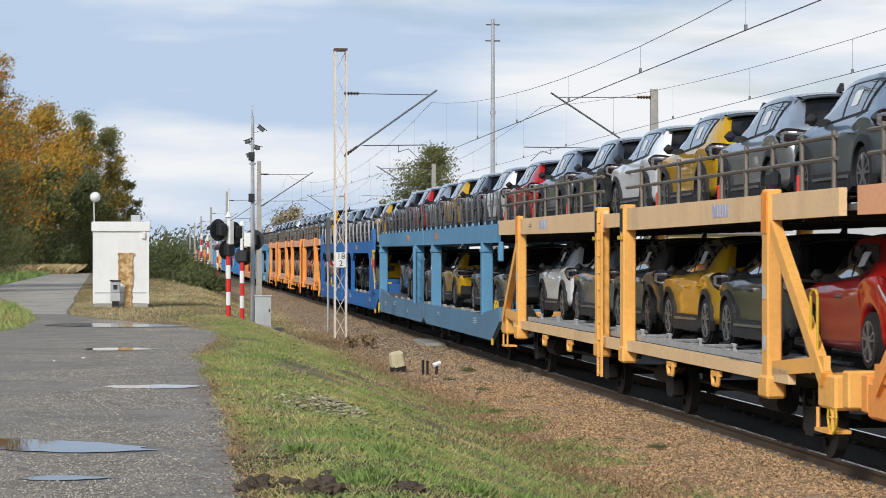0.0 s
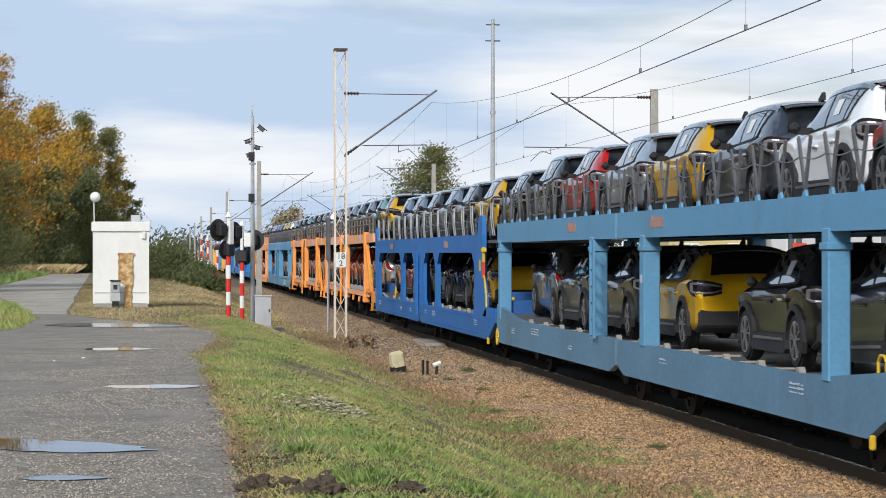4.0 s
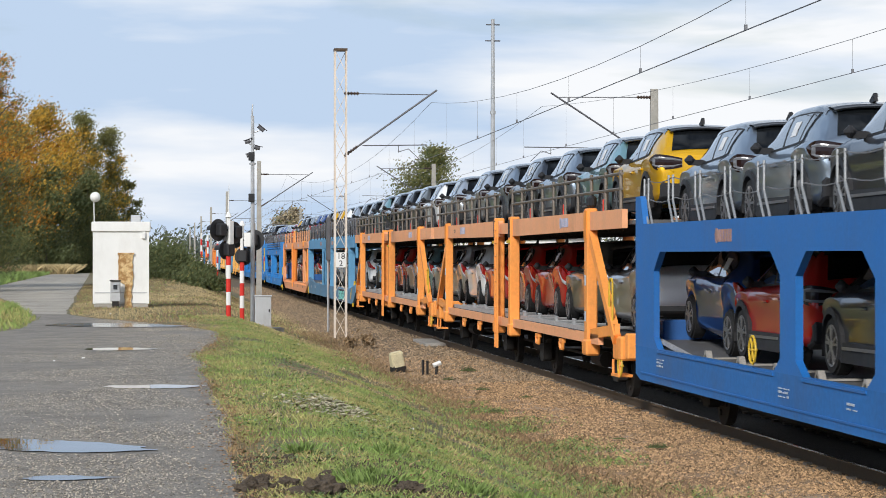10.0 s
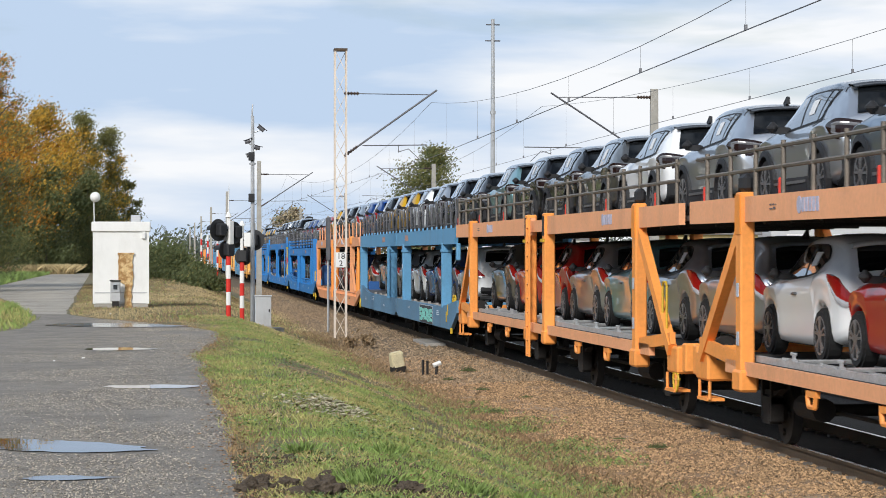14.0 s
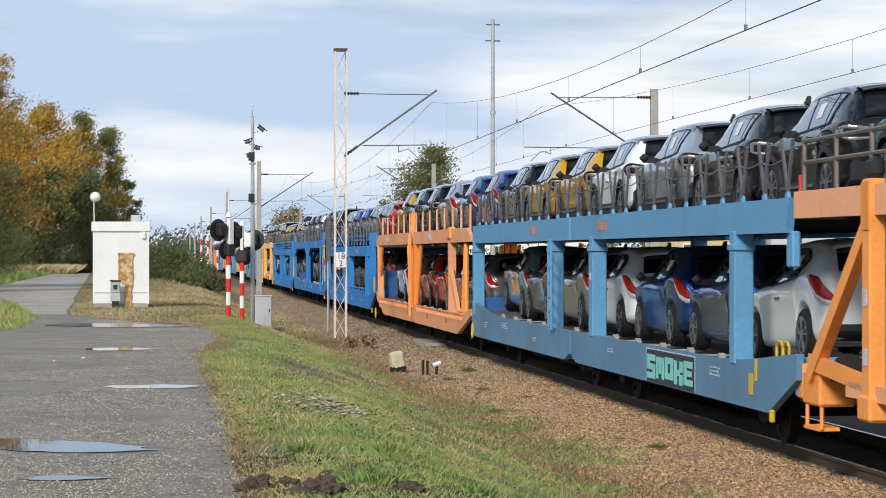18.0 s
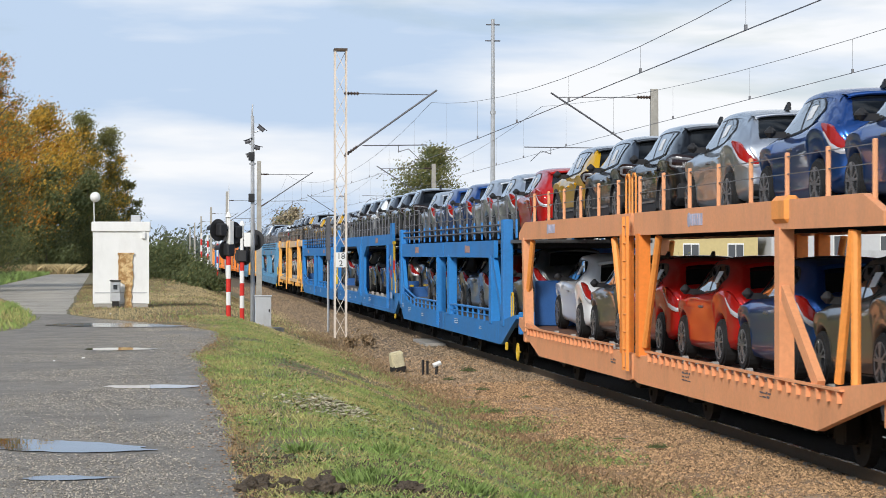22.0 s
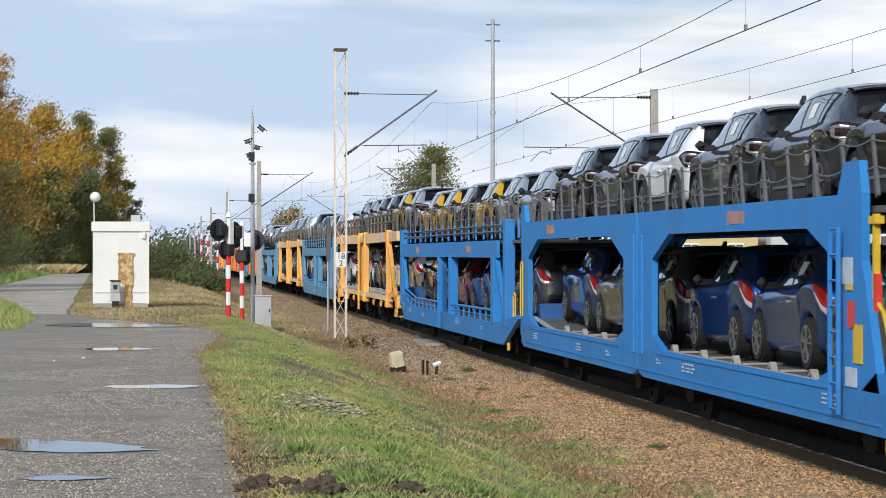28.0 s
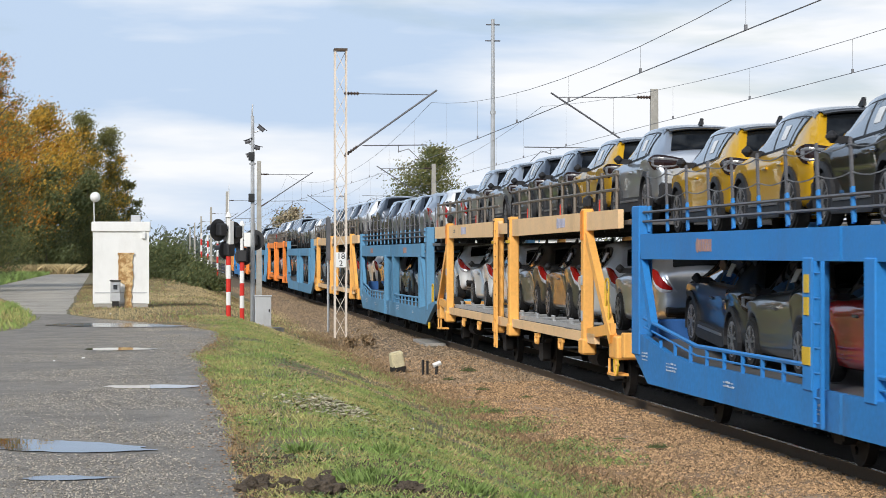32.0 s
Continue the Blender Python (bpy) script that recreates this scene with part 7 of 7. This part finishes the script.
def far_woods():
    rnd = random.Random(5)
    centres = []
    for k in range(260):
        x = rnd.uniform(-150, 190)
        centres.append((x, 760 + rnd.uniform(-40, 40), rnd.uniform(1, 6.5), rnd.uniform(2, 4.5)))
    ob = new("far_woods", leaf_mesh("far_woods", centres, 14000, 1.0, M["leaf_far"], rnd))
    tagged(ob, "distant grey-green line of woods on the horizon", "woods", "", "stuff")


M["leaf_far"] = mat("far_foliage", (0.10, 0.12, 0.10), 0.8, vary=0.3, scale=0.05, fine=0.4, bump=0, island=0.3)
far_woods()

# ---------------------------------------------------------------- grass, gravel and litter
M["leaf_fallen"] = mat("fallen_leaf", (0.31, 0.175, 0.08), 0.8, vary=0.3, bump=0, island=0.5)
M["clover"] = mat("clover_leaf", (0.12, 0.19, 0.05), 0.6, vary=0.3, bump=0, island=0.4)
M["lush"] = mat("fresh_grass", (0.17, 0.25, 0.06), 0.6, vary=0.3, bump=0, island=0.35)
M["withered"] = mat("withered_weed", (0.24, 0.16, 0.085), 0.85, vary=0.3, bump=0, island=0.4)

def scatter(name, n, place, shape, material, label, category, seed):
    """Many small pieces joined into one object. place(rng) gives x, y; shape(rng) gives the corner points and faces of one piece."""
    rng = np.random.default_rng(seed)
    verts, faces = [], []
    for _ in range(n):
        x, y = place(rng)
        vs, fs = shape(rng, x, y)
        k = len(verts)
        verts += vs
        faces += [tuple(k + i for i in f) for f in fs]
    ob = new(name, cloud_mesh(name, verts, faces, material))
    return tagged(ob, label, category, "", "stuff")


def near_far(rng, y0, y1, power=2.0):
    """A distance drawn so that the near ground is filled more densely."""
    return y0 + (y1 - y0) * rng.random() ** power


def blade_at(length, width):
    def shape(rng, x, y):
        z = ground_z(x, y)
        h, w = length * rng.uniform(0.4, 1.25), width * rng.uniform(0.6, 1.3) * (1 + y / 60)
        a, l = rng.uniform(0, math.tau), rng.uniform(0.1, 0.75)
        dx, dy = math.cos(a) * w, math.sin(a) * w
        lx, ly = rng.normal(0, 1) * l * h, rng.normal(0, 1) * l * h
        return [(x - dx, y - dy, z - 0.01), (x + dx, y + dy, z - 0.01), (x + lx * 0.4 + dx * 0.7, y + ly * 0.4 + dy * 0.7, z + h * 0.6), (x + lx, y + ly, z + h)], [(0, 1, 2), (0, 2, 3)]
    return shape


def bank(rng):
    while True:
        y = near_far(rng, 14, 64, 2.0)
        x = rng.uniform(0.45, 5.3)
        edge = road_edges(y)[1] - 0.12
        if x < edge + 0.25 * rng.random():
            continue
        right = 4.9 + 0.35 * noise.noise((y * 0.4, 9, 0)) + 0.25 * noise.noise((y * 1.7, 5, 0))
        if x > right + rng.normal(0, 0.12):
            continue
        if noise.noise((x * 1.1, y * 0.55, 2.0)) < -0.46 + rng.normal(0, 0.12):
            continue
        return x, y


def green_bank(rng):
    while True:
        x, y = bank(rng)
        if noise.noise((x * 0.7, y * 0.25, 7.0)) + 0.10 * (2.6 - abs(x - 2.4)) > rng.normal(0, 0.16):
            return x, y


def dry_bank(rng):
    while True:
        x, y = bank(rng)
        k = 0.5 * smooth(3.2, 4.8, x) + 0.45 * (1 - smooth(0.6, 1.3, x)) + 0.25 * smooth(45, 62, y)
        if noise.noise((x * 0.8, y * 0.3, 17.0)) + k > rng.normal(0.1, 0.16):
            return x, y


scatter("grass", 110000, green_bank, blade_at(0.046, 0.0030), M["blade"], "short uneven green grass on the bank", "grass", 1)
scatter("dry_grass", 27000, dry_bank, blade_at(0.042, 0.0026), M["straw"], "dry straw-coloured grass mixed into the bank", "grass", 2)


def verge(rng):
    while True:
        y = rng.uniform(58, 128)
        x = rng.uniform(-6.5, 5.2)
        a, b = road_edges(y)
        if a - 0.1 < x < b + 0.1:
            continue
        return x, y


def dry_verge(rng):
    while True:
        x, y = verge(rng)
        if noise.noise((x * 0.45, y * 0.12, 33.0)) > rng.normal(-0.05, 0.18):
            return x, y


def brown_verge(rng):
    while True:
        x, y = verge(rng)
        if noise.noise((x * 0.45, y * 0.12, 33.0)) < rng.normal(0.05, 0.12):
            return x, y


scatter("brown_verge", 15000, brown_verge, blade_at(0.07, 0.005), M["withered"], "withered brown weeds between the dry grass", "weeds", 34)
scatter("verge_grass", 26000, dry_verge, blade_at(0.06, 0.004), M["straw"], "pale dry grass on the verge round the hut", "grass", 3)
scatter("verge_green", 9000, brown_verge, blade_at(0.06, 0.004), M["blade"], "patchy green grass on the verge round the hut", "grass", 4)


def left_patch(rng):
    while True:
        y = rng.uniform(46, 80)
        x = rng.uniform(-8.5, -2.4)
        if x < road_edges(y)[0] + 0.05:
            return x, y


scatter("roadside_grass", 9000, left_patch, blade_at(0.16, 0.006), M["blade"], "longer green grass at the road's edge", "grass", 5)


def far_verge(rng):
    while True:
        y = rng.uniform(100, 200)
        x = rng.uniform(-17, -7.6)
        if x < road_edges(y)[0] - 0.05:
            return x, y


scatter("lane_grass", 12000, far_verge, blade_at(0.3, 0.008), M["lush"], "rank green grass beside the pale lane", "grass", 31)


def tall(rng):
    return rng.uniform(-13.5, -7.0), rng.uniform(197, 204)


scatter("tall_dry_grass", 12000, tall, blade_at(0.7, 0.006), M["straw"], "tall pale dry grass before the wood", "grass", 6)


def stone_at(size, zf):
    base = [(1, 0, 0), (-0.5, 0.87, 0), (-0.5, -0.87, 0), (0.2, 0.1, 0.8), (-0.1, 0.2, -0.5)]
    tri = [(0, 1, 3), (1, 2, 3), (2, 0, 3)]

    def shape(rng, x, y):
        s = size * rng.uniform(0.5, 1.4)
        a = rng.uniform(0, math.tau)
        ca, sa = math.cos(a) * s, math.sin(a) * s
        z = zf(x, y)
        vs = []
        for px, py, pz in base[:4]:
            px, py, pz = px + rng.uniform(-0.3, 0.3), py + rng.uniform(-0.3, 0.3), pz + rng.uniform(-0.25, 0.25)
            vs.append((x + px * ca - py * sa, y + px * sa + py * ca, z + pz * s * 0.9))
        return vs, tri
    return shape


def bed_z(x, y):
    return -0.955 + 0.05 * smooth(5.6, 7.2, x) - 0.005


def bed(rng):
    while True:
        y = near_far(rng, 19, 60, 1.6)
        x = rng.uniform(4.55, 7.75)
        if x < 4.95 + rng.normal(0, 0.12):
            continue
        return x, y


scatter("gravel", 76000, bed, stone_at(0.027, bed_z), M["stone"], "loose rust-brown track gravel", "gravel", 7)


def bed_far(rng):
    y = 48 + 142 * rng.random() ** 1.6
    return rng.uniform(4.9, 7.8), y


M["old_stone"] = mat("old_gravel_stone", (0.26, 0.185, 0.115), 0.9, vary=0.2, island=0.5, bump=0.2)
scatter("coarse_gravel", 26000, bed_far, stone_at(0.045, bed_z), M["old_stone"], "rust-brown gravel beside the rails", "gravel", 21)


def strewn(rng):
    while True:
        y = near_far(rng, 15, 60, 1.8)
        a, b = road_edges(y)
        x = max(-4.5, a + (b - a) * (1 - rng.random() * 0.55))
        if noise.noise((x * 0.8, y * 0.35, 71.0)) < rng.normal(-0.1, 0.25):
            continue   # swept thin in places, heaped in others
        if not any(((x - cx) / rx) ** 2 + ((y - cy - skew * (x - cx) / rx) / ry) ** 2 < 1 for cx, cy, rx, ry, skew in PUDDLES):
            return x, y


scatter("road_grit", 52000, strewn, stone_at(0.010, lambda x, y: ground_z(x, y) + 0.016), M["grit"], "loose pale grit strewn on the road", "grit", 8)


def clod(x, y, r, seed):
    rnd = random.Random(seed)
    bm = bmesh.new()
    bmesh.ops.create_icosphere(bm, subdivisions=4, radius=r)
    for v in bm.verts:
        k = 1 + 0.45 * noise.noise(v.co * (2.2 / r) + Vector((seed, 0, 0))) + 0.2 * noise.noise(v.co * (6 / r))
        k += 0.17 * noise.noise(v.co * (14 / r)) + 0.15 * noise.noise(v.co * (26 / r))
        v.co = Vector((v.co.x * k * 1.3, v.co.y * k, v.co.z * k * 0.85))
    solid("earth_clod", bm, M["earth"], "lump of dark bare earth in the grass", "earth clod", pose(x, y, ground_z(x, y) + r * 0.1), "earth clods")


M["earth"] = mat("dark_bare_earth", (0.085, 0.064, 0.044), 0.95, vary=0.6, scale=14, fine=70, bump=1.0)
for i, (x, y, r) in enumerate(((0.62, 16.6, 0.10), (1.06, 16.3, 0.13), (0.86, 16.9, 0.07), (1.55, 17.1, 0.08), (1.2, 17.6, 0.06), (1.68, 16.6, 0.09), (0.72, 17.3, 0.06), (2.58, 17.1, 0.07), (1.0, 19.2, 0.05))):
    clod(x, y, r, i)


def weed(x, y, z, r, seed):
    rnd = random.Random(seed)
    ob = new("weed", leaf_mesh("weed", [(0, 0, r * 0.35, r)], 420, r * 0.16, M["leaf_green"], rnd, 0.45))
    ob.matrix_basis = pose(x, y, z)
    tagged(ob, "small dark green weed tuft growing in the gravel", "weed", "weeds in the gravel", "stuff")


for i, (x, y, r) in enumerate(((6.40, 31.2, 0.11), (5.95, 45.2, 0.11), (5.35, 39.0, 0.09), (6.2, 32.8, 0.07), (6.35, 42.4, 0.09), (6.55, 52.0, 0.14), (5.75, 49.0, 0.10))):
    weed(x, y, bed_z(x, y), r, 300 + i)


dead = new("withered_plant", leaf_mesh("withered_plant", [(0, 0, 0.16, 0.34), (0.25, 0, 0.22, 0.22), (-0.22, 0.1, 0.2, 0.2)], 260, 0.07, M["withered"], random.Random(77), 0.8))
dead.matrix_basis = pose(5.35, 66.5, bed_z(5.35, 66.5))
tagged(dead, "withered brown plant on the gravel shoulder", "weed", "weeds in the gravel", "stuff")


def litter(x, y, w, d, h, turn):
    bm = bmesh.new()
    box(bm, -w, w, -d, d, 0, h, h * 0.3)
    solid("litter", bm, M["white"], "scrap of white litter on the ground", "litter", pose(x, y, ground_z(x, y) + 0.012, 0, 4, turn), "litter")


for i, (x, y, w) in enumerate(((-1.35, 66.0, 0.07), (3.1, 55.5, 0.05), (2.6, 27.5, 0.06), (-1.2, 38.0, 0.05), (-1.6, 37.0, 0.03), (2.75, 26.9, 0.05), (0.4, 71.5, 0.05))):
    litter(x, y, w * 0.6, w * 0.4, 0.018, 37 * i)


def road_side(rng):
    y = near_far(rng, 15, 60, 1.6)
    return road_edges(y)[1] + rng.normal(0.02, 0.13) + 0.12 * noise.noise((y * 0.9, 3, 3)), y


def flake(size):
    def shape(rng, x, y):
        z = ground_z(x, y) + 0.018 + rng.uniform(0, 0.02)
        a, s = rng.uniform(0, math.tau), size * rng.uniform(0.5, 1.3)
        c, d = math.cos(a) * s, math.sin(a) * s
        t = rng.uniform(-0.5, 0.5) * s
        return [(x - c, y - d, z), (x + d * 0.6, y - c * 0.6, z + t), (x + c, y + d, z), (x - d * 0.6, y + c * 0.6, z - t * 0.4)], [(0, 1, 2, 3)]
    return shape


scatter("fallen_leaves", 3000, road_side, flake(0.018), M["leaf_fallen"], "rust-brown fallen leaves along the road's edge", "leaves", 9)
M["rusty_weed"] = mat("rust_brown_weed", (0.27, 0.185, 0.095), 0.85, vary=0.4, scale=0.8, bump=0, island=0.45)


def rust_patch(rng):
    """Rust-brown fringe of the grass, in patches along the road and on the bank's far side."""
    while True:
        y = near_far(rng, 15, 62, 1.7)
        x = road_edges(y)[1] + abs(rng.normal(0, 0.20)) - 0.04 if rng.random() < 0.6 else 3.6 + rng.normal(0, 0.5)
        if noise.noise((x * 0.6, y * 0.45, 63.0)) > rng.normal(-0.02, 0.12):
            return x, y


scatter("rusty_weeds", 5500, rust_patch, blade_at(0.045, 0.0032), M["rusty_weed"], "rust-brown withered weeds fringing the grass", "weeds", 41)
scatter("bank_litter", 9000, bank, flake(0.018), M["leaf_fallen"], "brown leaf litter in the grass of the bank", "leaves", 10)


def bare_strip(rng):
    y = near_far(rng, 17, 80, 1.6)
    return 4.9 + rng.normal(0, 0.35) + 0.3 * noise.noise((y * 0.4, 9, 0)), y


scatter("withered_weeds", 12000, bare_strip, blade_at(0.09, 0.004), M["withered"], "withered brown weeds at the edge of the gravel", "weeds", 11)


def tilted(size):
    def shape(rng, x, y):
        z = ground_z(x, y) + rng.uniform(0.015, 0.06)
        a, s = rng.uniform(0, math.tau), size * rng.uniform(0.5, 1.4)
        c, d, t = math.cos(a) * s, math.sin(a) * s, rng.uniform(0.1, 0.9) * s
        return [(x - c, y - d, z - t * 0.5), (x + d * 0.7, y - c * 0.7, z), (x + c, y + d, z + t), (x - d * 0.7, y + c * 0.7, z)], [(0, 1, 2, 3)]
    return shape


def herb_patch(rng):
    while True:
        x, y = bank(rng)
        if noise.noise((x * 1.3, y * 0.5, 27.0)) > rng.normal(0.08, 0.1):
            return x, y


scatter("clover", 15000, herb_patch, tilted(0.016), M["clover"], "low broad-leaved clover and dandelion in the grass", "herbs", 12)


def tuft(x, y, n, h, seed):
    rng = np.random.default_rng(seed)
    verts, faces = [], []
    for _ in range(n):
        a, r = rng.uniform(0, math.tau), 0.15 * rng.random()
        px, py = r * math.cos(a), r * math.sin(a)
        l, w = h * rng.uniform(0.5, 1.2) * (1 - 2 * r), 0.0028
        dx, dy = rng.normal(0, 0.28) * l + px * 0.35, rng.normal(0, 0.28) * l + py * 0.35
        k = len(verts)
        verts += [(px - w, py, -0.01), (px + w, py, -0.01), (px + dx * 0.4 + w * 0.7, py + dy * 0.4, l * 0.62), (px + dx, py + dy, l)]
        faces += [(k, k + 1, k + 2), (k, k + 2, k + 3)]
    ob = new("grass_tuft", cloud_mesh("grass_tuft", verts, faces, M["lush"]))
    ob.matrix_basis = pose(x, y, ground_z(x, y))
    tagged(ob, "tall fresh green grass tuft on the bank", "grass tuft", "grass tufts")


for i, (x, y) in enumerate(((1.44, 17.0), (1.58, 17.15), (1.34, 17.3), (1.5, 17.4), (2.2, 17.6), (2.32, 17.8), (1.9, 20.5), (2.75, 18.6), (1.15, 19.8))):
    tuft(x, y, 170, 0.12, 500 + i)


def gravel_edge(rng):
    while True:
        y = near_far(rng, 17, 42, 1.3)
        x = 4.95 + rng.normal(0.15, 0.45)
        if noise.noise((x * 0.9, y * 0.45, 41.0)) > rng.normal(0.05, 0.08):
            return x, y


scatter("creeping_weeds", 7000, gravel_edge, tilted(0.02), M["clover"], "low green weeds creeping into the gravel", "weeds", 22)
scatter("edge_grass", 7000, gravel_edge, blade_at(0.07, 0.0045), M["blade"], "thin grass growing over the edge of the gravel", "grass", 23)


def turned_earth(rng):
    while True:
        x, y = rng.uniform(0.55, 2.8), rng.uniform(15.6, 19.6)
        if noise.noise((x * 2.2, y * 1.1, 51.0)) > 0.05 + rng.normal(0, 0.12):
            return x, y


def old_hay(rng):
    return 1.85 + rng.normal(0, 0.22) + 0.1 * noise.noise((rng.random() * 3, 1, 1)), 26.6 + rng.normal(0, 0.7)


M["hay"] = mat("bleached_hay", (0.40, 0.36, 0.25), 0.9, vary=0.3, bump=0, island=0.4)
scatter("mown_hay", 1500, old_hay, flake(0.03), M["hay"], "bleached grey mown hay lying on the grass", "hay", 52)
scatter("earth_crumbs", 9000, turned_earth, stone_at(0.022, lambda x, y: ground_z(x, y) + 0.012), M["earth"], "crumbs of dark turned-up earth in the grass", "earth", 24)


def motions():
    """The train rolls towards the camera and past it, gathering speed."""
    times = [2.0 * i for i in range(17)]
    for ob, p in WAGONS:
        walk(ob, [(t, pose(TRACK_X, p - travelled(t), RAIL_Z)) for t in times])
    for ob, x, p, z, pitch in RIDERS:
        walk(ob, [(t, pose(x, p - travelled(t), z, pitch)) for t in times])
    turns = [i / 15 for i in range(481)]
    for ws, y in WHEELSETS:   # wheels under the open wagons roll as they go
        walk(ws, [(t, pose(0, y, 0.42) @ Matrix.Rotation(travelled(t) / 0.42, 4, "X")) for t in turns])


motions()
